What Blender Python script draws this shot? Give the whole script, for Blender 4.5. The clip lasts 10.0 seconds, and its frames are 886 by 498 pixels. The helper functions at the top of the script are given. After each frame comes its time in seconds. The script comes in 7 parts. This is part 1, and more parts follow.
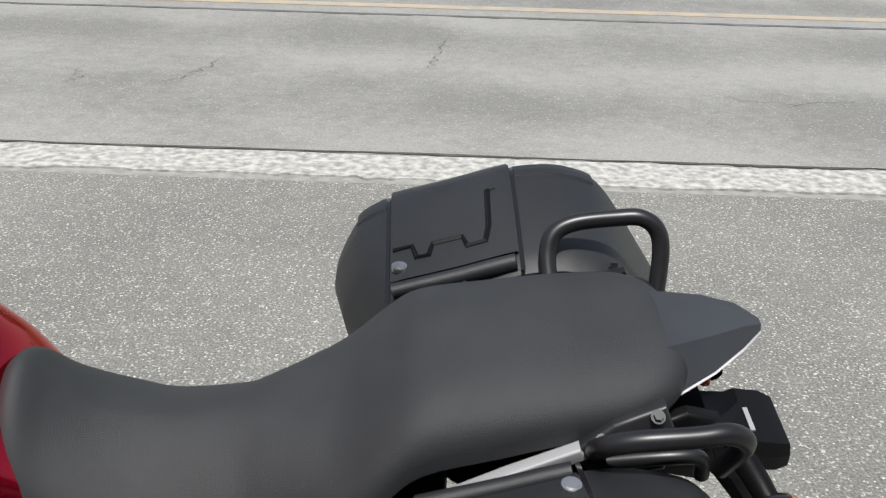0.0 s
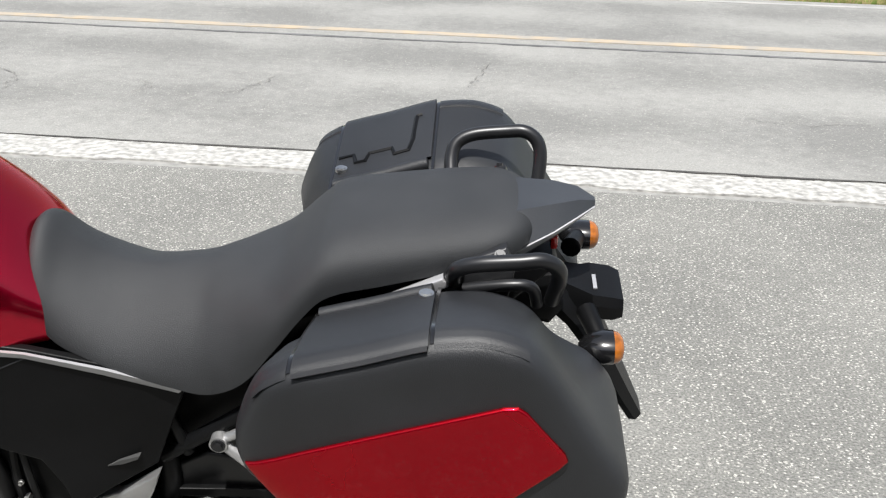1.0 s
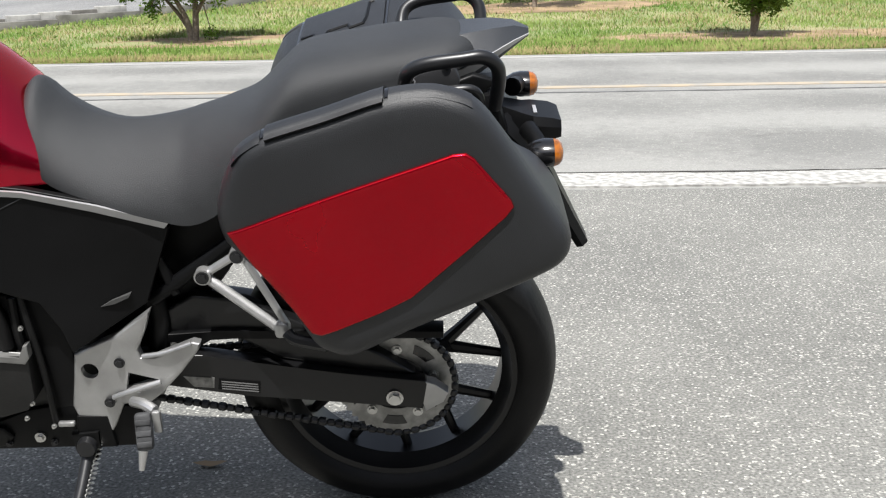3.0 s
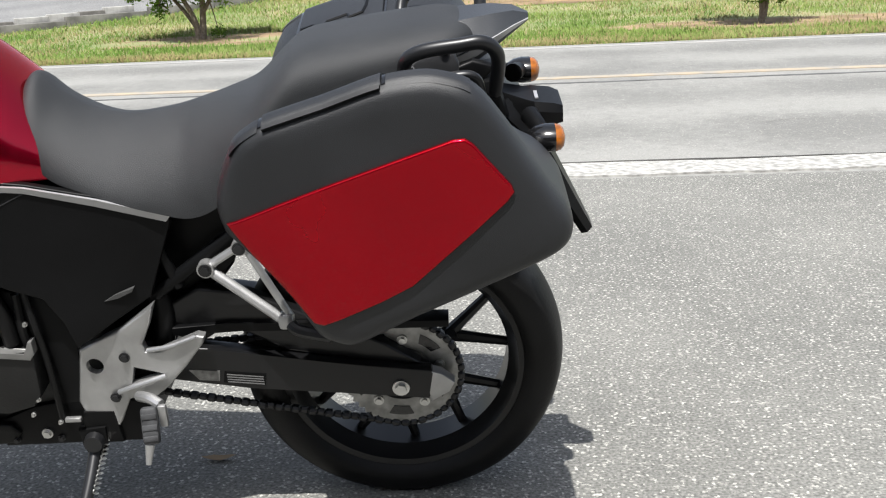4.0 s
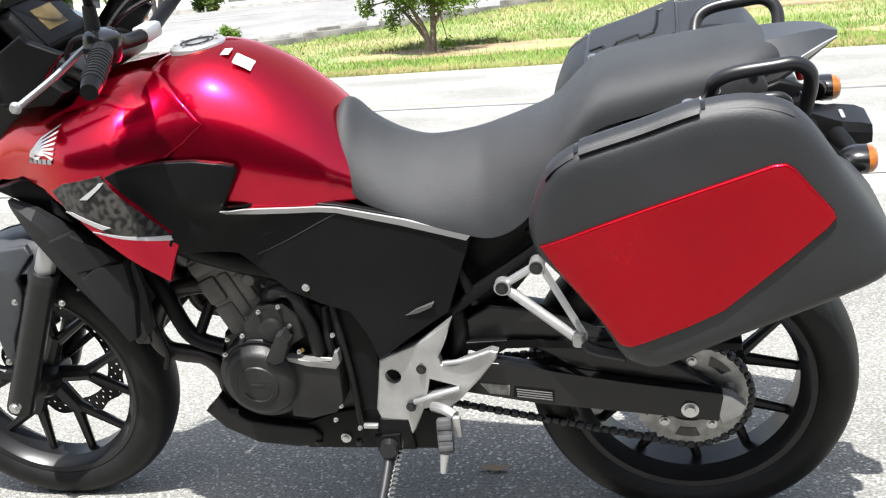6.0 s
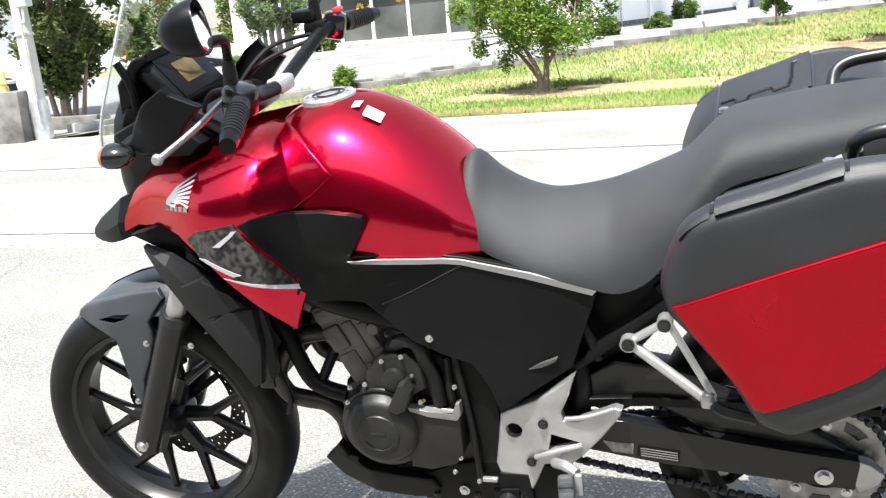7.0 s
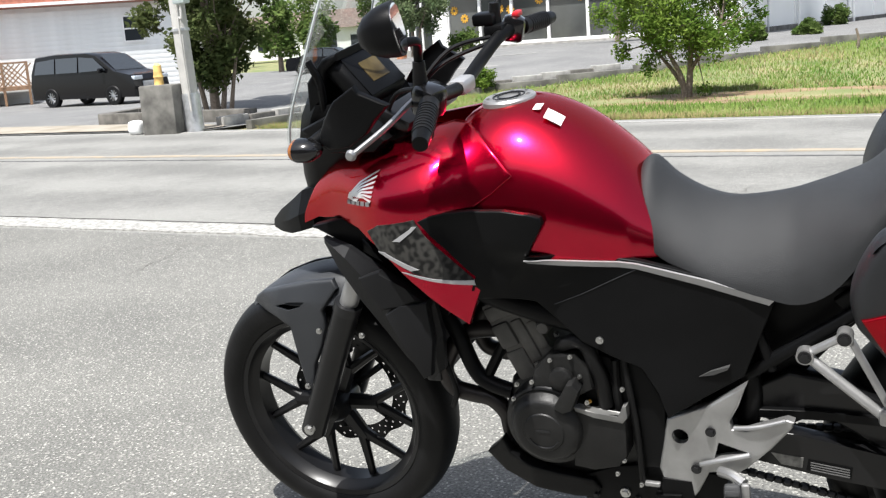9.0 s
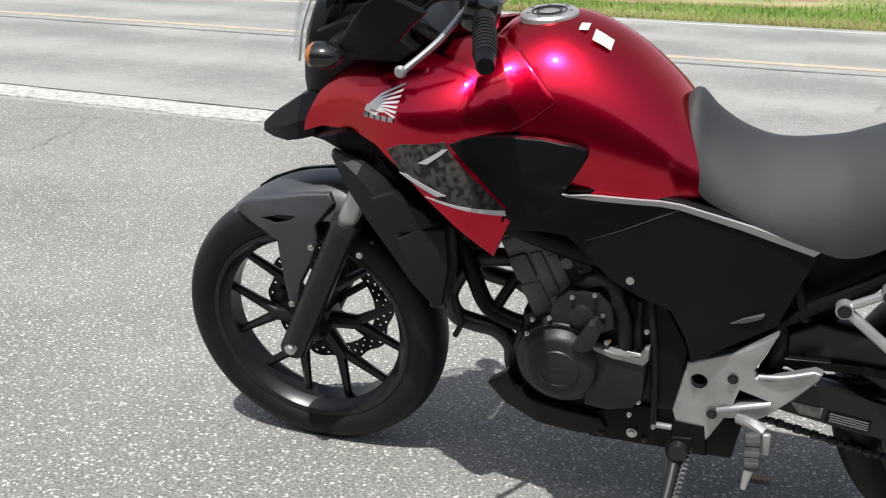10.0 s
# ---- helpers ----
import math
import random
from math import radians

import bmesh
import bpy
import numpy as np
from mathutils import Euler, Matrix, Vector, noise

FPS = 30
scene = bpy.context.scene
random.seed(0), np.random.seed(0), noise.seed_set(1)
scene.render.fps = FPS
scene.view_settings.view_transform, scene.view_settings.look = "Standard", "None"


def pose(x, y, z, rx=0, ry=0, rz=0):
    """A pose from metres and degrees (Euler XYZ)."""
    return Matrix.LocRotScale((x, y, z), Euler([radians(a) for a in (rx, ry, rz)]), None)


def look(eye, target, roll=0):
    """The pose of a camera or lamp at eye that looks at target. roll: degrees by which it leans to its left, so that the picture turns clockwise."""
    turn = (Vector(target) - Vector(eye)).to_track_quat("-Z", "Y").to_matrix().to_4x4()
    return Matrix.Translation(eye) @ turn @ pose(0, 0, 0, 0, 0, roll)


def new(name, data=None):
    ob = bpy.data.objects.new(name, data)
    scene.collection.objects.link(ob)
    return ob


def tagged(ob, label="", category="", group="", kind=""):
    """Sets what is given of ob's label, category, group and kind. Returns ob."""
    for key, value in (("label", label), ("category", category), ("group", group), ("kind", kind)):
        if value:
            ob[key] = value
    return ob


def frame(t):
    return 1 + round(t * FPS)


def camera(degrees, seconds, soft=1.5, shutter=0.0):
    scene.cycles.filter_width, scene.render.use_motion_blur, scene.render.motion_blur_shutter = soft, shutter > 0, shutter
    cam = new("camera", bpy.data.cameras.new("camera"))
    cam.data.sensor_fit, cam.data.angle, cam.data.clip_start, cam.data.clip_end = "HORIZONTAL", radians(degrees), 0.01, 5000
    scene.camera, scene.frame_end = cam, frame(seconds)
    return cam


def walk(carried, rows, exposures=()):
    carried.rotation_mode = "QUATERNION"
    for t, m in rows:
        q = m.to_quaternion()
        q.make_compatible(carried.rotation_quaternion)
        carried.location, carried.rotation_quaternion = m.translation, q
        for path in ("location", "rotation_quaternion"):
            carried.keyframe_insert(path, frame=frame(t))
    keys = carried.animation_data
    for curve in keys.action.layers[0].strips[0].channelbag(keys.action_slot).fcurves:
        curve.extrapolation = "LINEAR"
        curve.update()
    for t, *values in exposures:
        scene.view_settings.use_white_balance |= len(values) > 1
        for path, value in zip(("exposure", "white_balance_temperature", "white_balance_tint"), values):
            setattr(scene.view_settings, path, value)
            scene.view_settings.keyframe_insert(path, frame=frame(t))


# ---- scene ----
cam = camera(45.5, 10.0, soft=1.2, shutter=0.12)
# seconds, eye, target, roll
PATH = [
    (0, (0.541, -1.254, 1.501), (0.625, 0.582, 0.713), 1.5),
    (0.5, (0.605, -1.513, 1.497), (0.667, 0.328, 0.716), 2.8),
    (1, (0.775, -1.714, 1.448), (0.720, 0.153, 0.734), 1.7),
    (1.5, (0.788, -1.905, 1.316), (0.884, -0.002, 0.709), 3.1),
    (2, (0.726, -1.996, 1.203), (0.820, -0.072, 0.663), 1.6),
    (2.5, (0.774, -2.028, 1.104), (0.807, -0.099, 0.577), -0.0),
    (4, (0.827, -2.018, 1.056), (0.794, -0.093, 0.517), -2.7),
    (4.5, (0.798, -2.031, 1.069), (0.734, -0.091, 0.587), -1.7),
    (5, (0.747, -2.028, 1.076), (0.451, -0.115, 0.575), -3.0),
    (6.5, (0.677, -2.059, 1.106), (0.192, -0.183, 0.613), -5.1),
    (7, (0.659, -2.044, 1.122), (0.032, -0.190, 0.707), -5.1),
    (7.5, (0.639, -2.063, 1.144), (-0.100, -0.233, 0.817), -4.8),
    (8, (0.635, -2.069, 1.147), (-0.090, -0.228, 0.851), -3.3),
    (8.5, (0.621, -2.090, 1.152), (-0.147, -0.269, 0.846), -3.8),
    (9, (0.591, -2.110, 1.134), (-0.259, -0.343, 0.740), -4.1),
    (9.5, (0.458, -2.080, 1.187), (-0.288, -0.310, 0.630), -0.2),
    (10, (0.279, -2.064, 1.187), (-0.335, -0.264, 0.569), 0.9),
]
LIGHT = [(0.0, 0.42), (0.5, 0.68), (1.0, 0.80), (2.0, 0.86), (4.0, 0.88), (5.0, 1.22), (6.5, 1.72), (7.0, 1.74), (7.5, 1.60), (8.5, 1.15), (9.0, 0.92), (9.5, 0.80), (10.0, 0.80)]
walk(cam, [(t, look(eye, target, roll)) for t, eye, target, roll in PATH], exposures=LIGHT)
# ---- world and sun ----
SUN_DIR = Vector((-0.06, -0.46, 1.0)).normalized()  # towards the sun
world = bpy.data.worlds.new("sky")
scene.world = world
world.use_nodes = True
wn, wl = world.node_tree.nodes, world.node_tree.links
sky = wn.new("ShaderNodeTexSky")
sky.sky_type = "NISHITA"
sky.sun_disc = False
sky.sun_elevation = math.asin(SUN_DIR.z)
sky.sun_rotation = math.atan2(SUN_DIR.x, SUN_DIR.y)
sky.air_density, sky.dust_density, sky.ozone_density = 1.0, 2.0, 1.0
wn["Background"].inputs["Strength"].default_value = 0.115
haze = wn.new("ShaderNodeHueSaturation")  # a hazy, whitish summer sky
haze.inputs["Saturation"].default_value = 0.55
wl.new(sky.outputs["Color"], haze.inputs["Color"])
wl.new(haze.outputs["Color"], wn["Background"].inputs["Color"])
sun = new("sun", bpy.data.lights.new("sun", "SUN"))
sun.data.energy, sun.data.angle, sun.data.color = 4.3, radians(0.6), (1.0, 0.98, 0.945)
sun.matrix_world = look(SUN_DIR * 30, (0, 0, 0))


# ---- materials ----
def material(name, color, rough=0.5, metal=0.0, var=0.0, scale=20.0, bump=0.0, bump_scale=200.0, color2=None,
             coat=0.0, spec=0.5, detail=6.0, tint=None):
    """A procedural surface: base colour varied at two scales, with fine relief."""
    m = bpy.data.materials.new(name)
    m.use_nodes = True
    n, l = m.node_tree.nodes, m.node_tree.links
    b = n["Principled BSDF"]
    b.inputs["Roughness"].default_value, b.inputs["Metallic"].default_value = rough, metal
    b.inputs["Coat Weight"].default_value, b.inputs["Coat Roughness"].default_value = coat, 0.04
    b.inputs["Specular IOR Level"].default_value = spec
    b.inputs["Base Color"].default_value = (*color, 1)
    if tint:
        b.inputs["Specular Tint"].default_value = (*tint, 1)
        b.inputs["Coat IOR"].default_value = 1.45
    tc = n.new("ShaderNodeTexCoord")
    if var or color2:
        t = n.new("ShaderNodeTexNoise")
        t.inputs["Scale"].default_value, t.inputs["Detail"].default_value = scale, detail
        l.new(tc.outputs["Object"], t.inputs["Vector"])
        mix = n.new("ShaderNodeMix")
        mix.data_type = "RGBA"
        c2 = color2 or tuple(min(1, c * (1 + 2 * var)) for c in color)
        c1 = color if color2 else tuple(c * (1 - var) for c in color)
        mix.inputs["A"].default_value, mix.inputs["B"].default_value = (*c1, 1), (*c2, 1)
        ramp = n.new("ShaderNodeMapRange")
        ramp.inputs["From Min"].default_value, ramp.inputs["From Max"].default_value = 0.35, 0.65
        l.new(t.outputs["Fac"], ramp.inputs["Value"])
        l.new(ramp.outputs["Result"], mix.inputs["Factor"])
        l.new(mix.outputs["Result"], b.inputs["Base Color"])
        r = n.new("ShaderNodeMapRange")
        r.inputs["To Min"].default_value, r.inputs["To Max"].default_value = max(0.02, rough - 0.06), rough + 0.06
        l.new(t.outputs["Fac"], r.inputs["Value"])
        l.new(r.outputs["Result"], b.inputs["Roughness"])
    if bump:
        t2 = n.new("ShaderNodeTexNoise")
        t2.inputs["Scale"].default_value, t2.inputs["Detail"].default_value = bump_scale, 3.0
        l.new(tc.outputs["Object"], t2.inputs["Vector"])
        bp = n.new("ShaderNodeBump")
        bp.inputs["Strength"].default_value, bp.inputs["Distance"].default_value = bump, 0.002
        l.new(t2.outputs["Fac"], bp.inputs["Height"])
        l.new(bp.outputs["Normal"], b.inputs["Normal"])
    return m


def glass_material(name, color, rough=0.0, ior=1.45):
    m = bpy.data.materials.new(name)
    m.use_nodes = True
    b = m.node_tree.nodes["Principled BSDF"]
    b.inputs["Base Color"].default_value = (*color, 1)
    b.inputs["Roughness"].default_value, b.inputs["IOR"].default_value = rough, ior
    b.inputs["Transmission Weight"].default_value = 1.0
    return m


def asphalt(name, dark, light, speck, grain, spread, tracks=False, rough=(0.6, 1.3)):
    """Asphalt with aggregate: dark binder, pale stones, broad stains; tracks: bands polished by tyres along local x."""
    m = bpy.data.materials.new(name)
    m.use_nodes = True
    n, l = m.node_tree.nodes, m.node_tree.links
    b = n["Principled BSDF"]
    b.inputs["Roughness"].default_value = 0.85
    b.inputs["Specular IOR Level"].default_value = 0.3
    tc = n.new("ShaderNodeTexCoord")
    vor = n.new("ShaderNodeTexVoronoi")
    vor.inputs["Scale"].default_value = grain
    l.new(tc.outputs["Object"], vor.inputs["Vector"])
    sep = n.new("ShaderNodeSeparateColor")
    l.new(vor.outputs["Color"], sep.inputs["Color"])
    stone = n.new("ShaderNodeMapRange")
    stone.inputs["From Min"].default_value, stone.inputs["From Max"].default_value = 1.0 - spread, 1.0
    l.new(sep.outputs["Red"], stone.inputs["Value"])
    big = n.new("ShaderNodeTexNoise")
    big.inputs["Scale"].default_value, big.inputs["Detail"].default_value = 0.9, 8.0
    l.new(tc.outputs["Object"], big.inputs["Vector"])
    base = n.new("ShaderNodeMix")
    base.data_type = "RGBA"
    base.inputs["A"].default_value, base.inputs["B"].default_value = (*dark, 1), (*light, 1)
    rng = n.new("ShaderNodeMapRange")
    rng.inputs["From Min"].default_value, rng.inputs["From Max"].default_value = 0.3, 0.7
    l.new(big.outputs["Fac"], rng.inputs["Value"])
    mid = n.new("ShaderNodeTexNoise")
    mid.inputs["Scale"].default_value, mid.inputs["Detail"].default_value = 11.0, 6.0
    l.new(tc.outputs["Object"], mid.inputs["Vector"])
    blot = n.new("ShaderNodeMath")
    blot.operation = "MULTIPLY_ADD"
    blot.inputs[1].default_value = 1.1
    l.new(mid.outputs["Fac"], blot.inputs[0])
    l.new(rng.outputs["Result"], blot.inputs[2])
    sub = n.new("ShaderNodeMath")
    sub.operation = "SUBTRACT"
    sub.inputs[1].default_value = 0.55
    l.new(blot.outputs["Value"], sub.inputs[0])
    fac = sub.outputs["Value"]
    if tracks:
        sx = n.new("ShaderNodeSeparateXYZ")
        l.new(tc.outputs["Object"], sx.inputs["Vector"])
        wob = n.new("ShaderNodeMath")
        wob.operation = "MULTIPLY_ADD"
        wob.inputs[1].default_value = 0.35
        l.new(big.outputs["Fac"], wob.inputs[0])
        l.new(sx.outputs["Y"], wob.inputs[2])
        sn = n.new("ShaderNodeMath")
        sn.operation = "MULTIPLY"
        sn.inputs[1].default_value = 2 * math.pi / 1.62
        l.new(wob.outputs["Value"], sn.inputs[0])
        si = n.new("ShaderNodeMath")
        si.operation = "SINE"
        l.new(sn.outputs["Value"], si.inputs[0])
        mul = n.new("ShaderNodeMath")
        mul.operation = "MULTIPLY_ADD"
        mul.inputs[1].default_value = 0.32
        l.new(si.outputs["Value"], mul.inputs[0])
        l.new(fac, mul.inputs[2])
        fac = mul.outputs["Value"]
    l.new(fac, base.inputs["Factor"])
    out = n.new("ShaderNodeMix")
    out.data_type = "RGBA"
    out.inputs["B"].default_value = (*speck, 1)
    l.new(stone.outputs["Result"], out.inputs["Factor"])
    l.new(base.outputs["Result"], out.inputs["A"])
    fine = n.new("ShaderNodeTexNoise")
    fine.inputs["Scale"].default_value, fine.inputs["Detail"].default_value = grain * 0.8, 4.0
    l.new(tc.outputs["Object"], fine.inputs["Vector"])
    fr = n.new("ShaderNodeMapRange")
    fr.inputs["From Min"].default_value, fr.inputs["From Max"].default_value = 0.3, 0.7
    fr.inputs["To Min"].default_value, fr.inputs["To Max"].default_value = rough
    l.new(fine.outputs["Fac"], fr.inputs["Value"])
    vm = n.new("ShaderNodeMix")
    vm.data_type, vm.blend_type = "RGBA", "MULTIPLY"
    vm.inputs["Factor"].default_value = 1.0
    l.new(out.outputs["Result"], vm.inputs["A"])
    l.new(fr.outputs["Result"], vm.inputs["B"])
    l.new(vm.outputs["Result"], b.inputs["Base Color"])
    bp = n.new("ShaderNodeBump")
    bp.inputs["Strength"].default_value, bp.inputs["Distance"].default_value = 0.6, 0.004
    l.new(vor.outputs["Distance"], bp.inputs["Height"])
    l.new(bp.outputs["Normal"], b.inputs["Normal"])
    return m


APRON = asphalt("apron_asphalt", (0.141, 0.140, 0.130), (0.195, 0.193, 0.178), (0.45, 0.44, 0.40), 165.0, 0.15, rough=(0.49, 1.38))
ROAD = asphalt("road_asphalt", (0.160, 0.159, 0.150), (0.248, 0.246, 0.231), (0.32, 0.31, 0.285), 120.0, 0.08, tracks=True, rough=(0.82, 1.12))
LOT = asphalt("lot_asphalt", (0.15, 0.15, 0.15), (0.21, 0.21, 0.205), (0.26, 0.26, 0.25), 90.0, 0.1)
WHITE_LINE = material("worn_white_line", (0.42, 0.413, 0.385), 0.85, color2=(0.20, 0.197, 0.185), scale=24.0, bump=0.6, bump_scale=120, detail=16)
YELLOW_LINE = material("worn_yellow_line", (0.36, 0.29, 0.20), 0.85, color2=(0.26, 0.245, 0.215), scale=5.0, bump=0.4, bump_scale=120, detail=12)
SOIL = material("dry_soil", (0.15, 0.10, 0.055), 0.95, color2=(0.29, 0.205, 0.115), scale=2.6, bump=0.8, bump_scale=40, detail=12)
TURF = material("turf", (0.11, 0.16, 0.045), 0.95, color2=(0.27, 0.24, 0.125), scale=0.7, bump=0.9, bump_scale=30, detail=12)


def leafy(name, c1, c2, scale, through_=0.4, upright=0.0, island=0.6):
    """A leaf or blade: dull on both sides, with light passing through it."""
    m = bpy.data.materials.new(name)
    m.use_nodes = True
    n, l = m.node_tree.nodes, m.node_tree.links
    n.remove(n["Principled BSDF"])
    tc, no_, rp, mix = n.new("ShaderNodeTexCoord"), n.new("ShaderNodeTexNoise"), n.new("ShaderNodeMapRange"), n.new("ShaderNodeMix")
    no_.inputs["Scale"].default_value, no_.inputs["Detail"].default_value = scale, 5.0
    rp.inputs["From Min"].default_value, rp.inputs["From Max"].default_value = 0.35, 0.65
    mix.data_type = "RGBA"
    mix.inputs["A"].default_value, mix.inputs["B"].default_value = (*c1, 1), (*c2, 1)
    l.new(tc.outputs["Object"], no_.inputs["Vector"])
    l.new(no_.outputs["Fac"], rp.inputs["Value"])
    geo = n.new("ShaderNodeNewGeometry")
    add = n.new("ShaderNodeMath")
    add.operation = "MULTIPLY_ADD"
    add.inputs[1].default_value, add.inputs[2].default_value = island, -island / 2
    l.new(geo.outputs["Random Per Island"], add.inputs[0])
    sm = n.new("ShaderNodeMath")
    l.new(rp.outputs["Result"], sm.inputs[0])
    l.new(add.outputs["Value"], sm.inputs[1])
    sm.use_clamp = True
    l.new(sm.outputs["Value"], mix.inputs["Factor"])
    d, t, ms = n.new("ShaderNodeBsdfDiffuse"), n.new("ShaderNodeBsdfTranslucent"), n.new("ShaderNodeMixShader")
    ms.inputs["Fac"].default_value = through_
    for q in (d, t):
        l.new(mix.outputs["Result"], q.inputs["Color"])
    if upright:  # a dense sward shades by the lie of the land more than by the single blade
        vm = n.new("ShaderNodeMix")
        vm.data_type = "VECTOR"
        vm.inputs["Factor"].default_value, vm.inputs["B"].default_value = upright, (0.0, 0.0, 1.0)
        l.new(geo.outputs["Normal"], vm.inputs["A"])
        l.new(vm.outputs["Result"], d.inputs["Normal"])
    l.new(d.outputs["BSDF"], ms.inputs[1])
    l.new(t.outputs["BSDF"], ms.inputs[2])
    l.new(ms.outputs["Shader"], n["Material Output"].inputs["Surface"])
    return m


BLADE = leafy("grass_blade", (0.10, 0.19, 0.035), (0.22, 0.28, 0.085), 0.35, 0.25, 0.88, 0.3)
DRY_BLADE = leafy("dry_grass_blade", (0.23, 0.20, 0.09), (0.34, 0.28, 0.145), 0.5, 0.25, 0.88, 0.3)
LEAF = leafy("leaf_bright", (0.085, 0.165, 0.028), (0.20, 0.28, 0.06), 1.3)
LEAF_DARK = leafy("leaf_dark", (0.06, 0.108, 0.028), (0.155, 0.21, 0.065), 1.5)
LEAF_OLIVE = leafy("leaf_olive", (0.055, 0.082, 0.030), (0.14, 0.165, 0.065), 1.5)
LEAF_GREY = leafy("leaf_grey", (0.11, 0.16, 0.08), (0.22, 0.27, 0.14), 1.5)
BARK = material("bark", (0.13, 0.10, 0.075), 0.9, color2=(0.22, 0.18, 0.14), scale=30, bump=0.8, bump_scale=60)
CONCRETE = material("weathered_concrete", (0.19, 0.183, 0.165), 0.9, color2=(0.085, 0.082, 0.074), scale=4.0, bump=0.5, bump_scale=80, detail=10)
KERB_C = material("kerb_concrete", (0.38, 0.37, 0.345), 0.9, color2=(0.23, 0.225, 0.21), scale=6.0, bump=0.5, bump_scale=80, detail=10)
SIDING = material("white_siding", (0.78, 0.79, 0.78), 0.6, var=0.04, scale=1.5)
WALL_WHITE = material("white_wall_paint", (0.80, 0.80, 0.79), 0.7, var=0.03, scale=0.8, bump=0.15, bump_scale=60)
ROOF_RED = material("red_brown_roof", (0.33, 0.12, 0.08), 0.6, var=0.15, scale=6.0)
TRIM_TAN = material("tan_trim", (0.52, 0.36, 0.22), 0.7, var=0.1, scale=3)
DARK_INT = material("dark_interior", (0.10, 0.095, 0.09), 0.8, var=0.3, scale=1.2)
GALV = material("galvanised_metal", (0.5, 0.51, 0.52), 0.45, metal=0.7, var=0.1, scale=12)
POLE_C = material("pole_concrete", (0.50, 0.49, 0.46), 0.85, color2=(0.40, 0.39, 0.37), scale=5, bump=0.3, bump_scale=90)
ORANGE_PL = material("orange_plastic", (0.72, 0.45, 0.15), 0.6, var=0.25, scale=8)
WOOD = material("lattice_wood", (0.20, 0.12, 0.07), 0.7, var=0.2, scale=14)

RED = material("candy_red_paint", (0.45, 0.0022, 0.024), 0.24, metal=0.97, coat=0.6, var=0.03, scale=5, tint=(1.0, 0.10, 0.18))
RED_FLAT = material("red_panel_paint", (0.34, 0.0006, 0.008), 0.26, metal=0.85, coat=0.4, var=0.05, scale=4, spec=0.2, tint=(0.9, 0.04, 0.06))
BLACK_PL = material("black_plastic", (0.0034, 0.0035, 0.0038), 0.40, var=0.2, scale=6, bump=0.12, bump_scale=500, spec=0.13)
TAIL_PL = material("matt_grey_black_plastic", (0.024, 0.0262, 0.030), 0.40, var=0.12, scale=6, bump=0.2, bump_scale=600, spec=0.45)
PAN_PL = material("pannier_plastic", (0.0128, 0.0136, 0.0152), 0.46, var=0.15, scale=5, bump=0.3, bump_scale=800, spec=0.42)
GLOSS_BLACK = material("gloss_black", (0.006, 0.006, 0.0065), 0.18, coat=0.4, spec=0.4)
SEAT_V = material("seat_vinyl", (0.0240, 0.0252, 0.0270), 0.55, var=0.05, scale=14, bump=0.45, bump_scale=900, spec=0.28)
RUBBER = material("tyre_rubber", (0.0042, 0.0042, 0.0044), 0.5, var=0.3, scale=10, bump=0.25, bump_scale=120, spec=0.22)
RIM_B = material("satin_black_metal", (0.006, 0.006, 0.0065), 0.32, metal=0.1, var=0.1, scale=10, spec=0.4)
ENGINE = material("engine_casting", (0.0095, 0.0095, 0.0095), 0.45, metal=0.1, var=0.25, scale=14, bump=0.25, bump_scale=250, spec=0.35)
ENGINE_G = material("grey_cylinder_casting", (0.062, 0.060, 0.056), 0.5, metal=0.2, var=0.25, scale=14, bump=0.3, bump_scale=250)
ALU = material("cast_aluminium", (0.36, 0.36, 0.36), 0.40, metal=0.8, var=0.10, scale=14, bump=0.15, bump_scale=400)
STEEL = material("bright_steel", (0.48, 0.48, 0.47), 0.32, metal=1.0, var=0.1, scale=20)
SILVER_P = material("silver_paint", (0.42, 0.42, 0.43), 0.38, metal=0.5, var=0.04, scale=8)
DARK_GREY = material("dark_grey_metal", (0.014, 0.0143, 0.0155), 0.36, metal=0.3, var=0.15, scale=12)
EXHAUST = material("exhaust_steel", (0.022, 0.019, 0.018), 0.4, metal=0.4, var=0.3, scale=12)
AMBER = material("amber_lens", (0.24, 0.072, 0.007), 0.22, coat=0.3, spec=0.4, var=0.2, scale=90)
MIRROR = material("mirror_glass", (0.9, 0.9, 0.92), 0.02, metal=1.0)
CLEAR = bpy.data.materials.new("windscreen_acrylic")
CLEAR.use_nodes = True
cn, cl = CLEAR.node_tree.nodes, CLEAR.node_tree.links
cn.remove(cn["Principled BSDF"])
ct, cg, cm = cn.new("ShaderNodeBsdfTransparent"), cn.new("ShaderNodeBsdfGlossy"), cn.new("ShaderNodeMixShader")
cg.inputs["Roughness"].default_value, cm.inputs["Fac"].default_value = 0.03, 0.15
ct.inputs["Color"].default_value = (0.96, 0.975, 0.975, 1)
cl.new(ct.outputs["BSDF"], cm.inputs[1])
cl.new(cg.outputs["BSDF"], cm.inputs[2])
cl.new(cm.outputs["Shader"], cn["Material Output"].inputs["Surface"])
PANE = material("window_pane", (0.03, 0.035, 0.04), 0.05, spec=0.9)
LCD = material("amber_tinted_display", (0.075, 0.055, 0.024), 0.4, spec=0.12, var=0.3, scale=25)
LABEL_W = material("white_sticker", (0.60, 0.60, 0.59), 0.5, var=0.05)
LABEL_D = material("printed_grey", (0.12, 0.12, 0.12), 0.5)
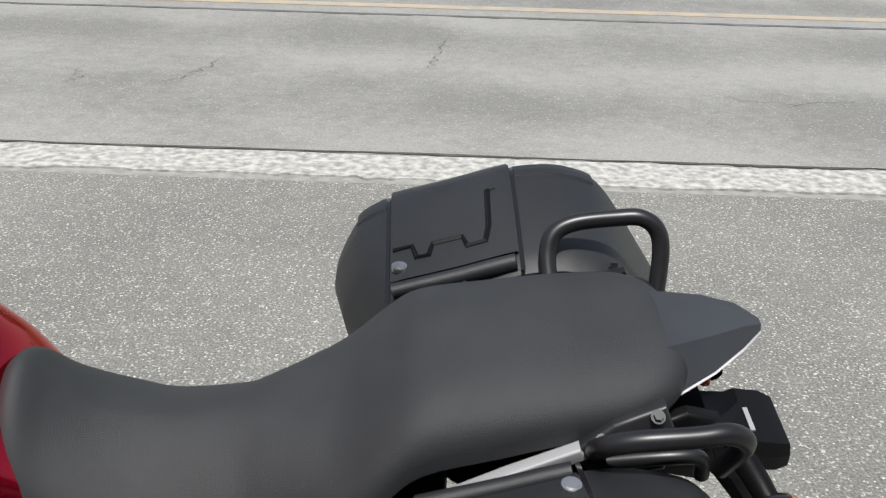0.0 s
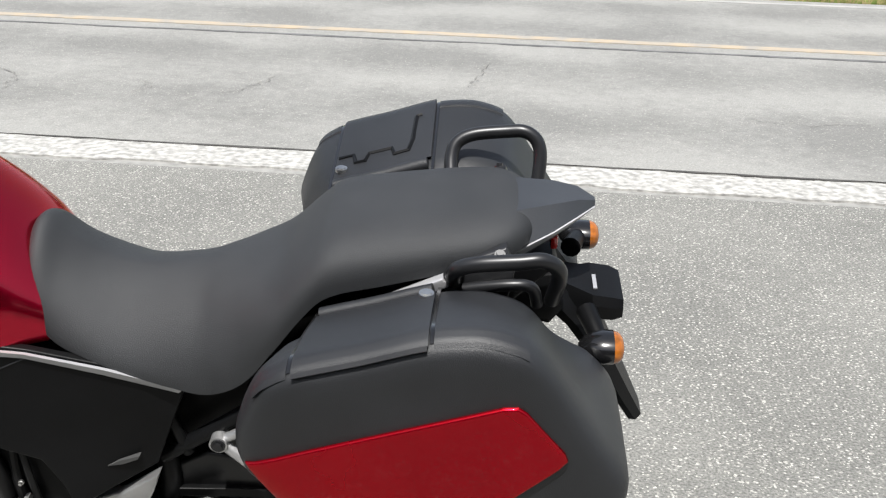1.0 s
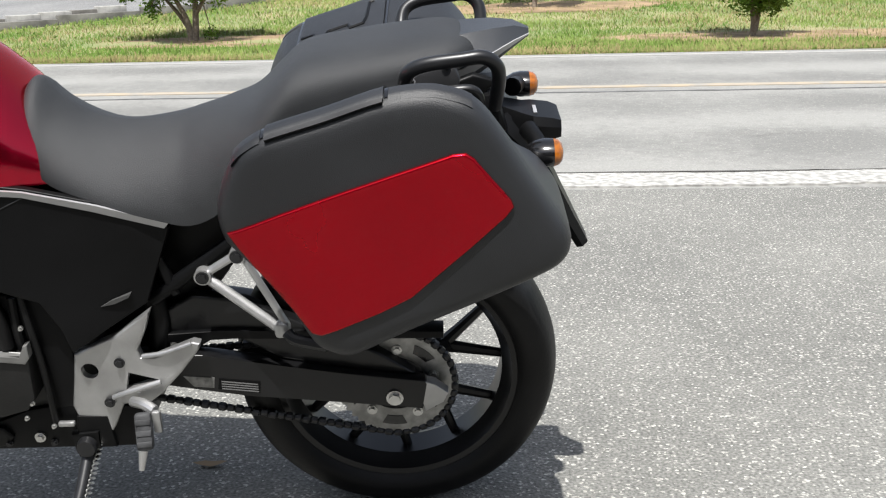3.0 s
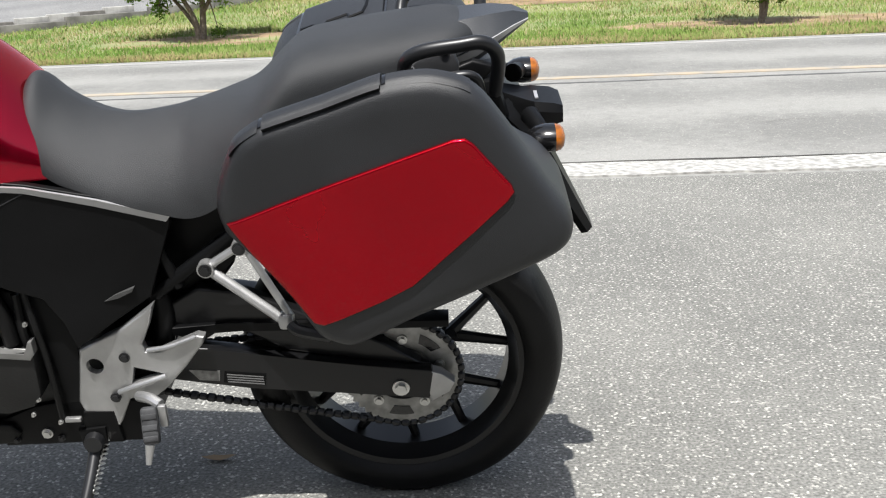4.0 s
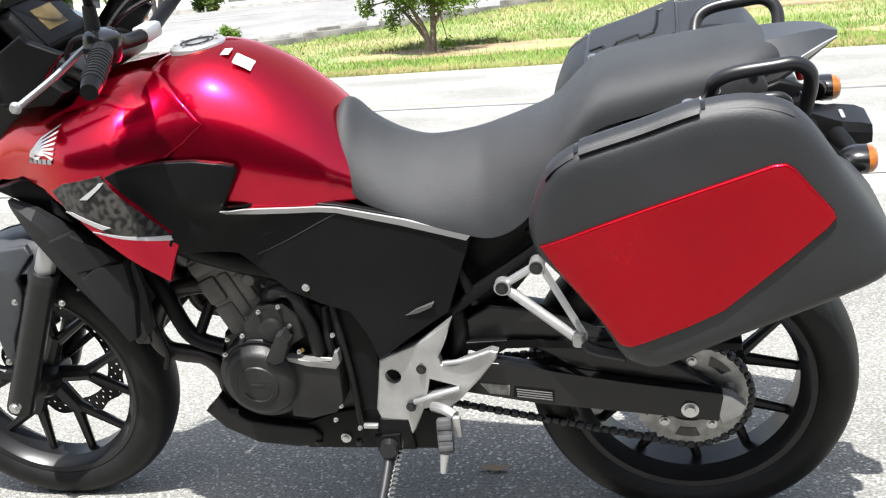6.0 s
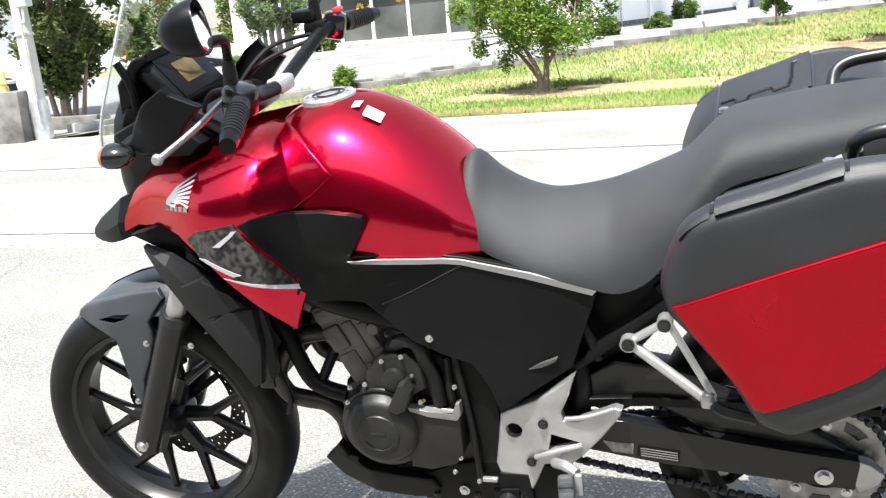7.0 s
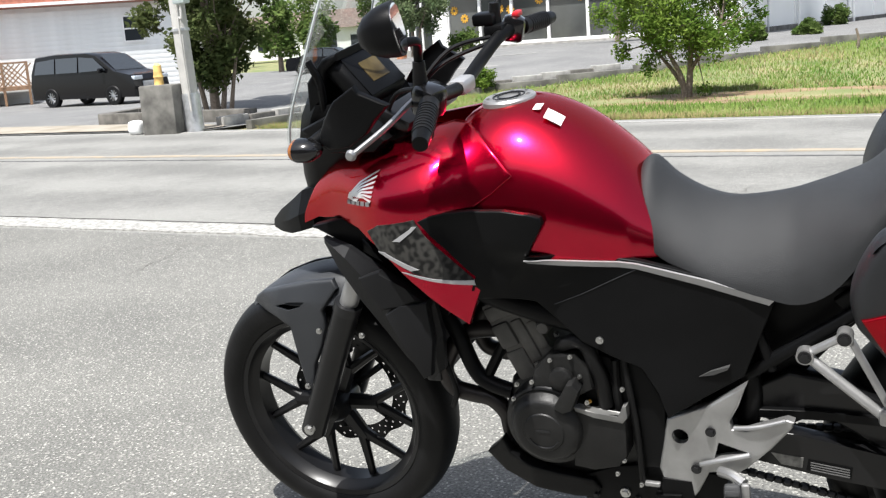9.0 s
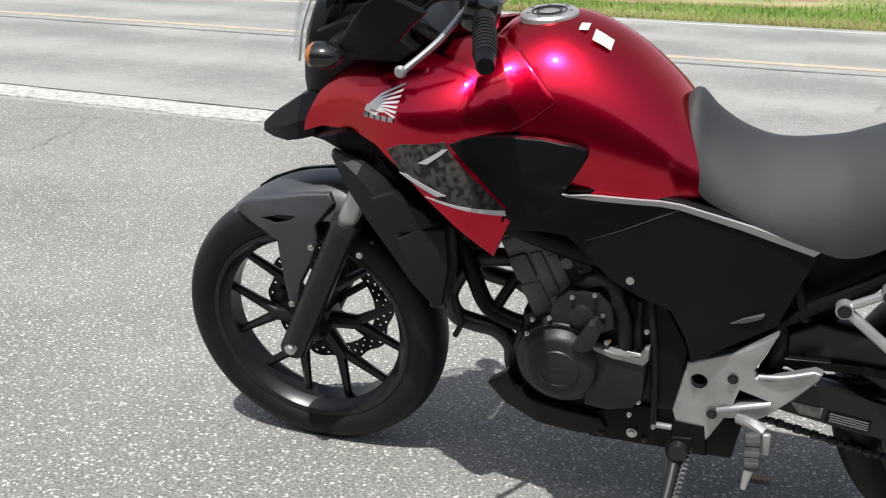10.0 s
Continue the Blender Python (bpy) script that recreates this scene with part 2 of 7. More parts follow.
HEADLAMP = material("headlamp_lens", (0.55, 0.6, 0.65), 0.08, coat=1.0, metal=0.3)


# ---- mesh tools ----
def mesh_of(bm, name, mat, smooth=35):
    bmesh.ops.recalc_face_normals(bm, faces=bm.faces)
    me = bpy.data.meshes.new(name)
    bm.to_mesh(me)
    bm.free()
    if smooth:
        me.polygons.foreach_set("use_smooth", [True] * len(me.polygons))
        me.set_sharp_from_angle(angle=radians(smooth))
    me.materials.append(mat)
    return me


def part(name, bm, mat, parent=None, label="", smooth=35):
    """One mesh object, under a thing or a part."""
    ob = new(name, mesh_of(bm, name, mat, smooth))
    ob.parent = parent
    if label:
        ob["label"] = label
    return ob


def empty(name, m=None):
    ob = new(name)
    ob.empty_display_size = 0.1
    if m is not None:
        ob.matrix_world = m
    return ob


def smooth_line(pts, k=6, closed=False):
    """Catmull-Rom curve through a few points."""
    p = [Vector(q) for q in pts]
    n = len(p)
    out = []
    last = n if closed else n - 1
    for i in range(last):
        a, b, c, d = (p[(i - 1) % n] if closed or i > 0 else p[0], p[i], p[(i + 1) % n],
                      p[(i + 2) % n] if closed or i + 2 < n else p[n - 1])
        for j in range(k):
            t = j / k
            out.append(0.5 * ((2 * b) + (c - a) * t + (2 * a - 5 * b + 4 * c - d) * t * t + (3 * b - a - 3 * c + d) * t ** 3))
    if not closed:
        out.append(p[-1])
    return out


def tube(pts, r, n=10, k=6, bm=None, r_end=None, flat=1.0):
    """A round bar along a smooth line; r may taper to r_end."""
    bm = bm or bmesh.new()
    line = smooth_line(pts, k) if len(pts) > 2 and k > 1 else [Vector(q) for q in pts]
    rings = []
    ref = None
    for i, q in enumerate(line):
        d = (line[min(i + 1, len(line) - 1)] - line[max(i - 1, 0)]).normalized()
        if ref is None:
            ref = d.orthogonal().normalized()
        ref = (ref - d * ref.dot(d)).normalized()
        side = d.cross(ref)
        f = i / (len(line) - 1)
        rr = r if r_end is None else r + (r_end - r) * f
        rings.append([bm.verts.new(q + ref * (math.cos(a) * rr) + side * (math.sin(a) * rr * flat))
                      for a in (2 * math.pi * j / n for j in range(n))])
    for a, b in zip(rings, rings[1:]):
        for j in range(n):
            bm.faces.new((a[j], a[(j + 1) % n], b[(j + 1) % n], b[j]))
    bm.faces.new(rings[0][::-1])
    bm.faces.new(rings[-1])
    return bm


def loft(rings, bm=None, caps=True, closed=True):
    """A skin over rings of the same number of points."""
    bm = bm or bmesh.new()
    vs = [[bm.verts.new(q) for q in ring] for ring in rings]
    n = len(vs[0])
    for a, b in zip(vs, vs[1:]):
        for j in range(n if closed else n - 1):
            bm.faces.new((a[j], a[(j + 1) % n], b[(j + 1) % n], b[j]))
    if caps:
        bm.faces.new(vs[0][::-1])
        bm.faces.new(vs[-1])
    return bm


def spin(profile, n=48, axis="y", centre=(0, 0, 0), bm=None):
    """A turned body: profile of (along the axis, radius), closed round."""
    bm = bm or bmesh.new()
    c = Vector(centre)
    rings = []
    for j in range(n):
        a = 2 * math.pi * j / n
        ring = []
        for h, r in profile:
            u, v = r * math.cos(a), r * math.sin(a)
            q = {"y": (u, h, v), "z": (u, v, h), "x": (h, u, v)}[axis]
            ring.append(bm.verts.new(c + Vector(q)))
        rings.append(ring)
    m = len(profile)
    for j in range(n):
        a, b = rings[j], rings[(j + 1) % n]
        for i in range(m - 1):
            if profile[i][1] < 1e-6 and profile[i + 1][1] < 1e-6:
                continue
            bm.faces.new((a[i], a[i + 1], b[i + 1], b[i]))
    bmesh.ops.remove_doubles(bm, verts=bm.verts, dist=1e-5)
    return bm


def cyl(p0, p1, r, r1=None, n=20, bm=None):
    return tube([p0, p1], r, n=n, k=1, bm=bm, r_end=r1)


def box(size, centre=(0, 0, 0), bevel=0.0, m=None, bm=None, seg=2):
    own = bmesh.new()
    bmesh.ops.create_cube(own, size=1.0)
    for v in own.verts:
        v.co = Vector((v.co.x * size[0], v.co.y * size[1], v.co.z * size[2])) + Vector(centre)
    if bevel:
        bmesh.ops.bevel(own, geom=own.edges[:], offset=bevel, segments=seg, affect="EDGES", profile=0.5)
    if m is not None:
        own.transform(m)
    if bm is None:
        return own
    join(bm, own)
    return bm


def join(bm, other):
    """Adds the faces of other to bm."""
    vs = {v: bm.verts.new(v.co) for v in other.verts}
    for f in other.faces:
        try:
            bm.faces.new([vs[v] for v in f.verts])
        except ValueError:
            pass
    other.free()
    return bm


def mirrored(bm):
    c = bm.copy()
    for v in c.verts:
        v.co.y = -v.co.y
    bmesh.ops.reverse_faces(c, faces=c.faces)
    return c


def tiles_of(poly, step, axes="xz", holes=()):
    """A flat polygon cut into small cells; axes: the plane it lies in."""
    bm = bmesh.new()
    i, j = "xyz".index(axes[0]), "xyz".index(axes[1])

    def put(pts):
        vs = []
        for u, v in pts:
            q = [0.0, 0.0, 0.0]
            q[i], q[j] = u, v
            vs.append(bm.verts.new(q))
        return vs
    loops = [put(poly)] + [put(h) for h in holes]
    edges = [bm.edges.new((vs[a], vs[(a + 1) % len(vs)])) for vs in loops for a in range(len(vs))]
    bmesh.ops.triangle_fill(bm, edges=edges, use_beauty=True)
    for ax in (i, j):
        vals = [v.co[ax] for v in bm.verts]
        lo, hi = min(vals), max(vals)
        no = [0, 0, 0]
        no[ax] = 1
        s = lo + step
        while s < hi - step * 0.3:
            co = [0, 0, 0]
            co[ax] = s
            bmesh.ops.bisect_plane(bm, geom=bm.verts[:] + bm.edges[:] + bm.faces[:], plane_co=co, plane_no=no, dist=1e-5)
            s += step
    return bm


def edge_distance(poly, u, v):
    best = 9.0
    for (a, b), (c, d) in zip(poly, poly[1:] + poly[:1]):
        ex, ey = c - a, d - b
        t = max(0.0, min(1.0, ((u - a) * ex + (v - b) * ey) / (ex * ex + ey * ey + 1e-12)))
        best = min(best, math.hypot(u - a - t * ex, v - b - t * ey))
    return best


def inset(poly, r):
    """The outline drawn in by r."""
    n = len(poly)
    area = sum(poly[i][0] * poly[(i + 1) % n][1] - poly[(i + 1) % n][0] * poly[i][1] for i in range(n))
    sg = 1.0 if area > 0 else -1.0
    out = []
    for i in range(n):
        p0, p1, p2 = Vector(poly[i - 1]), Vector(poly[i]), Vector(poly[(i + 1) % n])
        d0, d1 = (p1 - p0).normalized(), (p2 - p1).normalized()
        n0, n1 = Vector((-d0.y, d0.x)) * sg, Vector((-d1.y, d1.x)) * sg
        m = (n0 + n1) / max(0.35, 1 + n0.dot(n1))
        q = p1 + m * r
        out.append((q.x, q.y))
    return out


def rim_foot(inner, outer, u, v):
    """The point of the outer outline that belongs to a point on the inner one."""
    best, at = 9.0, (u, v)
    n = len(inner)
    for i in range(n):
        (a, b), (c, d) = inner[i], inner[(i + 1) % n]
        ex, ey = c - a, d - b
        t = max(0.0, min(1.0, ((u - a) * ex + (v - b) * ey) / (ex * ex + ey * ey + 1e-12)))
        q = math.hypot(u - a - t * ex, v - b - t * ey)
        if q < best:
            (a, b), (c, d) = outer[i], outer[(i + 1) % n]
            best, at = q, (a + (c - a) * t, b + (d - b) * t)
    return at


def panel(poly, depth, th=0.006, step=0.02, round_r=0.012, curve=0, holes=(), warp=None):
    """A side panel in the bike's xz plane; depth(x, z) gives y of its face, its rim turns inwards by round_r.
    warp(x, v), in place of depth, gives (y, z)."""
    if curve:
        poly = [(q.x, q.y) for q in smooth_line([(a, b, 0) for a, b in poly], curve, closed=True)]
    inner = inset(poly, round_r) if round_r else poly
    bm = tiles_of(inner, step, "xz", holes)
    drop = {}
    if round_r:
        rim = [e for e in bm.edges if len(e.link_faces) == 1 and all(edge_distance(inner, v.co.x, v.co.z) < 1e-5 for v in e.verts)]
        base = {v: (v.co.x, v.co.z) for e in rim for v in e.verts}
        foot = {v: rim_foot(inner, poly, *q) for v, q in base.items()}
        prev = {v: v for v in base}
        for a in (0.5, 1.05, math.pi / 2):
            cur = {}
            for v, (x, z) in base.items():
                k = math.sin(a)
                cur[v] = bm.verts.new((x + (foot[v][0] - x) * k, 0, z + (foot[v][1] - z) * k))
                drop[cur[v]] = round_r * (1 - math.cos(a))
            for e in rim:
                p, q = e.verts
                bm.faces.new((prev[p], prev[q], cur[q], cur[p]))
            prev = cur
    for v in bm.verts:
        if warp:
            y, z = warp(v.co.x, v.co.z)
        else:
            y, z = depth(v.co.x, v.co.z), v.co.z
        v.co.y, v.co.z = y + drop.get(v, 0.0), z
    bmesh.ops.recalc_face_normals(bm, faces=bm.faces)
    ex = bmesh.ops.extrude_face_region(bm, geom=bm.faces[:])
    for v in (g for g in ex["geom"] if isinstance(g, bmesh.types.BMVert)):
        v.co.y += th
    return bm


def prism(poly, y0, y1, bevel=0.004, curve=0, seg=2):
    """A plate with a drawn outline in xz, from y0 to y1, its rims bevelled."""
    if curve:
        poly = [(q.x, q.y) for q in smooth_line([(a, b, 0) for a, b in poly], curve, closed=True)]
    bm = bmesh.new()
    a = [bm.verts.new((u, y0, v)) for u, v in poly]
    b = [bm.verts.new((u, y1, v)) for u, v in poly]
    f0, f1 = bm.faces.new(a), bm.faces.new(b[::-1])
    n = len(a)
    for i in range(n):
        bm.faces.new((a[i], b[i], b[(i + 1) % n], a[(i + 1) % n]))
    if bevel:
        es = list(f0.edges) + list(f1.edges)
        bmesh.ops.bevel(bm, geom=es, offset=bevel, segments=seg, affect="EDGES", profile=0.5)
    bmesh.ops.triangulate(bm, faces=[f for f in bm.faces if len(f.verts) > 4])
    return bm


def bolt(p, r=0.008, h=0.006, dirn=(0, -1, 0), bm=None):
    """A flanged bolt head with a hexagon."""
    bm = bm or bmesh.new()
    p, d = Vector(p), Vector(dirn).normalized()
    cyl(p, p + d * h * 0.4, r * 1.25, n=14, bm=bm)
    cyl(p, p + d * h, r * 0.85, n=6, bm=bm)
    return bm


def spline_field(points):
    """A smooth surface y(x, z) through a few control points (thin plate)."""
    P = np.array([(a, b) for a, b, _ in points])
    y = np.array([c for _, _, c in points])

    def ker(d2):
        return np.where(d2 > 1e-12, 0.5 * d2 * np.log(np.maximum(d2, 1e-12)), 0.0)
    n = len(P)
    K = ker(((P[:, None] - P[None]) ** 2).sum(-1)) + 8e-4 * np.eye(n)
    A = np.block([[K, np.hstack([np.ones((n, 1)), P])], [np.vstack([np.ones((1, n)), P.T]), np.zeros((3, 3))]])
    w = np.linalg.solve(A, np.concatenate([y, np.zeros(3)]))

    def field(x, z):
        d2 = (P[:, 0] - x) ** 2 + (P[:, 1] - z) ** 2
        return float(ker(d2) @ w[:n] + w[n] + w[n + 1] * x + w[n + 2] * z)
    return field


def ease(t):
    t = max(0.0, min(1.0, t))
    return t * t * (3 - 2 * t)


# ---- the ground, the road and the lots ----
ROAD_YAW = -3.9
ROAD_M = pose(0, 0, 0, 0, 0, ROAD_YAW)
RN = Vector((math.sin(radians(-ROAD_YAW)), math.cos(radians(-ROAD_YAW))))


def height(x, y):
    """The lie of the land beyond the road: it rises behind the grass and falls away to the parking of the house."""
    d = RN.x * x + RN.y * y
    low = ease((-13.0 - x) / 9.0)
    return (1 - low) * 0.62 * ease((d - 13) / 12) - low * 0.42 * ease((d - 11) / 13)


def sheet(poly, step, lift, mat, name, label, category="", kind="structure"):
    bm = tiles_of(poly, step, "xy")
    for v in bm.verts:
        v.co.z = height(v.co.x, v.co.y) + lift
    if bm.faces[:] and sum(f.normal.z for f in bm.faces) < 0:
        bmesh.ops.reverse_faces(bm, faces=bm.faces)
    ob = part(name, bm, mat, None, smooth=60)
    return tagged(ob, label, category, kind=kind)


def axis_cells():
    a = [-900, -500, -250, -120, -80] + list(np.arange(-60, 40.1, 2.5)) + [55, 80, 120, 250, 500, 900]
    return a


bm = bmesh.new()
gx, gy = axis_cells(), [-900, -400, -150, -60, -30, -15, -8] + list(np.arange(0, 60.1, 2.5)) + [70, 90, 120, 250, 500, 900]
grid = [[bm.verts.new((x, y, height(x, y) - 0.05)) for x in gx] for y in gy]
for r0, r1 in zip(grid, grid[1:]):
    for i in range(len(gx) - 1):
        bm.faces.new((r0[i], r0[i + 1], r1[i + 1], r1[i]))
tagged(part("ground", bm, TURF, None, smooth=60), "mown green and dry grass ground reaching to the horizon", "ground", kind="structure")


def strip(name, d0, d1, top, mat, label, x0=-160, x1=160, category="", thick=0.12):
    """A slab along the road between two distances from the bike's line."""
    bm = box((x1 - x0, d1 - d0, thick), ((x0 + x1) / 2, (d0 + d1) / 2, top - thick / 2))
    ob = part(name, bm, mat, None, smooth=0)
    ob.matrix_world = ROAD_M
    return tagged(ob, label, category, kind="structure")


strip("pavement", -40, 2.96, 0.0, APRON, "coarse grey asphalt apron with pale stones, bike parked on it", category="pavement", x0=-60, x1=60)
strip("road", 3.36, 10.15, -0.004, ROAD, "two-lane grey asphalt road with tyre-polished bands", category="road")


def ragged_band(name, d0, d1, top, mat, label, seed, rag=0.03, x0=-60, x1=60, bite=0.0):
    """A painted band with worn, uneven rims."""
    rnd = random.Random(seed)
    bm = bmesh.new()
    n = 2400
    prev = None
    for i in range(n + 1):
        x = x0 + (x1 - x0) * i / n
        a = d0 + rag * (noise.noise(Vector((x * 1.7, seed, 0))) + 0.6 * noise.noise(Vector((x * 6, seed, 3))) + 0.5 * noise.noise(Vector((x * 17, seed, 5))))
        b = d1 + rag * 0.8 * noise.noise(Vector((x * 1.3, seed + 9, 0)))
        cur = [bm.verts.new((x, a, top)), bm.verts.new((x, b, top)), bm.verts.new((x, b, top - 0.05)), bm.verts.new((x, a, top - 0.05))]
        if prev and not (bite and rnd.random() < bite):
            for k in range(4):
                bm.faces.new((prev[k], prev[(k + 1) % 4], cur[(k + 1) % 4], cur[k]))
        prev = cur
    ob = part(name, bm, mat, None, smooth=0)
    ob.matrix_world = ROAD_M
    return tagged(ob, label, "road marking", kind="structure")


ragged_band("road_edge_strip", 2.93, 3.40, -0.006, material("worn_edge_concrete", (0.26, 0.257, 0.24), 0.9, color2=(0.18, 0.178, 0.168), scale=18, bump=0.5, bump_scale=90, detail=14), "pale worn concrete strip along the edge of the road", 5, rag=0.02)
ragged_band("white_edge_line", 3.03, 3.33, 0.004, WHITE_LINE, "worn cracked white edge line of the road", 2, rag=0.05)
ragged_band("road_edge_crack", 3.362, 3.378, 0.002, material("crack_dirt", (0.05, 0.048, 0.045), 0.95, var=0.3, scale=8),
            "dark crack between edge line and road", 7, rag=0.035)
ragged_band("yellow_centre_line", 6.96, 7.10, 0.003, YELLOW_LINE, "faded yellow centre line of the road", 11, rag=0.012)
ragged_band("road_seam", 6.66, 6.71, 0.001, material("tar_seam", (0.09, 0.09, 0.09), 0.9, var=0.2, scale=5),
            "dark tar seam beside the centre line", 13, rag=0.03)
strip("far_edge_line", 9.78, 9.90, 0.002, material("dusty_edge", (0.33, 0.32, 0.30), 0.9, color2=(0.26, 0.26, 0.25), scale=3), "dusty pale far edge line", x0=-60, x1=60, thick=0.02)

KERB_LINE = [(-9.2, 11.2), (-8.6, 15.6), (-7.0, 16.4), (-6.07, 17.24), (-4.88, 18.3), (-3.77, 18.9), (-2.73, 20.0), (-1.7, 21.0), (-0.18, 22.5), (14.0, 38.0)]
sheet([(-70, 14.2), (-9.8, 10.75), (-9.35, 10.75)] + KERB_LINE + [(14, 60), (-70, 60)], 2.5, 0.01, LOT, "parking_lot",
      "pale grey asphalt parking lot behind the road", "pavement")
sheet([(-40, 13.0), (-9.4, 10.75), (-9.3, 11.2), (-10.9, 12.0), (-24, 13.6), (-40, 14.6)], 2.5, 0.03, material("pale_sand", (0.34, 0.31, 0.26), 0.95, color2=(0.24, 0.21, 0.16), scale=2.0, bump=0.8, bump_scale=40, detail=10), "verge", "dry sandy verge with tufts beside the road", "verge")


def rough_patch(x, y, rx, ry, seed, name="soil_patch"):
    pts = []
    for i in range(36):
        a = 2 * math.pi * i / 36
        k = 1 + 0.3 * noise.noise(Vector((2 * math.cos(a), 2 * math.sin(a), seed)))
        pts.append((x + rx * k * math.cos(a), y + ry * k * math.sin(a)))
    return sheet(pts, 0.8, -0.036, SOIL, name, "bare dry brown soil under a tree in the grass", "soil")


PATCHES = [(-1.9, 13.7, 2.6, 1.0), (5.5, 12.5, 2.6, 0.95), (2.6, 17.6, 2.2, 0.8), (9.0, 20.5, 1.5, 0.8), (1.0, 34.0, 1.0, 0.6)]
for i, p in enumerate(PATCHES):
    rough_patch(*p, i + 1)


def crack(pts, w, seed):
    """A thin dark crack wandering over the asphalt."""
    rnd = random.Random(seed)
    line = smooth_line([(x, y, 0) for x, y in pts], 10)
    bm = bmesh.new()
    rows = []
    for i, q in enumerate(line):
        d = (line[min(i + 1, len(line) - 1)] - line[max(i - 1, 0)]).normalized()
        n_ = Vector((-d.y, d.x, 0))
        c = q + n_ * rnd.uniform(-1, 1) * 0.035
        k = w * rnd.uniform(0.4, 1.0) * min(1.0, 0.3 + min(i, len(line) - 1 - i) / 6)
        rows.append((bm.verts.new(c - n_ * k), bm.verts.new(c + n_ * k)))
    for a, b in zip(rows, rows[1:]):
        bm.faces.new((a[0], a[1], b[1], b[0]))
    for v in bm.verts:
        v.co.z = 0.0035
    ob = part("road_crack", bm, CRACK, None, smooth=0)
    if sum(f.normal.z for f in ob.data.polygons) < 0:
        ob.data.flip_normals()
    tagged(ob, "thin dark crack in the grey asphalt", "crack", kind="structure")


CRACK = material("crack_shadow", (0.135, 0.13, 0.12), 0.95, var=0.3, scale=8)
for i, (pts, w) in enumerate((([(-0.78, 4.56), (-0.66, 4.80), (-0.53, 5.17)], 0.0045), ([(-1.32, 4.90), (-1.28, 4.72), (-1.30, 4.50)], 0.0045), ([(0.84, 5.90), (0.77, 5.35), (0.72, 4.97)], 0.0045),
                              ([(-3.64, 3.02), (-3.50, 2.72), (-3.36, 2.33), (-3.35, 2.05)], 0.004), ([(-4.2, 2.6), (-3.7, 2.9), (-3.3, 2.95)], 0.004), ([(2.2, 4.45), (2.7, 4.30), (3.1, 4.40)], 0.004),
                              ([(-2.6, 5.2), (-2.2, 4.9), (-2.1, 4.5)], 0.0045), ([(-6.0, 4.2), (-5.6, 4.7), (-5.5, 5.2)], 0.005))):
    crack(pts, w, 70 + i)
# an unseen dark wall behind the camera, added to darken the bike's reflections
back = tagged(part("unseen_wall", box((60, 0.3, 6.6), (0, -9.8, 3.25)), material("unseen_wall_dark", (0.06, 0.058, 0.055), 0.8, var=0.25, scale=1.5), None, smooth=0),
              "unseen plain dark wall behind the camera, added to darken reflections and sky light", "wall", kind="structure")


# ---- the motorcycle: x to its tail, y to its right side, z up, leaning on its side stand ----
LEAN = 10.5
bike = empty("motorcycle", pose(0, 0, -0.02, LEAN, 0, 0))
tagged(bike, "red and black motorcycle with panniers leaning on its side stand", "motorcycle")
FX, FR = -0.70, 0.308   # front axle, tyre radius
RX, RR = 0.706, 0.314   # rear axle, tyre radius
FZ, RZ = FR + 0.020, RR + 0.020   # axle heights

skin = spline_field([
    (-0.74, 0.79, -0.03), (-0.62, 0.87, -0.075), (-0.58, 0.80, -0.10), (-0.52, 0.93, -0.098), (-0.44, 0.93, -0.158),
    (-0.44, 0.985, -0.105), (-0.36, 1.0, -0.125), (-0.28, 0.99, -0.140), (-0.36, 0.92, -0.208), (-0.28, 0.94, -0.198), (-0.39, 0.79, -0.222),
    (-0.50, 0.83, -0.15), (-0.20, 0.757, -0.246), (-0.22, 0.66, -0.235), (-0.30, 0.86, -0.243), (-0.07, 0.857, -0.182),
    (-0.20, 0.93, -0.180), (-0.10, 0.95, -0.166), (0.0, 0.90, -0.169), (0.10, 0.80, -0.152), (0.14, 0.90, -0.13),
    (0.32, 0.694, -0.14), (0.03, 0.63, -0.189), (0.13, 0.48, -0.178), (0.30, 0.57, -0.15), (-0.10, 0.71, -0.19), (0.0, 0.75, -0.17)])


TANK = [(-0.330, 0.940, 0.085, 0.86), (-0.290, 0.985, 0.130, 0.84), (-0.255, 1.015, 0.172, 0.82), (-0.222, 1.035, 0.196, 0.81), (-0.148, 1.050, 0.202, 0.80), (-0.080, 1.038, 0.198, 0.795), (-0.005, 0.998, 0.187, 0.788),
        (0.066, 0.937, 0.164, 0.780), (0.105, 0.890, 0.140, 0.775), (0.150, 0.835, 0.110, 0.770)]
tank_line = [(q.x, q.y, q.z) for q in smooth_line([(a, b, c) for a, b, c, _ in TANK], 6)]
tank_rim = [(q.x, q.y) for q in smooth_line([(a, d, 0) for a, _, _, d in TANK], 6)]
TANK_E = 2.25


def tank_side(x, z):
    """y of the tank's left side."""
    xs = [q[0] for q in tank_line]
    zt, w = float(np.interp(x, xs, [q[1] for q in tank_line])), float(np.interp(x, xs, [q[2] for q in tank_line]))
    z0 = float(np.interp(x, [q[0] for q in tank_rim], [q[1] for q in tank_rim]))
    f = max(0.0, min(0.999, (z - z0) / (zt - z0)))
    return -w * (1 - f ** TANK_E) ** (1 / TANK_E)


SHROUD_TOP = smooth_line([(-0.72, 0.800, 0), (-0.66, 0.862, 0), (-0.60, 0.918, 0), (-0.53, 0.965, 0), (-0.46, 0.990, 0), (-0.38, 1.005, 0), (-0.30, 1.018, 0), (-0.20, 1.035, 0)], 8)


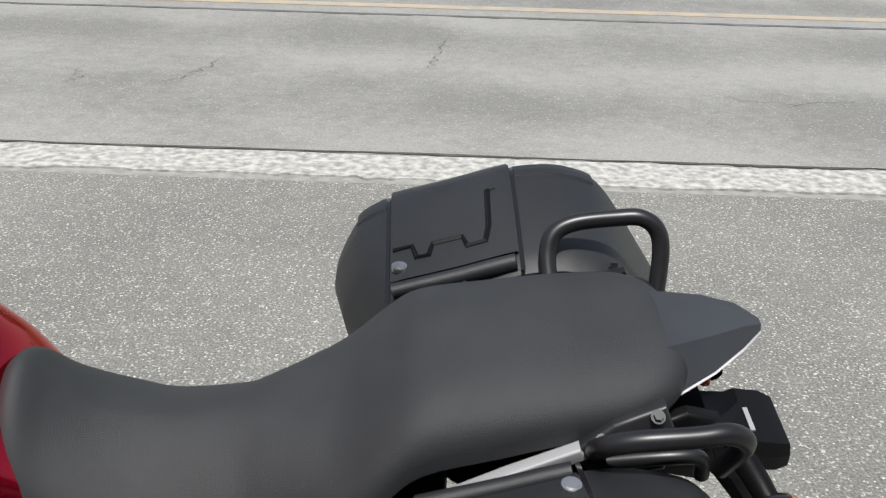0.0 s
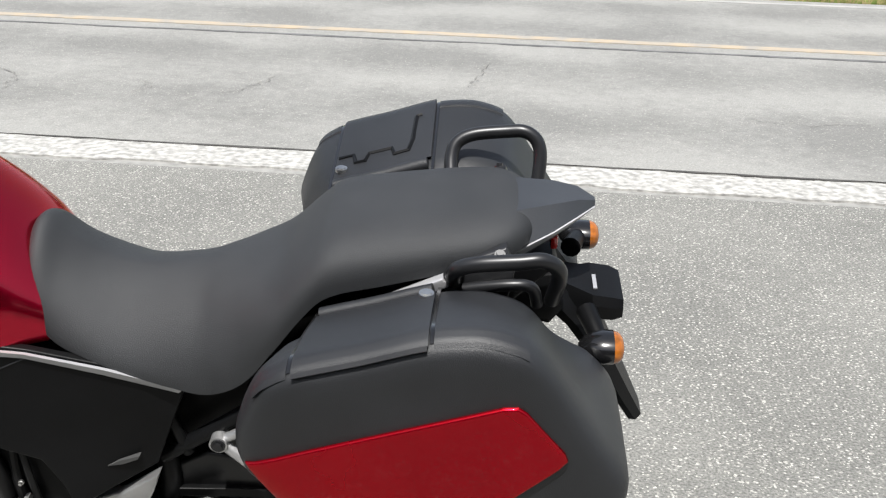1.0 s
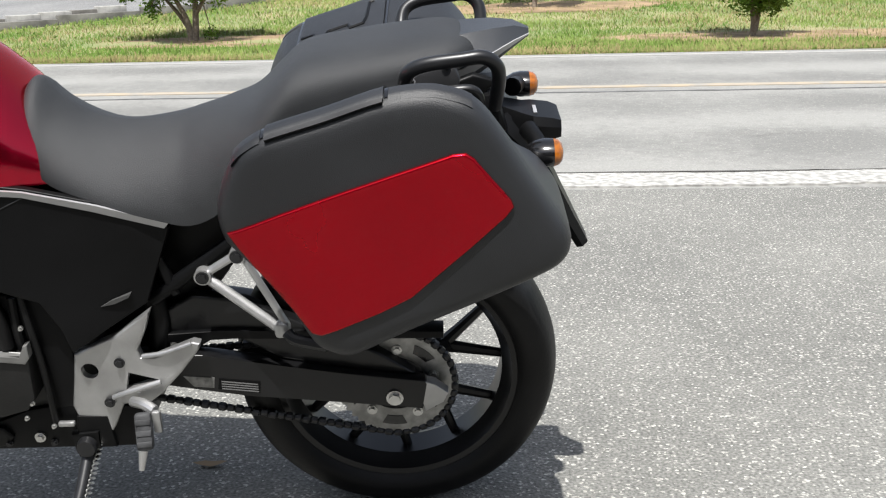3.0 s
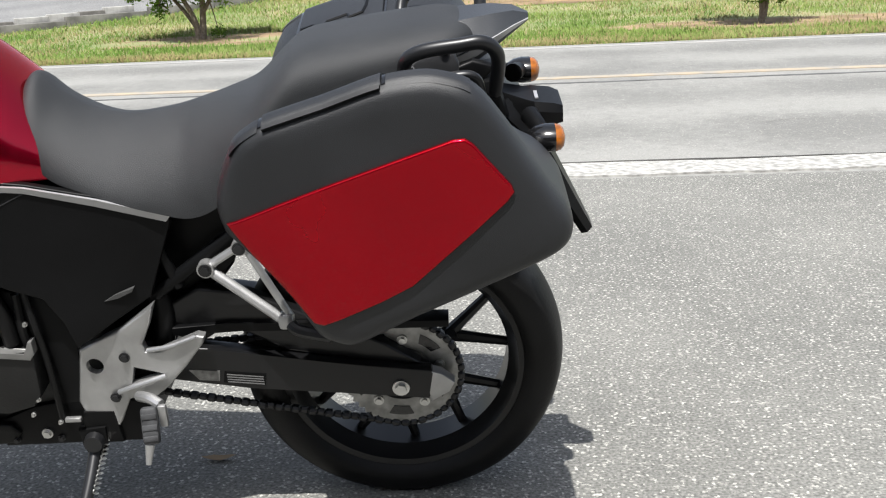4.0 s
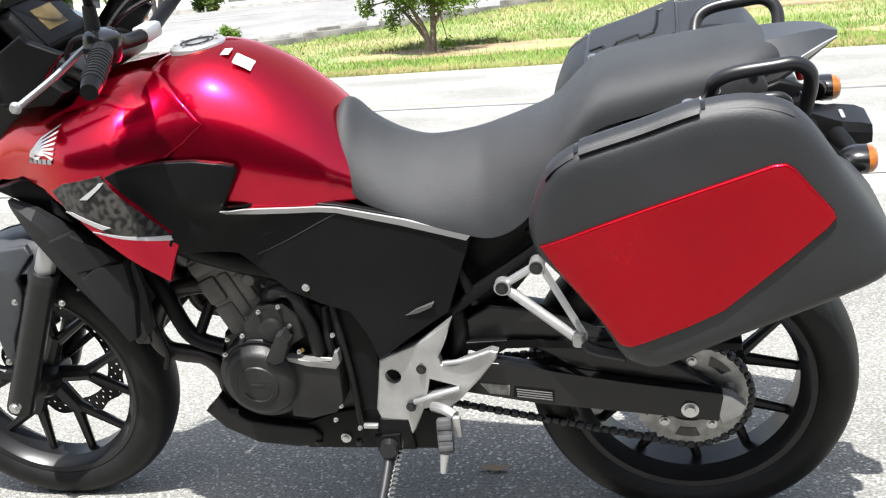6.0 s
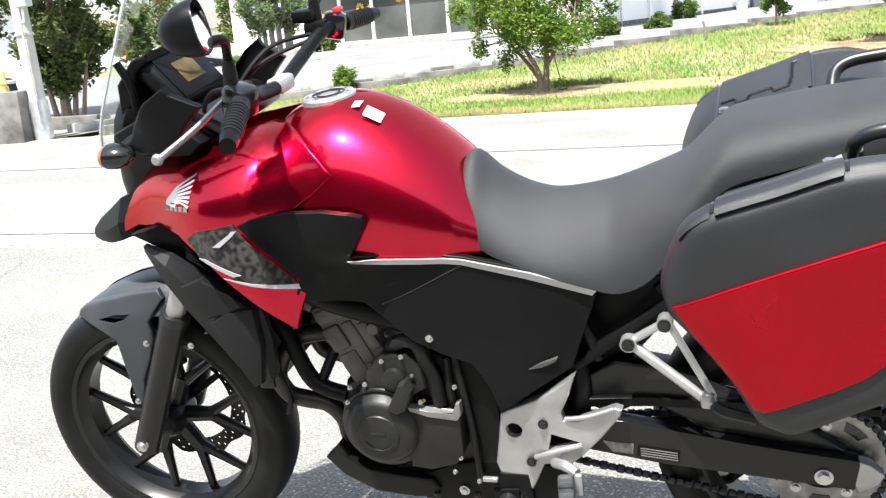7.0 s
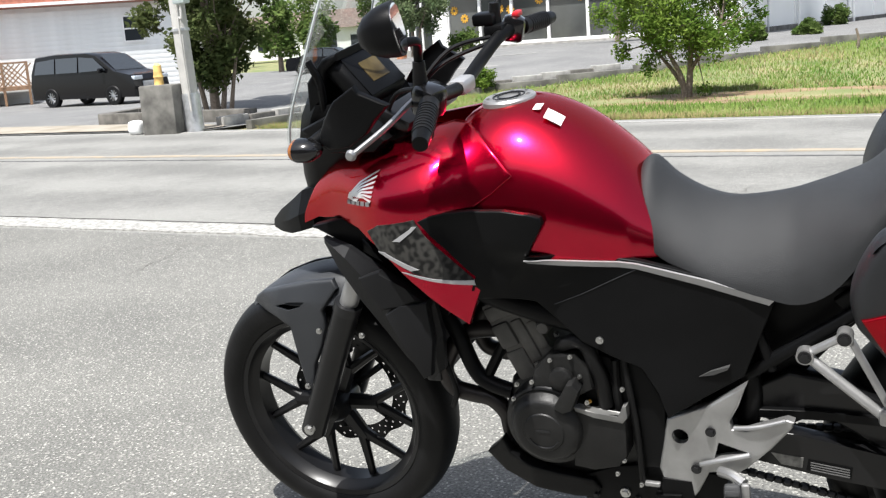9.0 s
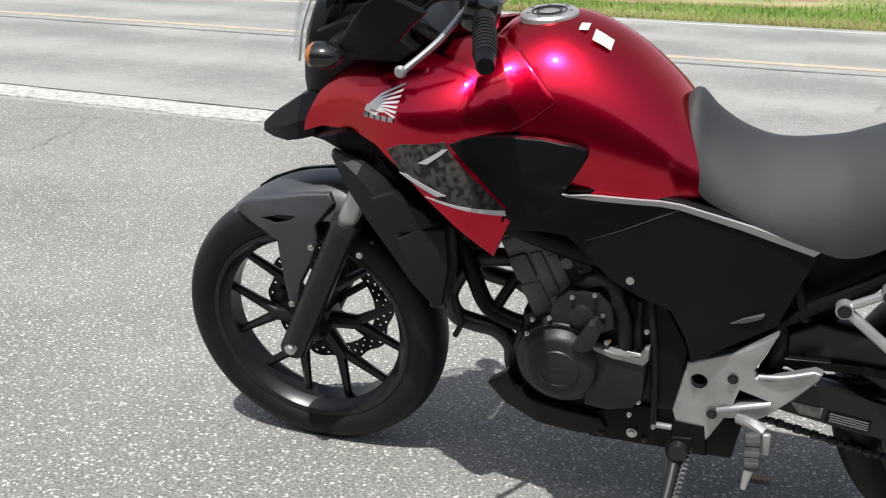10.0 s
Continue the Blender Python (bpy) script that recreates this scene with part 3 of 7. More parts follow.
def shroud_section(x):
    """Top, half width and shoulder height of the shroud at x; it runs into the tank behind."""
    xs = [q[0] for q in tank_line]
    k = ease((x + 0.27) / 0.13)
    z0 = float(np.interp(x, [-0.66, -0.55, -0.45, -0.30], [0.800, 0.842, 0.860, 0.868]))
    zt = float(np.interp(x, [q.x for q in SHROUD_TOP], [q.y for q in SHROUD_TOP]))
    w = -skin(x, z0)
    zt = zt + (float(np.interp(x, xs, [q[1] for q in tank_line])) + 0.002 - zt) * k
    w = w + (float(np.interp(x, xs, [q[2] for q in tank_line])) + 0.002 - w) * k
    zr = float(np.interp(x, [q[0] for q in tank_rim], [q[1] for q in tank_rim]))
    return zt, w, z0 + (zr - z0) * k


def shroud_point(x, v):
    """(y, z) of the shroud; v is height up to the shoulder, then runs over the round to the top."""
    zt, w, z0 = shroud_section(x)
    if v <= z0:
        return skin(x, v) + (-w - skin(x, z0)) * ease((v - 0.70) / (z0 - 0.70)), v
    a = min(1.0, (v - z0) / (zt - z0)) * math.pi / 2
    return -w * max(0.0, math.cos(a)) ** (2 / TANK_E), z0 + (zt - z0) * math.sin(a) ** (2 / TANK_E)


def shroud_v(x, z):
    zt, w, z0 = shroud_section(x)
    if z <= z0:
        return z
    f = min(0.999, (z - z0) / (zt - z0))
    return z0 + (zt - z0) * math.asin(f ** (TANK_E / 2)) * 2 / math.pi


def fairing(x, z):
    return shroud_point(x, shroud_v(x, z))[0]


def shroud_panel(poly, th, step, round_r, lift=0.0):
    """A thin panel on the shroud's face, cut evenly along its curve."""
    def lay(x, v):
        y, z = shroud_point(x, v)
        return y - lift, z
    return panel([(x, shroud_v(x, z)) for x, z in poly], None, th, step, round_r, warp=lay)


def both(name, bm, mat, label="", smooth=35, parent=bike):
    """A left part and its mirror image on the right."""
    other = mirrored(bm)
    a = part(name, bm, mat, parent, label, smooth)
    part(name, other, mat, parent, label, smooth)
    return a


def arch(w, z0, z1, e=2.4, n=22, y0=0.0):
    """Half a superellipse from the left rim over the top to the right rim."""
    out = []
    for i in range(n + 1):
        a = math.pi * i / n
        c, s = math.cos(a), math.sin(a)
        out.append((y0 - w * math.copysign(abs(c) ** (2 / e), c), z0 + (z1 - z0) * abs(s) ** (2 / e)))
    return out


def body(stations, e=2.4, n=22, k=4):
    """A closed body over stations (x, top, half width, rim height); e: the fullness of its arch, or a function of x."""
    st = smooth_line([(a, b, c) for a, b, c, _ in stations], k)
    rim = [q.y for q in smooth_line([(a, d, 0) for a, _, _, d in stations], k)]
    rings = []
    for q, z0 in zip(st, rim):
        ee = e(q.x) if callable(e) else e
        rings.append([(q.x, y, z) for y, z in arch(max(q.z, 0.004), z0, max(q.y, z0 + 0.004), ee, n)])
    return loft(rings)


# wheels
def wheel(name, x0, R, half, rim_r, hub_half, turn):
    tyre_profile = [(-half * 0.72, rim_r), (-half * 0.95, rim_r + 0.018), (-half, rim_r + 0.036), (-half * 0.86, R - 0.020), (-half * 0.5, R - 0.006),
                    (0, R), (half * 0.5, R - 0.006), (half * 0.86, R - 0.020), (half, rim_r + 0.036), (half * 0.95, rim_r + 0.018), (half * 0.72, rim_r)]
    prof = [(q.x, q.y) for q in smooth_line([(a, b, 0) for a, b in tyre_profile], 3)]
    prof.append(prof[0])
    c = (x0, 0, R + 0.020)
    w = half * 0.76
    rim_p = [(-w, rim_r + 0.010), (-w - 0.004, rim_r + 0.004), (-w, rim_r - 0.006), (-w * 0.75, rim_r - 0.012), (-w * 0.5, rim_r - 0.024), (w * 0.5, rim_r - 0.024),
             (w * 0.75, rim_r - 0.012), (w, rim_r - 0.006), (w + 0.004, rim_r + 0.004), (w, rim_r + 0.010), (0, rim_r - 0.004), (-w, rim_r + 0.010)]
    hub = part(name, spin(rim_p, 72, "y", c), RIM_B, bike, "satin black cast wheel")
    part("tyre", spin(prof, 96, "y", c), RUBBER, hub, "black road tyre, lightly worn")
    part("hub", spin([(-hub_half, 0.0), (-hub_half, 0.030), (-hub_half * 0.6, 0.042), (hub_half * 0.6, 0.042), (hub_half, 0.030), (hub_half, 0.0)], 32, "y", c), RIM_B, hub)
    for i in range(6):
        bm = bmesh.new()
        a = 2 * math.pi * i / 6 + turn
        ca = Vector(c)

        def at(r, ang):
            return ca + Vector((r * math.cos(ang), 0, r * math.sin(ang)))
        tube([at(0.035, a), at(0.112, a)], 0.020, n=8, k=1, bm=bm, r_end=0.017)
        for s in (-1, 1):
            tube([at(0.092, a), at(0.135, a + s * 0.16), at(rim_r - 0.014, a + s * 0.285)], 0.0145, n=8, k=4, bm=bm, r_end=0.0088)
        part("spoke", bm, RIM_B, hub)
    return hub, c


front_wheel, fc = wheel("front_wheel", FX, FR, 0.060, 0.230, 0.055, 0.03)
rear_wheel, rc = wheel("rear_wheel", RX, RR, 0.081, 0.230, 0.075, 0.31)


def perforated_disc(c, r0, r1, y, th, n=120, waves=10, wave=0.006):
    """A wavy brake disc with drilled holes."""
    bm = bmesh.new()
    rows = 7
    for side in (0, 1):
        vs = []
        for i in range(n):
            a = 2 * math.pi * i / n
            ro = r1 + wave * math.cos(waves * a)
            vs.append([bm.verts.new((c[0] + (r0 + (ro - r0) * k / rows) * math.cos(a), y + side * th, c[2] + (r0 + (ro - r0) * k / rows) * math.sin(a))) for k in range(rows + 1)])
        for i in range(n):
            for k in range(rows):
                if k in (1, 3, 5) and (i + k) % 4 == 0:
                    continue
                a, b = vs[i], vs[(i + 1) % n]
                bm.faces.new((a[k], a[k + 1], b[k + 1], b[k]))
    return bm


part("brake_disc", perforated_disc(fc, 0.112, 0.152, 0.066, 0.004), RIM_B, front_wheel, "drilled wavy dark steel brake disc")
bm = bmesh.new()
for i in range(5):
    a = 2 * math.pi * i / 5 + 0.6
    tube([(fc[0] + 0.03 * math.cos(a), 0.058, fc[2] + 0.03 * math.sin(a)), (fc[0] + 0.115 * math.cos(a), 0.062, fc[2] + 0.115 * math.sin(a))], 0.009, n=6, k=1, bm=bm)
part("disc_carrier", bm, RIM_B, front_wheel)

# sprocket and chain
bm = bmesh.new()
teeth, ns = 41, 164
yo = -0.092
inner, outer = [], []
for side in (0.0, 0.006):
    ri, ro = [], []
    for i in range(ns):
        a = 2 * math.pi * i / ns
        r = 0.110 + 0.004 * math.cos(teeth * a)
        ri.append(bm.verts.new((rc[0] + 0.058 * math.cos(a), yo + side, rc[2] + 0.058 * math.sin(a))))
        ro.append(bm.verts.new((rc[0] + r * math.cos(a), yo + side, rc[2] + r * math.sin(a))))
    inner.append(ri)
    outer.append(ro)
for i in range(ns):
    j = (i + 1) % ns
    bm.faces.new((inner[0][i], outer[0][i], outer[0][j], inner[0][j]))
    bm.faces.new((inner[1][i], outer[1][i], outer[1][j], inner[1][j]))
    bm.faces.new((outer[0][i], outer[1][i], outer[1][j], outer[0][j]))
    bm.faces.new((inner[0][i], inner[1][i], inner[1][j], inner[0][j]))
sprocket = part("rear_sprocket", bm, material("used_steel", (0.22, 0.22, 0.215), 0.4, metal=0.9, var=0.2, scale=40), bike, "bare steel rear sprocket")
for i in range(5):
    a = 2 * math.pi * i / 5 + 0.25
    part("sprocket_bolt", bolt((rc[0] + 0.075 * math.cos(a), yo, rc[2] + 0.075 * math.sin(a)), 0.008, 0.008), STEEL, sprocket)
    b = a + 0.63
    pts = []
    for s in np.linspace(-0.26, 0.26, 7):
        pts.append((rc[0] + 0.093 * math.cos(b + s), rc[2] + 0.093 * math.sin(b + s)))
    for s in np.linspace(0.2, -0.2, 7):
        pts.append((rc[0] + 0.074 * math.cos(b + s), rc[2] + 0.074 * math.sin(b + s)))
    part("sprocket_slot", prism(pts, yo - 0.0015, yo + 0.004, 0.0), GLOSS_BLACK, sprocket)
part("sprocket_hub", spin([(-0.096, 0.0), (-0.096, 0.05), (-0.09, 0.06), (-0.06, 0.06), (-0.05, 0.0)], 32, "y", (rc[0], 0, rc[2])), RIM_B, sprocket)


def chain_run(p0, p1, name):
    bm = bmesh.new()
    p0, p1 = Vector(p0), Vector(p1)
    n = int((p1 - p0).length / 0.0158)
    ang = math.degrees(math.atan2((p1 - p0).z, (p1 - p0).x))
    for i in range(n):
        q = p0.lerp(p1, (i + 0.5) / n)
        w = 0.013 if i % 2 else 0.018
        box((0.0185, w, 0.0135), (0, 0, 0), 0.004, Matrix.Translation(q) @ pose(0, 0, 0, 0, -ang, 0), bm, 1)
    return part(name, bm, DARK_GREY, bike, "oily drive chain")


chain_run((0.17, yo + 0.003, 0.330), (RX - 0.01, yo + 0.003, RZ - 0.113), "chain")
chain_run((0.17, yo + 0.003, 0.405), (RX, yo + 0.003, RZ + 0.113), "chain")
bm = bmesh.new()
for i in range(22):
    a = -math.pi / 2 + math.pi * i / 21
    q = Vector((rc[0] + 0.113 * math.cos(a), yo + 0.003, rc[2] + 0.113 * math.sin(a)))
    box((0.0135, 0.013 if i % 2 else 0.018, 0.0175), (0, 0, 0), 0.004, Matrix.Translation(q) @ pose(0, 0, 0, 0, -math.degrees(a), 0), bm, 1)
part("chain", bm, DARK_GREY, bike)

# swing arm
arm_l = [(0.22, 0.425), (0.30, 0.440), (0.358, 0.433), (0.588, 0.392), (0.763, 0.367), (0.768, 0.360), (0.758, 0.304), (0.616, 0.324), (0.428, 0.345), (0.346, 0.360), (0.21, 0.38)]
arm = part("swingarm", prism(arm_l, -0.138, -0.105, 0.006), RIM_B, bike, "black box-section swingarm")
part("swingarm_side", mirrored(prism(arm_l, -0.138, -0.105, 0.006)), RIM_B, arm)
part("swingarm_brace", panel([(0.28, 0.46), (0.30, 0.520), (0.35, 0.548), (0.44, 0.535), (0.55, 0.480), (0.68, 0.418), (0.745, 0.372), (0.66, 0.378), (0.50, 0.410), (0.40, 0.470), (0.34, 0.432)],
                             lambda x, z: -0.118, 0.02, 0.04, 0.006), RIM_B, arm)
part("axle_nut", bolt((RX, -0.138, RZ), 0.013, 0.012), STEEL, arm, "bright axle nut")
part("chain_adjuster", prism([(0.750, 0.368), (0.782, 0.358), (0.806, 0.338), (0.796, 0.318), (0.762, 0.298), (0.755, 0.33)], -0.136, -0.110, 0.002), ALU, arm, "bare aluminium chain adjuster end")
part("warning_label", prism([(0.383, 0.384), (0.459, 0.375), (0.456, 0.351), (0.379, 0.361)], -0.1395, -0.137, 0.0), BLACK_PL, arm, "black warning label with grey print")
for k in range(4):
    z = 0.379 - 0.0052 * k
    part("print_line", prism([(0.387, z), (0.454, z - 0.0085), (0.454, z - 0.0105), (0.387, z - 0.002)], -0.1404, -0.1392, 0.0), LABEL_D, arm)
part("foil_label", prism([(0.318, 0.391), (0.375, 0.386), (0.372, 0.364), (0.335, 0.368)], -0.1395, -0.137, 0.0), material("dull_foil", (0.16, 0.16, 0.155), 0.45, metal=0.5, var=0.3, scale=60), arm, "dull silver foil label")
part("chain_guard", prism([(0.28, 0.455), (0.42, 0.462), (0.60, 0.456), (0.80, 0.452), (0.80, 0.467), (0.60, 0.472), (0.40, 0.479), (0.28, 0.475)], -0.128, -0.085, 0.003), BLACK_PL, arm)
# seat
seat = part("seat", body([
    (0.074, 0.886, 0.070, 0.840), (0.088, 0.916, 0.096, 0.822), (0.108, 0.925, 0.116, 0.800), (0.140, 0.891, 0.132, 0.772), (0.190, 0.858, 0.146, 0.755), (0.250, 0.844, 0.152, 0.733), (0.320, 0.850, 0.155, 0.712),
    (0.375, 0.862, 0.155, 0.702), (0.430, 0.875, 0.158, 0.728), (0.480, 0.892, 0.160, 0.790), (0.530, 0.936, 0.152, 0.855), (0.570, 0.964, 0.145, 0.888), (0.65, 0.979, 0.140, 0.908),
    (0.74, 0.991, 0.134, 0.930), (0.810, 0.997, 0.122, 0.945), (0.850, 0.991, 0.090, 0.952), (0.872, 0.972, 0.046, 0.956)], lambda x: float(np.interp(x, [0.09, 0.14, 0.24, 0.36, 0.44, 0.56], [1.7, 1.65, 1.5, 1.75, 2.5, 3.1])), 30, 4), SEAT_V, bike,
    "grained black vinyl dual seat")

# tank, with its cap and stickers
tank = part("fuel_tank", body(TANK, TANK_E, 30, 6), RED, bike, "glossy candy-red fuel tank")
cap_m = Matrix.Translation((-0.165, -0.005, 1.042)) @ pose(0, 0, 0, 0, -3, 0)
bm = spin([(0.0, 0.0), (0.008, 0.0), (0.008, 0.030), (0.010, 0.032), (0.010, 0.048), (0.006, 0.052), (-0.004, 0.053), (-0.004, 0.0)], 40, "z")
bm.transform(cap_m)
cap = part("fuel_cap", bm, material("brushed_cap", (0.38, 0.38, 0.375), 0.4, metal=0.7, var=0.1, scale=30), tank, "round brushed aluminium fuel cap")
for r_ in (0.031, 0.022):
    bm = spin([(0.0095, r_ - 0.0012), (0.0112, r_ - 0.0012), (0.0112, r_ + 0.0012), (0.0095, r_ + 0.0012)], 40, "z")
    bm.transform(cap_m)
    part("cap_ring", bm, DARK_GREY, cap)
for i in range(7):
    a = 2 * math.pi * i / 7
    part("cap_screw", bolt(cap_m @ Vector((0.040 * math.cos(a), 0.040 * math.sin(a), 0.010)), 0.0035, 0.002, (0, 0, 1)), STEEL, cap)
for (u0, u1, v0, v1), nm in (((-0.072, -0.040, -0.082, -0.050), "sticker"), ((-0.100, -0.084, -0.062, -0.036), "sticker")):
    def tank_top(x, y):
        zc = 1.041 - 0.47 * max(0, x + 0.08) - 2.0 * max(0, x + 0.08) ** 2
        return 0.795 + (zc - 0.795) * (1 - (abs(y) / 0.19) ** 2.5) ** (1 / 2.5) + 0.0025
    bm = tiles_of([(u0, v0), (u1, v0), (u1, v1), (u0, v1)], 0.01, "xy")
    for v in bm.verts:
        v.co.z = tank_top(v.co.x, v.co.y)
    part(nm, bm, LABEL_W, tank, "white instruction sticker")

# red shrouds
SHROUD = [(-0.655, 0.803), (-0.632, 0.845), (-0.602, 0.893), (-0.560, 0.930), (-0.512, 0.956), (-0.450, 0.976), (-0.390, 0.992), (-0.340, 1.006), (-0.300, 1.014), (-0.262, 1.021), (-0.225, 1.022), (-0.190, 1.012), (-0.155, 0.985), (-0.112, 0.944), (-0.150, 0.914), (-0.195, 0.882),
          (-0.215, 0.850), (-0.225, 0.825), (-0.180, 0.775), (-0.179, 0.742), (-0.210, 0.670), (-0.229, 0.689), (-0.292, 0.747), (-0.374, 0.815), (-0.440, 0.845), (-0.510, 0.850), (-0.590, 0.832)]
both("tank_shroud", shroud_panel(SHROUD, 0.010, 0.012, 0.002), RED, "glossy candy-red tank shroud", 60)


def side_face(x, z):
    """The black covers: just proud of the tank above, flat along the engine below."""
    y = skin(x, z) + 0.008
    if z > 0.788 and x < 0.0:
        y = min(y, tank_side(x, z) - 0.004)
    flat = -0.1785 + 0.12 * x + 0.08 * (z - 0.70)
    if x < -0.10 and z > 0.74:
        y = min(y, fairing(x, z) - 0.004)
    y = min(y, -0.226 + 0.9 * max(0.0, 0.815 - z) + 0.3 * max(0.0, x + 0.08)) if x < 0.0 and z > 0.77 else y
    k = ease((x + 0.16) / 0.15)
    if x < 0.0:
        k *= 1 - ease((z - 0.765) / 0.03) * ease(-x / 0.06)
    return y + (flat - y) * k


SIDE = [(-0.283, 0.880), (-0.260, 0.889), (-0.187, 0.896), (-0.119, 0.896), (-0.072, 0.889), (-0.052, 0.880), (-0.049, 0.867), (-0.057, 0.852), (-0.084, 0.806), (0.0, 0.797), (0.105, 0.778), (0.220, 0.746), (0.318, 0.714), (0.332, 0.692), (0.312, 0.640),
        (0.280, 0.556), (0.205, 0.510), (0.141, 0.469), (0.126, 0.518), (0.098, 0.570), (0.045, 0.592), (-0.008, 0.622), (-0.05, 0.665), (-0.089, 0.700), (-0.15, 0.715), (-0.200, 0.725), (-0.186, 0.768)]
cover = both("side_cover", panel(SIDE, side_face, 0.01, 0.022, 0.003), BLACK_PL, "matt black plastic side cover")
part("cover_seam", tube([(x, side_face(x, z) - 0.0004, z) for x, z in ((-0.054, 0.697), (0.0, 0.718), (0.06, 0.745), (0.112, 0.768))], 0.0012, 6, 3), DARK_GREY, cover)


def trim_low(x):
    return float(np.interp(x, [-0.09, 0.0, 0.10, 0.21, 0.325], [0.778, 0.776, 0.764, 0.731, 0.692]))


STRIP = [(-0.090, 0.800), (0.0, 0.790), (0.104, 0.775), (0.220, 0.744), (0.335, 0.704), (0.325, 0.692), (0.210, 0.731), (0.100, 0.764), (0.0, 0.778), (-0.086, 0.788)]
both("silver_trim", panel(STRIP, lambda x, z: min(side_face(x, z), tank_side(x, 0.80) - 0.001 if x < 0.14 else 0.0) - 0.0015 - 0.5 * max(0.0, z - trim_low(x)), 0.006, 0.02, 0.0), SILVER_P, "silver trim strip")

# panniers: (x, z) outline of the shell
PAN = [(0.474, 0.827), (0.487, 0.873), (0.510, 0.917), (0.535, 0.937), (0.561, 0.949), (0.645, 0.974), (0.725, 1.000), (0.782, 1.007), (0.818, 1.002), (0.848, 0.991), (0.870, 0.972), (0.894, 0.939),
       (0.928, 0.886), (0.960, 0.836), (0.988, 0.793), (0.996, 0.766), (0.990, 0.741), (0.962, 0.718), (0.860, 0.670), (0.762, 0.627), (0.683, 0.589), (0.652, 0.578), (0.623, 0.586), (0.600, 0.604), (0.566, 0.669), (0.529, 0.723), (0.496, 0.763), (0.480, 0.786)]
cx, cz = 0.74, 0.80


PAN_Y = [(-0.165, 0.95), (-0.177, 0.980), (-0.200, 0.995), (-0.265, 1.0), (-0.340, 1.0), (-0.372, 0.997), (-0.388, 0.984), (-0.398, 0.962), (-0.4045, 0.932), (-0.409, 0.885), (-0.412, 0.78), (-0.414, 0.40), (-0.4145, 0.05)]


def pan_drop(y, fall):
    """The lid falls towards the wheel."""
    return fall * max(0.0, 0.365 - abs(y)) if y else 0.0


def pan_ring(y, k, fall=0.0):
    out = []
    for x, z in PAN:
        zz = cz + (z - cz) * k
        kx = k * (1 - 0.20 * ease((0.31 - abs(y)) / 0.12)) if y and x < cx else k
        out.append((cx + (x - cx) * kx, y, zz - pan_drop(y, fall) * ease((zz - 0.80) / 0.16)))
    return out


PAN_FINE = [(q.x, q.z) for q in smooth_line(pan_ring(0.0, 1.0), 4, closed=True)]


def pan_face(x, z):
    """y of the pannier's outer face above a point of its side."""
    dx, dz = x - cx, z - cz
    r = math.hypot(dx, dz)
    if r < 1e-6:
        return PAN_Y[-1][0]
    best = 0.0
    for (a, b), (c, d) in zip(PAN_FINE, PAN_FINE[1:] + PAN_FINE[:1]):
        ex, ez = c - a, d - b
        den = dx * ez - dz * ex
        if abs(den) < 1e-12:
            continue
        t = ((a - cx) * ez - (b - cz) * ex) / den
        u = ((a - cx) * dz - (b - cz) * dx) / den
        if t > 0 and -1e-6 <= u <= 1 + 1e-6:
            best = max(best, t)
    k = 1.0 / best if best else 1.0
    outer = [q for q in PAN_Y if q[0] <= -0.340]
    for (y0, k0), (y1, k1) in zip(outer, outer[1:]):
        if k1 <= k <= k0:
            return y0 + (y1 - y0) * (k0 - k) / (k0 - k1)
    return outer[0][0] if k > 0.9 else outer[-1][0]


def pan_top(x):
    """Height of the pannier's top edge."""
    best = 0.0
    for (a, b), (c, d) in zip(PAN_FINE, PAN_FINE[1:] + PAN_FINE[:1]):
        if (a - x) * (c - x) <= 0 and a != c:
            best = max(best, b + (d - b) * (x - a) / (c - a))
    return best


def pan_skin(x, s, fall):
    """A point on top of the pannier: s from 0 (inner rim) over the top edge to 1 and on down the outer face."""
    path = [(y, -0.002 - fall * (0.365 - abs(y))) for y in (-0.165, -0.205, -0.265, -0.325)] + [(-0.370, -0.001), (-0.390, -0.005), (-0.402, -0.017), (-0.409, -0.040)]
    f = s * (len(path) - 1)
    i = min(int(f), len(path) - 2)
    y = path[i][0] + (path[i + 1][0] - path[i][0]) * (f - i)
    d = path[i][1] + (path[i + 1][1] - path[i][1]) * (f - i)
    return Vector((x, y, pan_top(x) + d))


def pan_patch(fall, x0, x1, s0, s1, lift, th=0.006, nx=10, ns=14):
    """A plate that follows the top of the pannier."""
    bm = bmesh.new()
    rows = []
    for i in range(nx + 1):
        x = x0 + (x1 - x0) * i / nx
        row = []
        for j in range(ns + 1):
            s = s0 + (s1 - s0) * j / ns
            q = pan_skin(x, s, fall)
            out = Vector((0, q.y + 0.30, (q.z - pan_top(x) + 0.09) * 1.0)).normalized()
            out = Vector((0, out.y * 0.9, abs(out.z))).normalized()
            row.append((bm.verts.new(q + out * lift), bm.verts.new(q + out * (lift - th))))
        rows.append(row)
    for i in range(nx):
        for j in range(ns):
            for k in (0, 1):
                bm.faces.new((rows[i][j][k], rows[i + 1][j][k], rows[i + 1][j + 1][k], rows[i][j + 1][k]))
    for i in range(nx):
        for j in (0, ns):
            bm.faces.new((rows[i][j][0], rows[i + 1][j][0], rows[i + 1][j][1], rows[i][j][1]))
    for j in range(ns):
        for i in (0, nx):
            bm.faces.new((rows[i][j][0], rows[i][j + 1][0], rows[i][j + 1][1], rows[i][j][1]))
    return bm


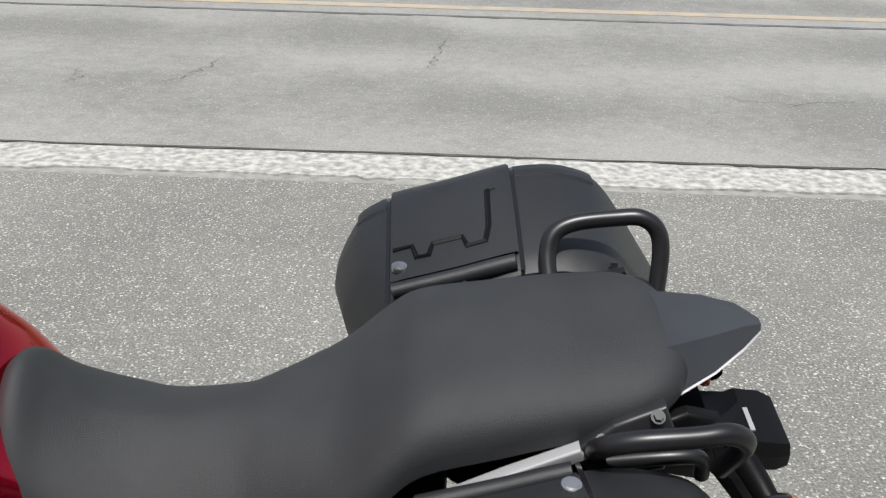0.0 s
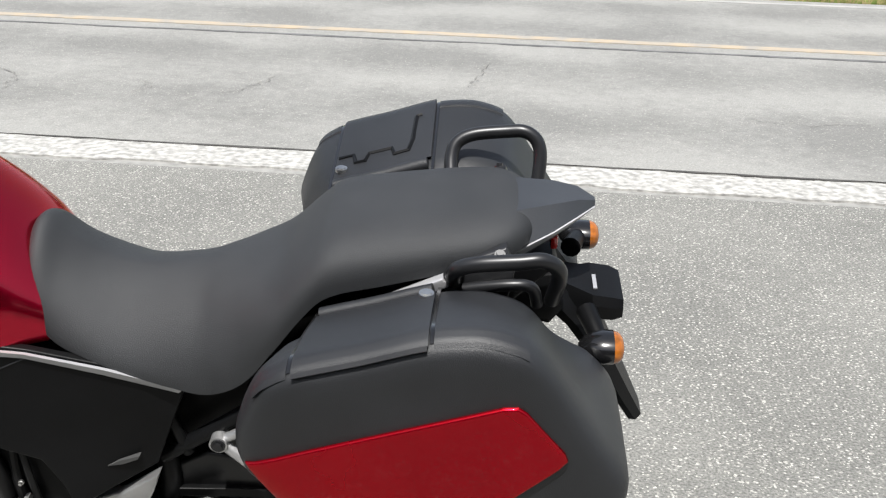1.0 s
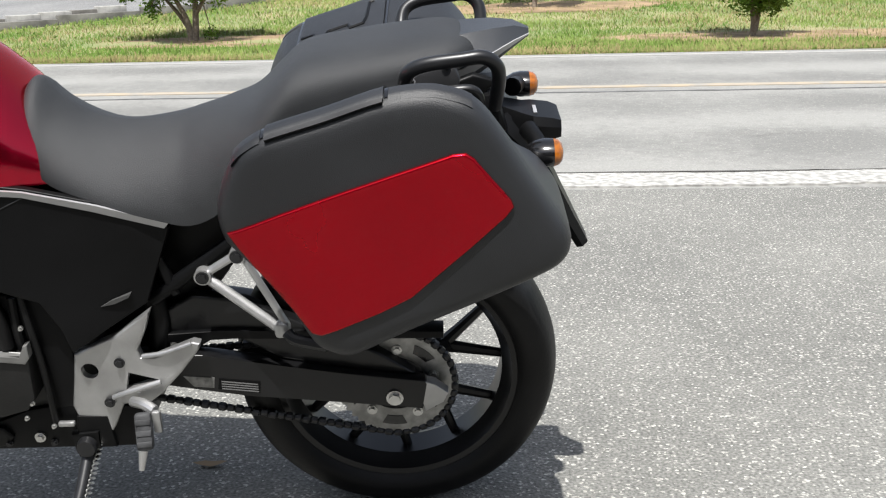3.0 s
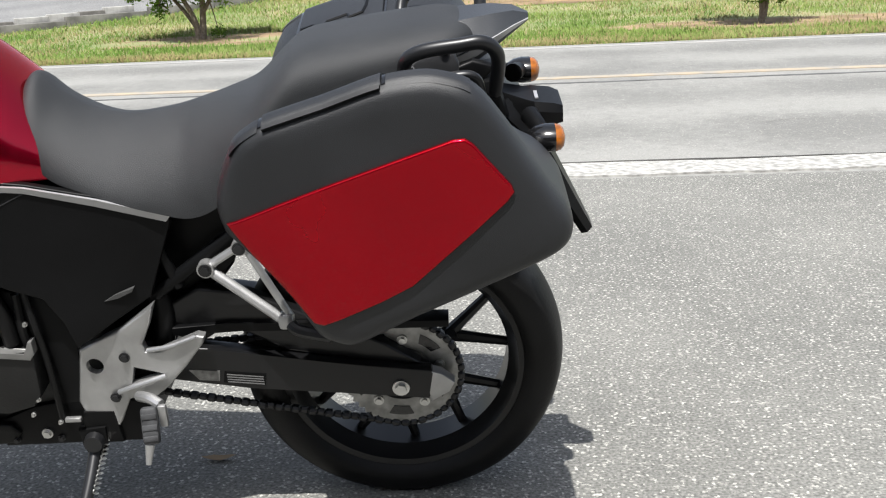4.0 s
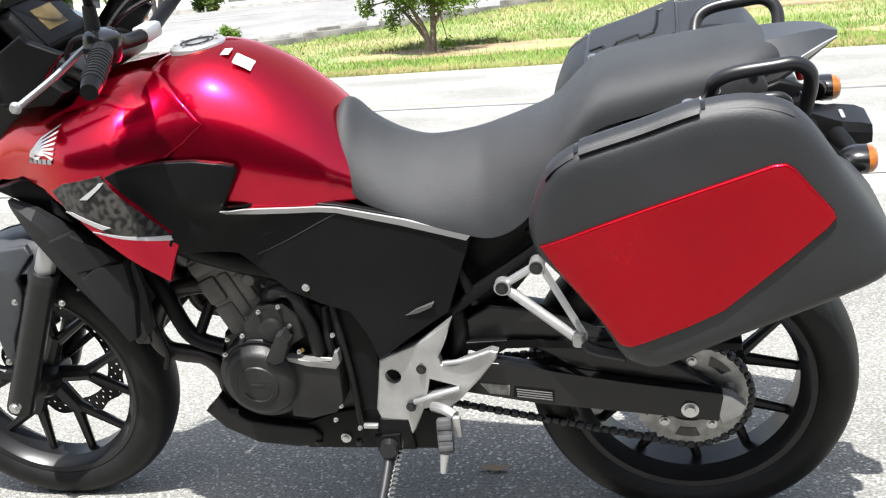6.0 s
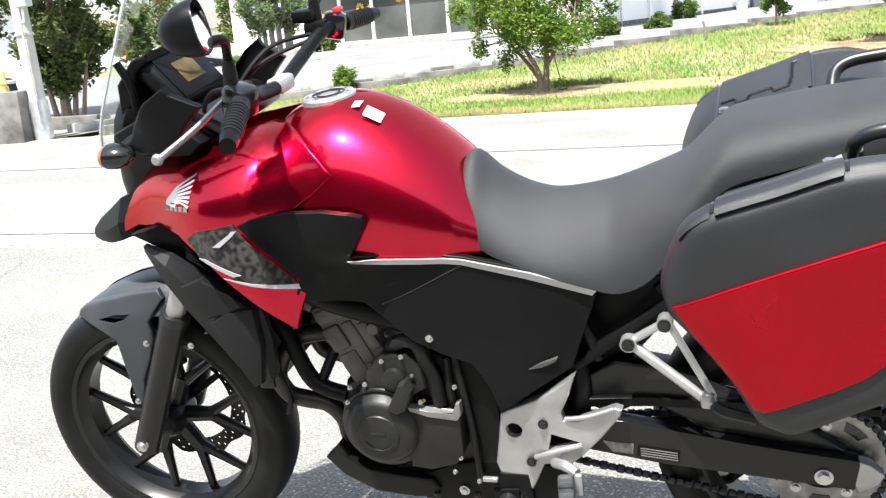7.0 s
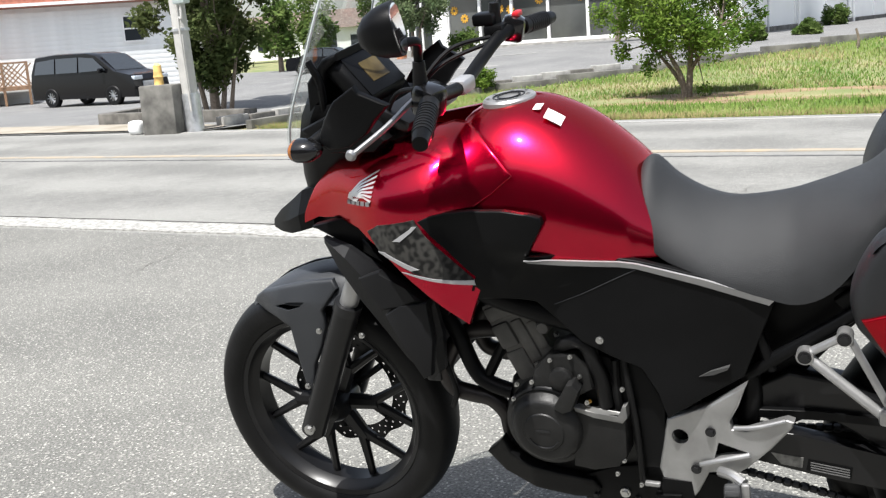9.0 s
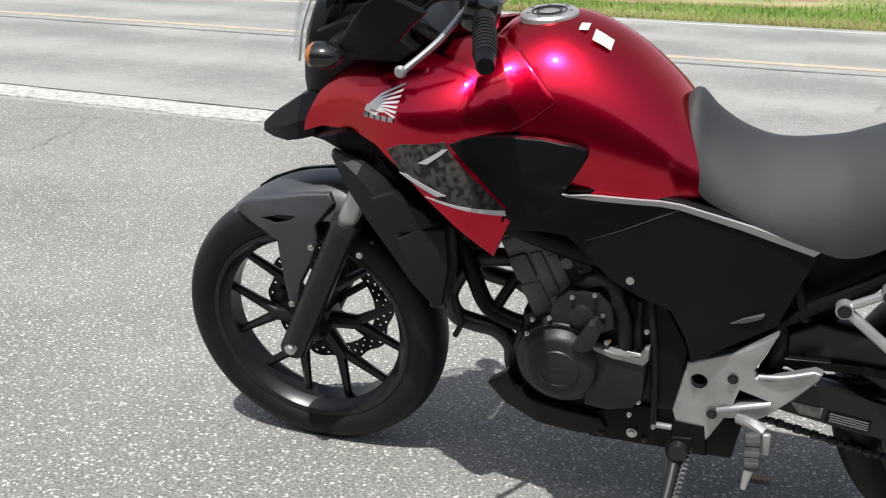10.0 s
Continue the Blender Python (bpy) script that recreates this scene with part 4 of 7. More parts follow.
RED_PANEL = [(0.492, 0.802), (0.570, 0.832), (0.651, 0.861), (0.740, 0.891), (0.822, 0.918), (0.840, 0.919), (0.851, 0.911), (0.876, 0.880), (0.903, 0.847), (0.907, 0.836), (0.897, 0.822), (0.850, 0.778), (0.799, 0.732), (0.756, 0.693), (0.710, 0.669), (0.650, 0.643),
             (0.618, 0.630), (0.602, 0.633), (0.543, 0.719)]


def pannier(side):
    fall = 0.38 if side < 0 else 0.12
    rings = []
    for y, k in PAN_Y:
        rings.append([(q.x, q.y, q.z) for q in smooth_line(pan_ring(y, k, fall), 4, closed=True)])

    def flip(b):
        if side < 0:
            return b
        b = mirrored(b)
        b.transform(Matrix.Translation((-0.028, 0.0, -0.030)))
        return b
    shell = part("pannier", flip(loft(rings)), PAN_PL, bike, "hard black plastic pannier")
    part("colour_panel", flip(panel(RED_PANEL, lambda x, z: pan_face(x, z) - 0.0055, 0.010, 0.014, 0.004)), RED_FLAT, shell, "glossy red cover panel")
    # the lid's rim round the outer face, and the seams across the top
    x0, x1 = 0.558, 0.727
    part("latch_flap", flip(pan_patch(fall, x0, x1, 0.13, 0.77, 0.009, 0.014)), PAN_PL, shell, "black latch flap")
    # outline of the flap's groove; a black tube stands in for its shade
    g = [(x0 + 0.004, 0.26), (x0 + 0.030, 0.26), (x0 + 0.036, 0.20), (x0 + 0.052, 0.20), (x0 + 0.058, 0.25), (x0 + 0.098, 0.25), (x0 + 0.104, 0.20), (x0 + 0.128, 0.20), (x0 + 0.134, 0.27), (x0 + 0.136, 0.46), (x0 + 0.146, 0.47)]
    if side > 0:
        part("latch_groove_shade", flip(tube([pan_skin(x, q, fall) + Vector((0, 0.0, 0.0066)) for x, q in g], 0.0050, 6, 1)), BLACK_PL, shell)
    part("latch_grip", flip(pan_patch(fall, x0 + 0.001, x1 - 0.001, 0.765, 0.815, 0.012, 0.014, 10, 3)), DARK_GREY, shell, "grey edge of the latch flap")
    part("latch_gap", flip(pan_patch(fall, x0 - 0.001, x1 + 0.002, 0.815, 0.88, 0.003, 0.005, 10, 3)), GLOSS_BLACK, shell)
    for xs in (x0 - 0.004, x1 + 0.004):
        part("lid_seam", flip(pan_patch(fall, xs - 0.0026, xs + 0.0026, 0.0, 0.74, 0.004, 0.006, 1, 14)), GLOSS_BLACK, shell)
    part("hinge_bar", flip(tube([pan_skin(x, 0.05, fall) + Vector((0, 0, 0.003)) for x in np.linspace(x0 + 0.004, x1 - 0.004, 6)], 0.011, 12, 2)), PAN_PL, shell)
    part("lid_rim", flip(pan_patch(fall, x1 + 0.007, 0.850, 0.54, 0.80, 0.004, 0.008, 12, 6)), PAN_PL, shell)
    part("lid_rim", flip(pan_patch(fall, 0.508, x0 - 0.007, 0.54, 0.80, 0.004, 0.008, 8, 6)), PAN_PL, shell)
    lx = x1 - 0.012 if side < 0 else x0 + 0.012
    q = pan_skin(lx, 0.17, fall) + Vector((0, 0, 0.006))
    bm = cyl(q, q + Vector((0, 0, 0.006)), 0.0105, n=24)
    cyl(q + Vector((0, 0, 0.005)), q + Vector((0, 0, 0.008)), 0.0075, n=24, bm=bm)
    part("lock", flip(bm), STEEL, shell, "round chromed lock")
    for k in range(6 if side > 0 else 0):
        q = pan_skin(0.60 + 0.011 * k, 0.0, fall) + Vector((0, 0.012, 0.004))
        part("hinge_tooth", flip(box((0.006, 0.016, 0.010), q, 0.002)), PAN_PL, shell)
    part("mount", flip(box((0.20, 0.03, 0.06), (0.70, -0.175, 0.86), 0.008)), BLACK_PL, shell)
    return shell


pan_l = pannier(-1)
pan_r = pannier(1)


# tail: cowl, trim, grab rails, lamp bracket, indicators, mudguard
rings = []
TAIL = ((0.79, 0.980, 0.890, 0.094), (0.843, 0.994, 0.905, 0.084), (0.895, 0.999, 0.938, 0.062), (0.932, 0.999, 0.962, 0.036), (0.958, 0.990, 0.977, 0.009))
for x, zt, zb, w in TAIL:
    rings.append([(x, -w, zb + (zt - zb) * 0.45), (x, -w * 0.62, zt), (x, w * 0.62, zt), (x, w, zb + (zt - zb) * 0.45), (x, w * 0.6, zb), (x, -w * 0.6, zb)])
tail = part("tail_cowl", loft(rings), TAIL_PL, bike, "pointed matt black tail cowl", 22)
rings = []
for x, zt, zb, w in TAIL:
    zm = zb + (zt - zb) * 0.45
    rings.append([(x, -w - 0.003, zm - 0.001), (x, -w * 0.80, zm - (zm - zb) * 0.62), (x, -w * 0.74, zm - (zm - zb) * 0.55), (x, -w + 0.004, zm + 0.001)])
both("tail_trim", loft(rings), SILVER_P, "silver trim along the tail cowl", parent=tail)
part("tail_lamp", box((0.012, 0.06, 0.022), (0.900, 0, 0.925), 0.004), material("red_lens", (0.35, 0.01, 0.01), 0.15, coat=1.0), tail, "red tail lamp lens")
both("seat_trim", panel([(0.600, 0.862), (0.66, 0.895), (0.735, 0.932), (0.745, 0.918), (0.67, 0.878), (0.605, 0.846)], lambda x, z: -0.151, 0.012, 0.04, 0.003), SILVER_P, "silver trim under the pillion seat")
both("rear_side_panel", panel([(0.43, 0.700), (0.52, 0.780), (0.75, 0.905), (0.86, 0.940), (0.90, 0.925), (0.84, 0.870), (0.70, 0.800), (0.55, 0.700), (0.46, 0.660)], lambda x, z: -0.130 + 0.16 * max(0, x - 0.7), 0.01, 0.05, 0.006), BLACK_PL)
RAIL = [(0.752, -0.140, 0.922), (0.750, -0.165, 0.948), (0.758, -0.182, 0.970), (0.785, -0.190, 0.983), (0.840, -0.192, 0.990), (0.872, -0.189, 0.992), (0.893, -0.182, 0.978), (0.899, -0.168, 0.950), (0.893, -0.140, 0.895)]
part("grab_rail", tube(RAIL, 0.0115, 14, 6), DARK_GREY, bike, "dark grey tubular grab rail")
bm = mirrored(tube(RAIL, 0.0115, 14, 6))
bm.transform(Matrix.Translation((-0.016, 0.010, 0.012)))
part("grab_rail", bm, DARK_GREY, bike, "dark grey tubular grab rail")
both("rail_brace", tube([(0.765, -0.150, 0.915), (0.83, -0.158, 0.930), (0.862, -0.155, 0.925), (0.872, -0.145, 0.890)], 0.009, 12, 6), DARK_GREY)
both("rail_bracket", panel([(0.725, 0.925), (0.770, 0.956), (0.824, 0.976), (0.838, 0.945), (0.830, 0.900), (0.765, 0.885), (0.744, 0.902)], lambda x, z: -0.148 + 0.35 * max(0, z - 0.93), 0.012, 0.02, 0.004), DARK_GREY, "dark pressed steel rail bracket")
for q in ((0.815, -0.137, 0.966), (0.758, -0.146, 0.940)):
    both("rail_bolt", bolt(q, 0.0065, 0.008, (0, -0.5, 0.85)), DARK_GREY)
rings = []
for x, zt, zb, w in ((0.880, 0.872, 0.815, 0.030), (0.915, 0.858, 0.812, 0.034), (0.950, 0.848, 0.810, 0.046), (0.965, 0.846, 0.808, 0.056), (0.998, 0.842, 0.806, 0.056), (1.014, 0.836, 0.808, 0.050)):
    rings.append([(x, -w, zb), (x, -w, zb + (zt - zb) * 0.6), (x, -w * 0.85, zt), (x, w * 0.85, zt), (x, w, zb + (zt - zb) * 0.6), (x, w, zb)])
lampb = part("plate_lamp_bracket", loft(rings), BLACK_PL, bike, "black plate lamp bracket with white lettering bar", smooth=25)
part("lettering_bar", box((0.006, 0.040, 0.002), (0.970, -0.010, 0.8465), 0.0, Matrix.Identity(4)), SILVER_P, lampb, "white lettering bar")
part("tail_underside", prism([(0.60, 0.80), (0.76, 0.88), (0.90, 0.895), (0.92, 0.83), (0.90, 0.80), (0.80, 0.83), (0.66, 0.76)], -0.07, 0.07, 0.01), BLACK_PL, bike)
rings = []
for x, z, w, d in ((0.900, 0.838, 0.050, 0.020), (0.945, 0.795, 0.062, 0.016), (0.985, 0.735, 0.066, 0.013), (1.030, 0.645, 0.050, 0.012), (1.062, 0.585, 0.030, 0.010)):
    rings.append([(x, -w, z), (x + d, -w * 0.7, z + d * 0.6), (x + d, w * 0.7, z + d * 0.6), (x, w, z), (x - d, w * 0.7, z - d * 0.6), (x - d, -w * 0.7, z - d * 0.6)])
part("rear_mudguard", loft(rings), BLACK_PL, bike, "tapered black rear mudguard")


def indicator(p, out, back, name="indicator"):
    """A teardrop lamp on a short stalk: out along y, its lens facing along x."""
    bm = bmesh.new()
    p = Vector(p)
    rings = []
    for t, r in ((0.0, 0.004), (0.008, 0.014), (0.022, 0.022), (0.036, 0.025), (0.052, 0.0245)):
        c = p + Vector((back * (t - 0.036), 0, 0))
        rings.append([(c.x, c.y + r * 1.25 * math.cos(a), c.z + r * 0.95 * math.sin(a)) for a in (2 * math.pi * j / 20 for j in range(20))])
    loft(rings, bm)
    ob = part(name, bm, GLOSS_BLACK, bike, "black indicator with amber lens")
    rings = []
    for t, r in ((0.052, 0.024), (0.060, 0.022), (0.066, 0.016), (0.069, 0.005)):
        c = p + Vector((back * (t - 0.036), 0, 0))
        rings.append([(c.x, c.y + r * 1.25 * math.cos(a), c.z + r * 0.95 * math.sin(a)) for a in (2 * math.pi * j / 20 for j in range(20))])
    part("lens", loft(rings), AMBER, ob, "amber lens")
    part("stalk", tube([p, p + Vector((-back * 0.010, -out * 0.035, 0.010)), p + Vector((-back * 0.02, -out * 0.07, 0.016))], 0.013, 12, 4, r_end=0.017), BLACK_PL, ob)
    return ob


indicator((0.975, -0.135, 0.812), -1, 1)
indicator((0.955, 0.130, 0.850), 1, 1)

# frame, subframe and the passenger peg hangers
frame_tubes = [("subframe_tube", [(0.28, -0.125, 0.545), (0.44, -0.135, 0.665), (0.62, -0.13, 0.80)], 0.013),
               ("subframe_tube", [(0.33, -0.12, 0.71), (0.48, -0.125, 0.75), (0.75, -0.12, 0.88)], 0.013),
               ("frame_tube", [(0.12, -0.11, 0.66), (0.25, -0.11, 0.58), (0.285, -0.115, 0.50), (0.26, -0.12, 0.38)], 0.020),
               ("subframe_stay", [(0.30, -0.13, 0.64), (0.325, -0.13, 0.56)], 0.010)]
for nm, pts, r in frame_tubes:
    both(nm, tube(pts, r, 12, 6), BLACK_PL)
hang = [((0.384, -0.150, 0.606), (0.450, -0.160, 0.650), 0.0080), ((0.386, -0.152, 0.604), (0.512, -0.180, 0.512), 0.0095), ((0.458, -0.164, 0.648), (0.526, -0.182, 0.520), 0.0072)]
bm = bmesh.new()
for a, b, r in hang:
    tube([a, b], r, 10, 1, bm, flat=0.75)
cyl((0.384, -0.138, 0.606), (0.384, -0.163, 0.606), 0.0150, n=20, bm=bm)
cyl((0.450, -0.148, 0.650), (0.450, -0.173, 0.650), 0.0140, n=20, bm=bm)
box((0.028, 0.026, 0.030), (0.518, -0.182, 0.512), 0.008, None, bm)
hanger = both("peg_hanger", bm, ALU, "cast aluminium passenger peg hanger")
for q in ((0.384, -0.163, 0.606), (0.450, -0.173, 0.650)):
    part("bolt", bolt(q, 0.0095, 0.006), DARK_GREY, hanger)
both("passenger_peg", tube([(0.530, -0.205, 0.516), (0.545, -0.215, 0.508), (0.60, -0.225, 0.500)], 0.011, 10, 4), DARK_GREY, "folded passenger peg")

# rider's peg plate with its openings
PLATE = [(0.131, 0.452), (0.157, 0.465), (0.208, 0.490), (0.256, 0.526), (0.285, 0.547), (0.269, 0.502), (0.251, 0.465), (0.255, 0.450), (0.279, 0.450), (0.352, 0.481), (0.365, 0.477), (0.361, 0.463), (0.324, 0.416), (0.282, 0.371),
         (0.257, 0.351), (0.242, 0.361), (0.206, 0.344), (0.184, 0.297), (0.173, 0.280), (0.126, 0.278), (0.119, 0.309), (0.110, 0.342), (0.122, 0.401)]
hole1 = [(0.155 + 0.016 * math.cos(a), 0.418 + 0.016 * math.sin(a)) for a in (2 * math.pi * i / 16 for i in range(16))]
hole2 = [(0.228, 0.419), (0.283, 0.403), (0.219, 0.383)]
plate = part("peg_plate", panel(PLATE, lambda x, z: -0.158 - 0.05 * max(0, z - 0.46) - 0.02 * (x - 0.2) - 0.008 * ease((x - 0.20) / 0.02), 0.014, 0.015, 0.005, holes=(hole1, hole2)), ALU, bike, "cast aluminium footrest plate", smooth=30)
part("peg_plate_far", mirrored(panel(PLATE, lambda x, z: -0.172, 0.014, 0.05, 0.004, holes=(hole1, hole2))), ALU, bike)
part("plate_rib", tube([(0.192, -0.166, 0.366), (0.225, -0.170, 0.380), (0.285, -0.170, 0.400)], 0.0052, 10, 4, flat=0.7), ALU, plate)
part("plate_rib", tube([(0.258, -0.166, 0.452), (0.300, -0.172, 0.462), (0.350, -0.170, 0.479)], 0.0048, 10, 4, flat=0.7), ALU, plate)
for q in ((0.215, -0.166, 0.440), (0.183, -0.162, 0.353)):
    part("plate_bolt", bolt(q, 0.008, 0.007), DARK_GREY, plate, "dark cap bolt")
PEG_R = material("worn_peg_rubber", (0.035, 0.036, 0.038), 0.6, var=0.3, scale=40)
peg = part("footpeg", box((0.030, 0.068, 0.020), (0.0, 0.0, 0.0), 0.006, Matrix.Translation((0.262, -0.235, 0.338)) @ pose(0, 0, 0, 68, 0, 8)), PEG_R, bike, "worn grey rubber footpeg")
for k in range(3):
    part("peg_rib", box((0.026, 0.010, 0.003), (0, -0.022 + 0.020 * k, 0.0105), 0.001, Matrix.Translation((0.262, -0.235, 0.338)) @ pose(0, 0, 0, 68, 0, 8)), PEG_R, peg)
bm = tube([(0.232, -0.18, 0.365), (0.258, -0.20, 0.372), (0.280, -0.215, 0.368)], 0.010, 10, 4)
box((0.016, 0.012, 0.045), (0.284, -0.222, 0.350), 0.004, None, bm)
part("peg_bracket", bm, ALU, peg, "bright peg bracket")
part("peg_feeler", cyl((0.260, -0.250, 0.308), (0.254, -0.260, 0.272), 0.009, 0.005, 12), ALU, peg, "bare metal feeler under the peg")

# side stand
c0 = Vector((0.125, -0.130, 0.262))
foot = Vector((0.085, -0.335, 0.091))
stand = part("side_stand", tube([c0, c0.lerp(foot, 0.5) + Vector((0.010, 0, 0)), foot], 0.0135, 12, 5, r_end=0.010), DARK_GREY, bike, "black steel side stand, folded down")
part("stand_fork", prism([(0.100, 0.285), (0.152, 0.290), (0.150, 0.250), (0.138, 0.222), (0.112, 0.220), (0.102, 0.250)], -0.166, -0.140, 0.004), BLACK_PL, stand)
part("stand_switch", cyl((0.128, -0.166, 0.262), (0.128, -0.182, 0.262), 0.019, 0.017, 20), DARK_GREY, stand, "round stand switch")
part("stand_clip", box((0.030, 0.010, 0.009), (0.098, -0.168, 0.312), 0.002), ALU, stand, "bright clip above the stand")
part("stand_foot", box((0.075, 0.045, 0.010), (0, 0, 0), 0.003, Matrix.Translation(foot + Vector((0.0, -0.006, -0.008))) @ pose(0, 0, 0, -LEAN, 0, 10)), DARK_GREY, stand)
coil = []
for i in range(73):
    a = math.tau * i / 6
    coil.append((c0 + Vector((0.024, -0.020, 0.0))).lerp(c0.lerp(foot, 0.42) + Vector((0.026, -0.016, 0)), i / 72) + Vector((0.0055 * math.cos(a), 0.0055 * math.sin(a), 0)))
part("stand_spring", tube(coil, 0.0016, 5, 1), STEEL, stand, "steel return spring")
part("stand_pivot", bolt(c0 + Vector((0.005, -0.016, 0.0)), 0.016, 0.014), DARK_GREY, stand)

# engine
engine = part("engine", prism([(-0.185, 0.50), (-0.08, 0.545), (0.05, 0.53), (0.12, 0.48), (0.13, 0.33), (0.08, 0.28), (-0.10, 0.28), (-0.19, 0.33), (-0.21, 0.42)], -0.14, 0.15, 0.018), ENGINE, bike, "dark cast engine block")
cyl_m = pose(-0.150, 0, 0.590, 0, -24, 0)
cylinder = part("cylinder_block", box((0.096, 0.264, 0.19), (0.0, 0.0, 0.0), 0.006, cyl_m), ENGINE_G, engine, "grey cast cylinder block")
part("cylinder_head", box((0.088, 0.25, 0.05), (0.004, 0, 0.098), 0.010, cyl_m), ENGINE_G, engine, "grey cylinder head cover")
for u0, u1, v0, v1, d in ((-0.049, -0.008, -0.090, -0.014, 0.137), (-0.004, 0.047, -0.092, -0.052, 0.139), (-0.004, 0.020, -0.046, 0.044, 0.1385), (-0.047, -0.010, -0.004, 0.048, 0.140),
                          (0.026, 0.047, -0.030, 0.030, 0.1375), (-0.044, 0.045, 0.058, 0.086, 0.1385), (-0.038, -0.002, 0.098, 0.128, 0.132), (0.006, 0.044, 0.100, 0.132, 0.131)):
    part("cast_plate", box((u1 - u0 + 0.004, 0.02, v1 - v0 + 0.004), ((u0 + u1) / 2, -d + 0.0110, (v0 + v1) / 2), 0.007, cyl_m), ENGINE_G, engine)
part("cam_cover", spin([(-0.160, 0.0), (-0.160, 0.011), (-0.155, 0.014), (-0.13, 0.015)], 20, "y", (-0.095, 0, 0.632)), ENGINE_G, engine, "round grey cover")
for u, v in ((-0.086, 0.648), (-0.070, 0.618), (-0.062, 0.604)):
    part("engine_bolt", bolt((u, -0.150, v), 0.0045, 0.008), DARK_GREY, engine)
cov = (-0.100, 0.0, 0.428)
part("generator_cover", spin([(-0.208, 0.0), (-0.208, 0.036), (-0.207, 0.040), (-0.2045, 0.042), (-0.2045, 0.056), (-0.201, 0.064), (-0.194, 0.070), (-0.182, 0.076), (-0.178, 0.086), (-0.150, 0.089), (-0.13, 0.089)], 56, "y", cov), ENGINE, engine, "round black generator cover")
part("cover_band", tube([(cov[0] + 0.083 * math.cos(a), -0.178, cov[2] + 0.083 * math.sin(a)) for a in np.linspace(1.1, 2.6, 12)], 0.005, 8, 2), DARK_GREY, engine, "grey band along the upper rim of the cover")
part("cover_emboss", tube([(cov[0] + 0.033 * math.cos(a), -0.2085, cov[2] + 0.033 * math.sin(a)) for a in np.linspace(3.6, 5.8, 10)], 0.0014, 6, 2), DARK_GREY, engine)
part("lettering_bar", box((0.030, 0.0015, 0.005), (cov[0], -0.2088, cov[2] + 0.004)), DARK_GREY, engine, "dark embossed lettering bar")
part("cover_arm", prism([(-0.073, 0.486), (-0.042, 0.540), (-0.030, 0.542), (-0.018, 0.528), (-0.036, 0.484), (-0.055, 0.476)], -0.212, -0.160, 0.005), ENGINE, engine)
part("upper_case", prism([(-0.128, 0.505), (-0.118, 0.548), (-0.086, 0.580), (-0.030, 0.590), (-0.006, 0.562), (0.0, 0.515), (-0.04, 0.49)], -0.178, -0.12, 0.010), ENGINE, engine, "black upper case")
part("upper_cap", spin([(-0.190, 0.0), (-0.190, 0.018), (-0.186, 0.024), (-0.17, 0.026)], 28, "y", (-0.060, 0, 0.536)), ENGINE, engine)
part("sprocket_cover", prism([(-0.038, 0.478), (0.052, 0.462), (0.062, 0.475), (0.058, 0.378), (0.04, 0.352), (-0.01, 0.338), (-0.054, 0.343)], -0.186, -0.12, 0.008), ENGINE, engine, "black sprocket cover")
part("bright_edge", prism([(-0.039, 0.484), (0.006, 0.473), (0.049, 0.467), (0.058, 0.492), (0.066, 0.494), (0.066, 0.468), (0.056, 0.455), (0.0, 0.463), (-0.036, 0.473)], -0.191, -0.172, 0.002), material("dull_aluminium", (0.20, 0.20, 0.195), 0.5, metal=0.6, var=0.1), engine, "bare aluminium edge of the cover")
for u, v in ((-0.078, 0.577), (-0.037, 0.587), (-0.022, 0.546), (-0.121, 0.526), (-0.164, 0.485), (-0.153, 0.518), (0.050, 0.368), (0.034, 0.336), (0.059, 0.525), (0.080, 0.317), (-0.013, 0.490)):
    part("engine_bolt", bolt((u, -0.180, v), 0.0037, 0.008), STEEL, engine)
part("brass_bolt", bolt((-0.010, -0.172, 0.488), 0.003, 0.006), material("brass", (0.5, 0.33, 0.10), 0.35, metal=1.0, var=0.1), engine, "small brass bolt")
part("coolant_hose", tube([(-0.070, -0.140, 0.585), (-0.051, -0.160, 0.604), (-0.026, -0.165, 0.613), (-0.007, -0.165, 0.602), (0.003, -0.165, 0.571), (0.014, -0.163, 0.531), (0.018, -0.160, 0.475)], 0.0145, 14, 6), RUBBER, engine, "black rubber coolant hose")
part("drain_hose", tube([(0.060, -0.160, 0.58), (0.067, -0.165, 0.522), (0.075, -0.165, 0.431), (0.078, -0.165, 0.309)], 0.0062, 10, 5), RUBBER, engine)
part("drain_hose", tube([(0.040, -0.150, 0.57), (0.040, -0.155, 0.50), (0.044, -0.150, 0.44)], 0.009, 10, 5), RUBBER, engine)
part("side_inner", prism([(0.0, 0.58), (0.09, 0.56), (0.13, 0.48), (0.12, 0.30), (0.07, 0.29), (0.06, 0.48)], -0.150, -0.10, 0.006), BLACK_PL, engine)
part("lower_frame", prism([(-0.05, 0.243), (0.225, 0.245), (0.240, 0.334), (0.10, 0.345), (0.02, 0.330), (-0.05, 0.30)], -0.150, 0.150, 0.006), BLACK_PL, bike, "black lower frame cradle")
part("cradle_bolt", bolt((0.036, -0.150, 0.272), 0.0085, 0.010), STEEL, bike, "bright bolt")
for u in (-0.025, 0.060):
    part("cradle_bolt", bolt((u, -0.150, 0.259), 0.0055, 0.008), DARK_GREY, bike)
part("stand_bracket", prism([(0.105, 0.250), (0.180, 0.250), (0.172, 0.320), (0.115, 0.322)], -0.160, -0.135, 0.004), BLACK_PL, bike)
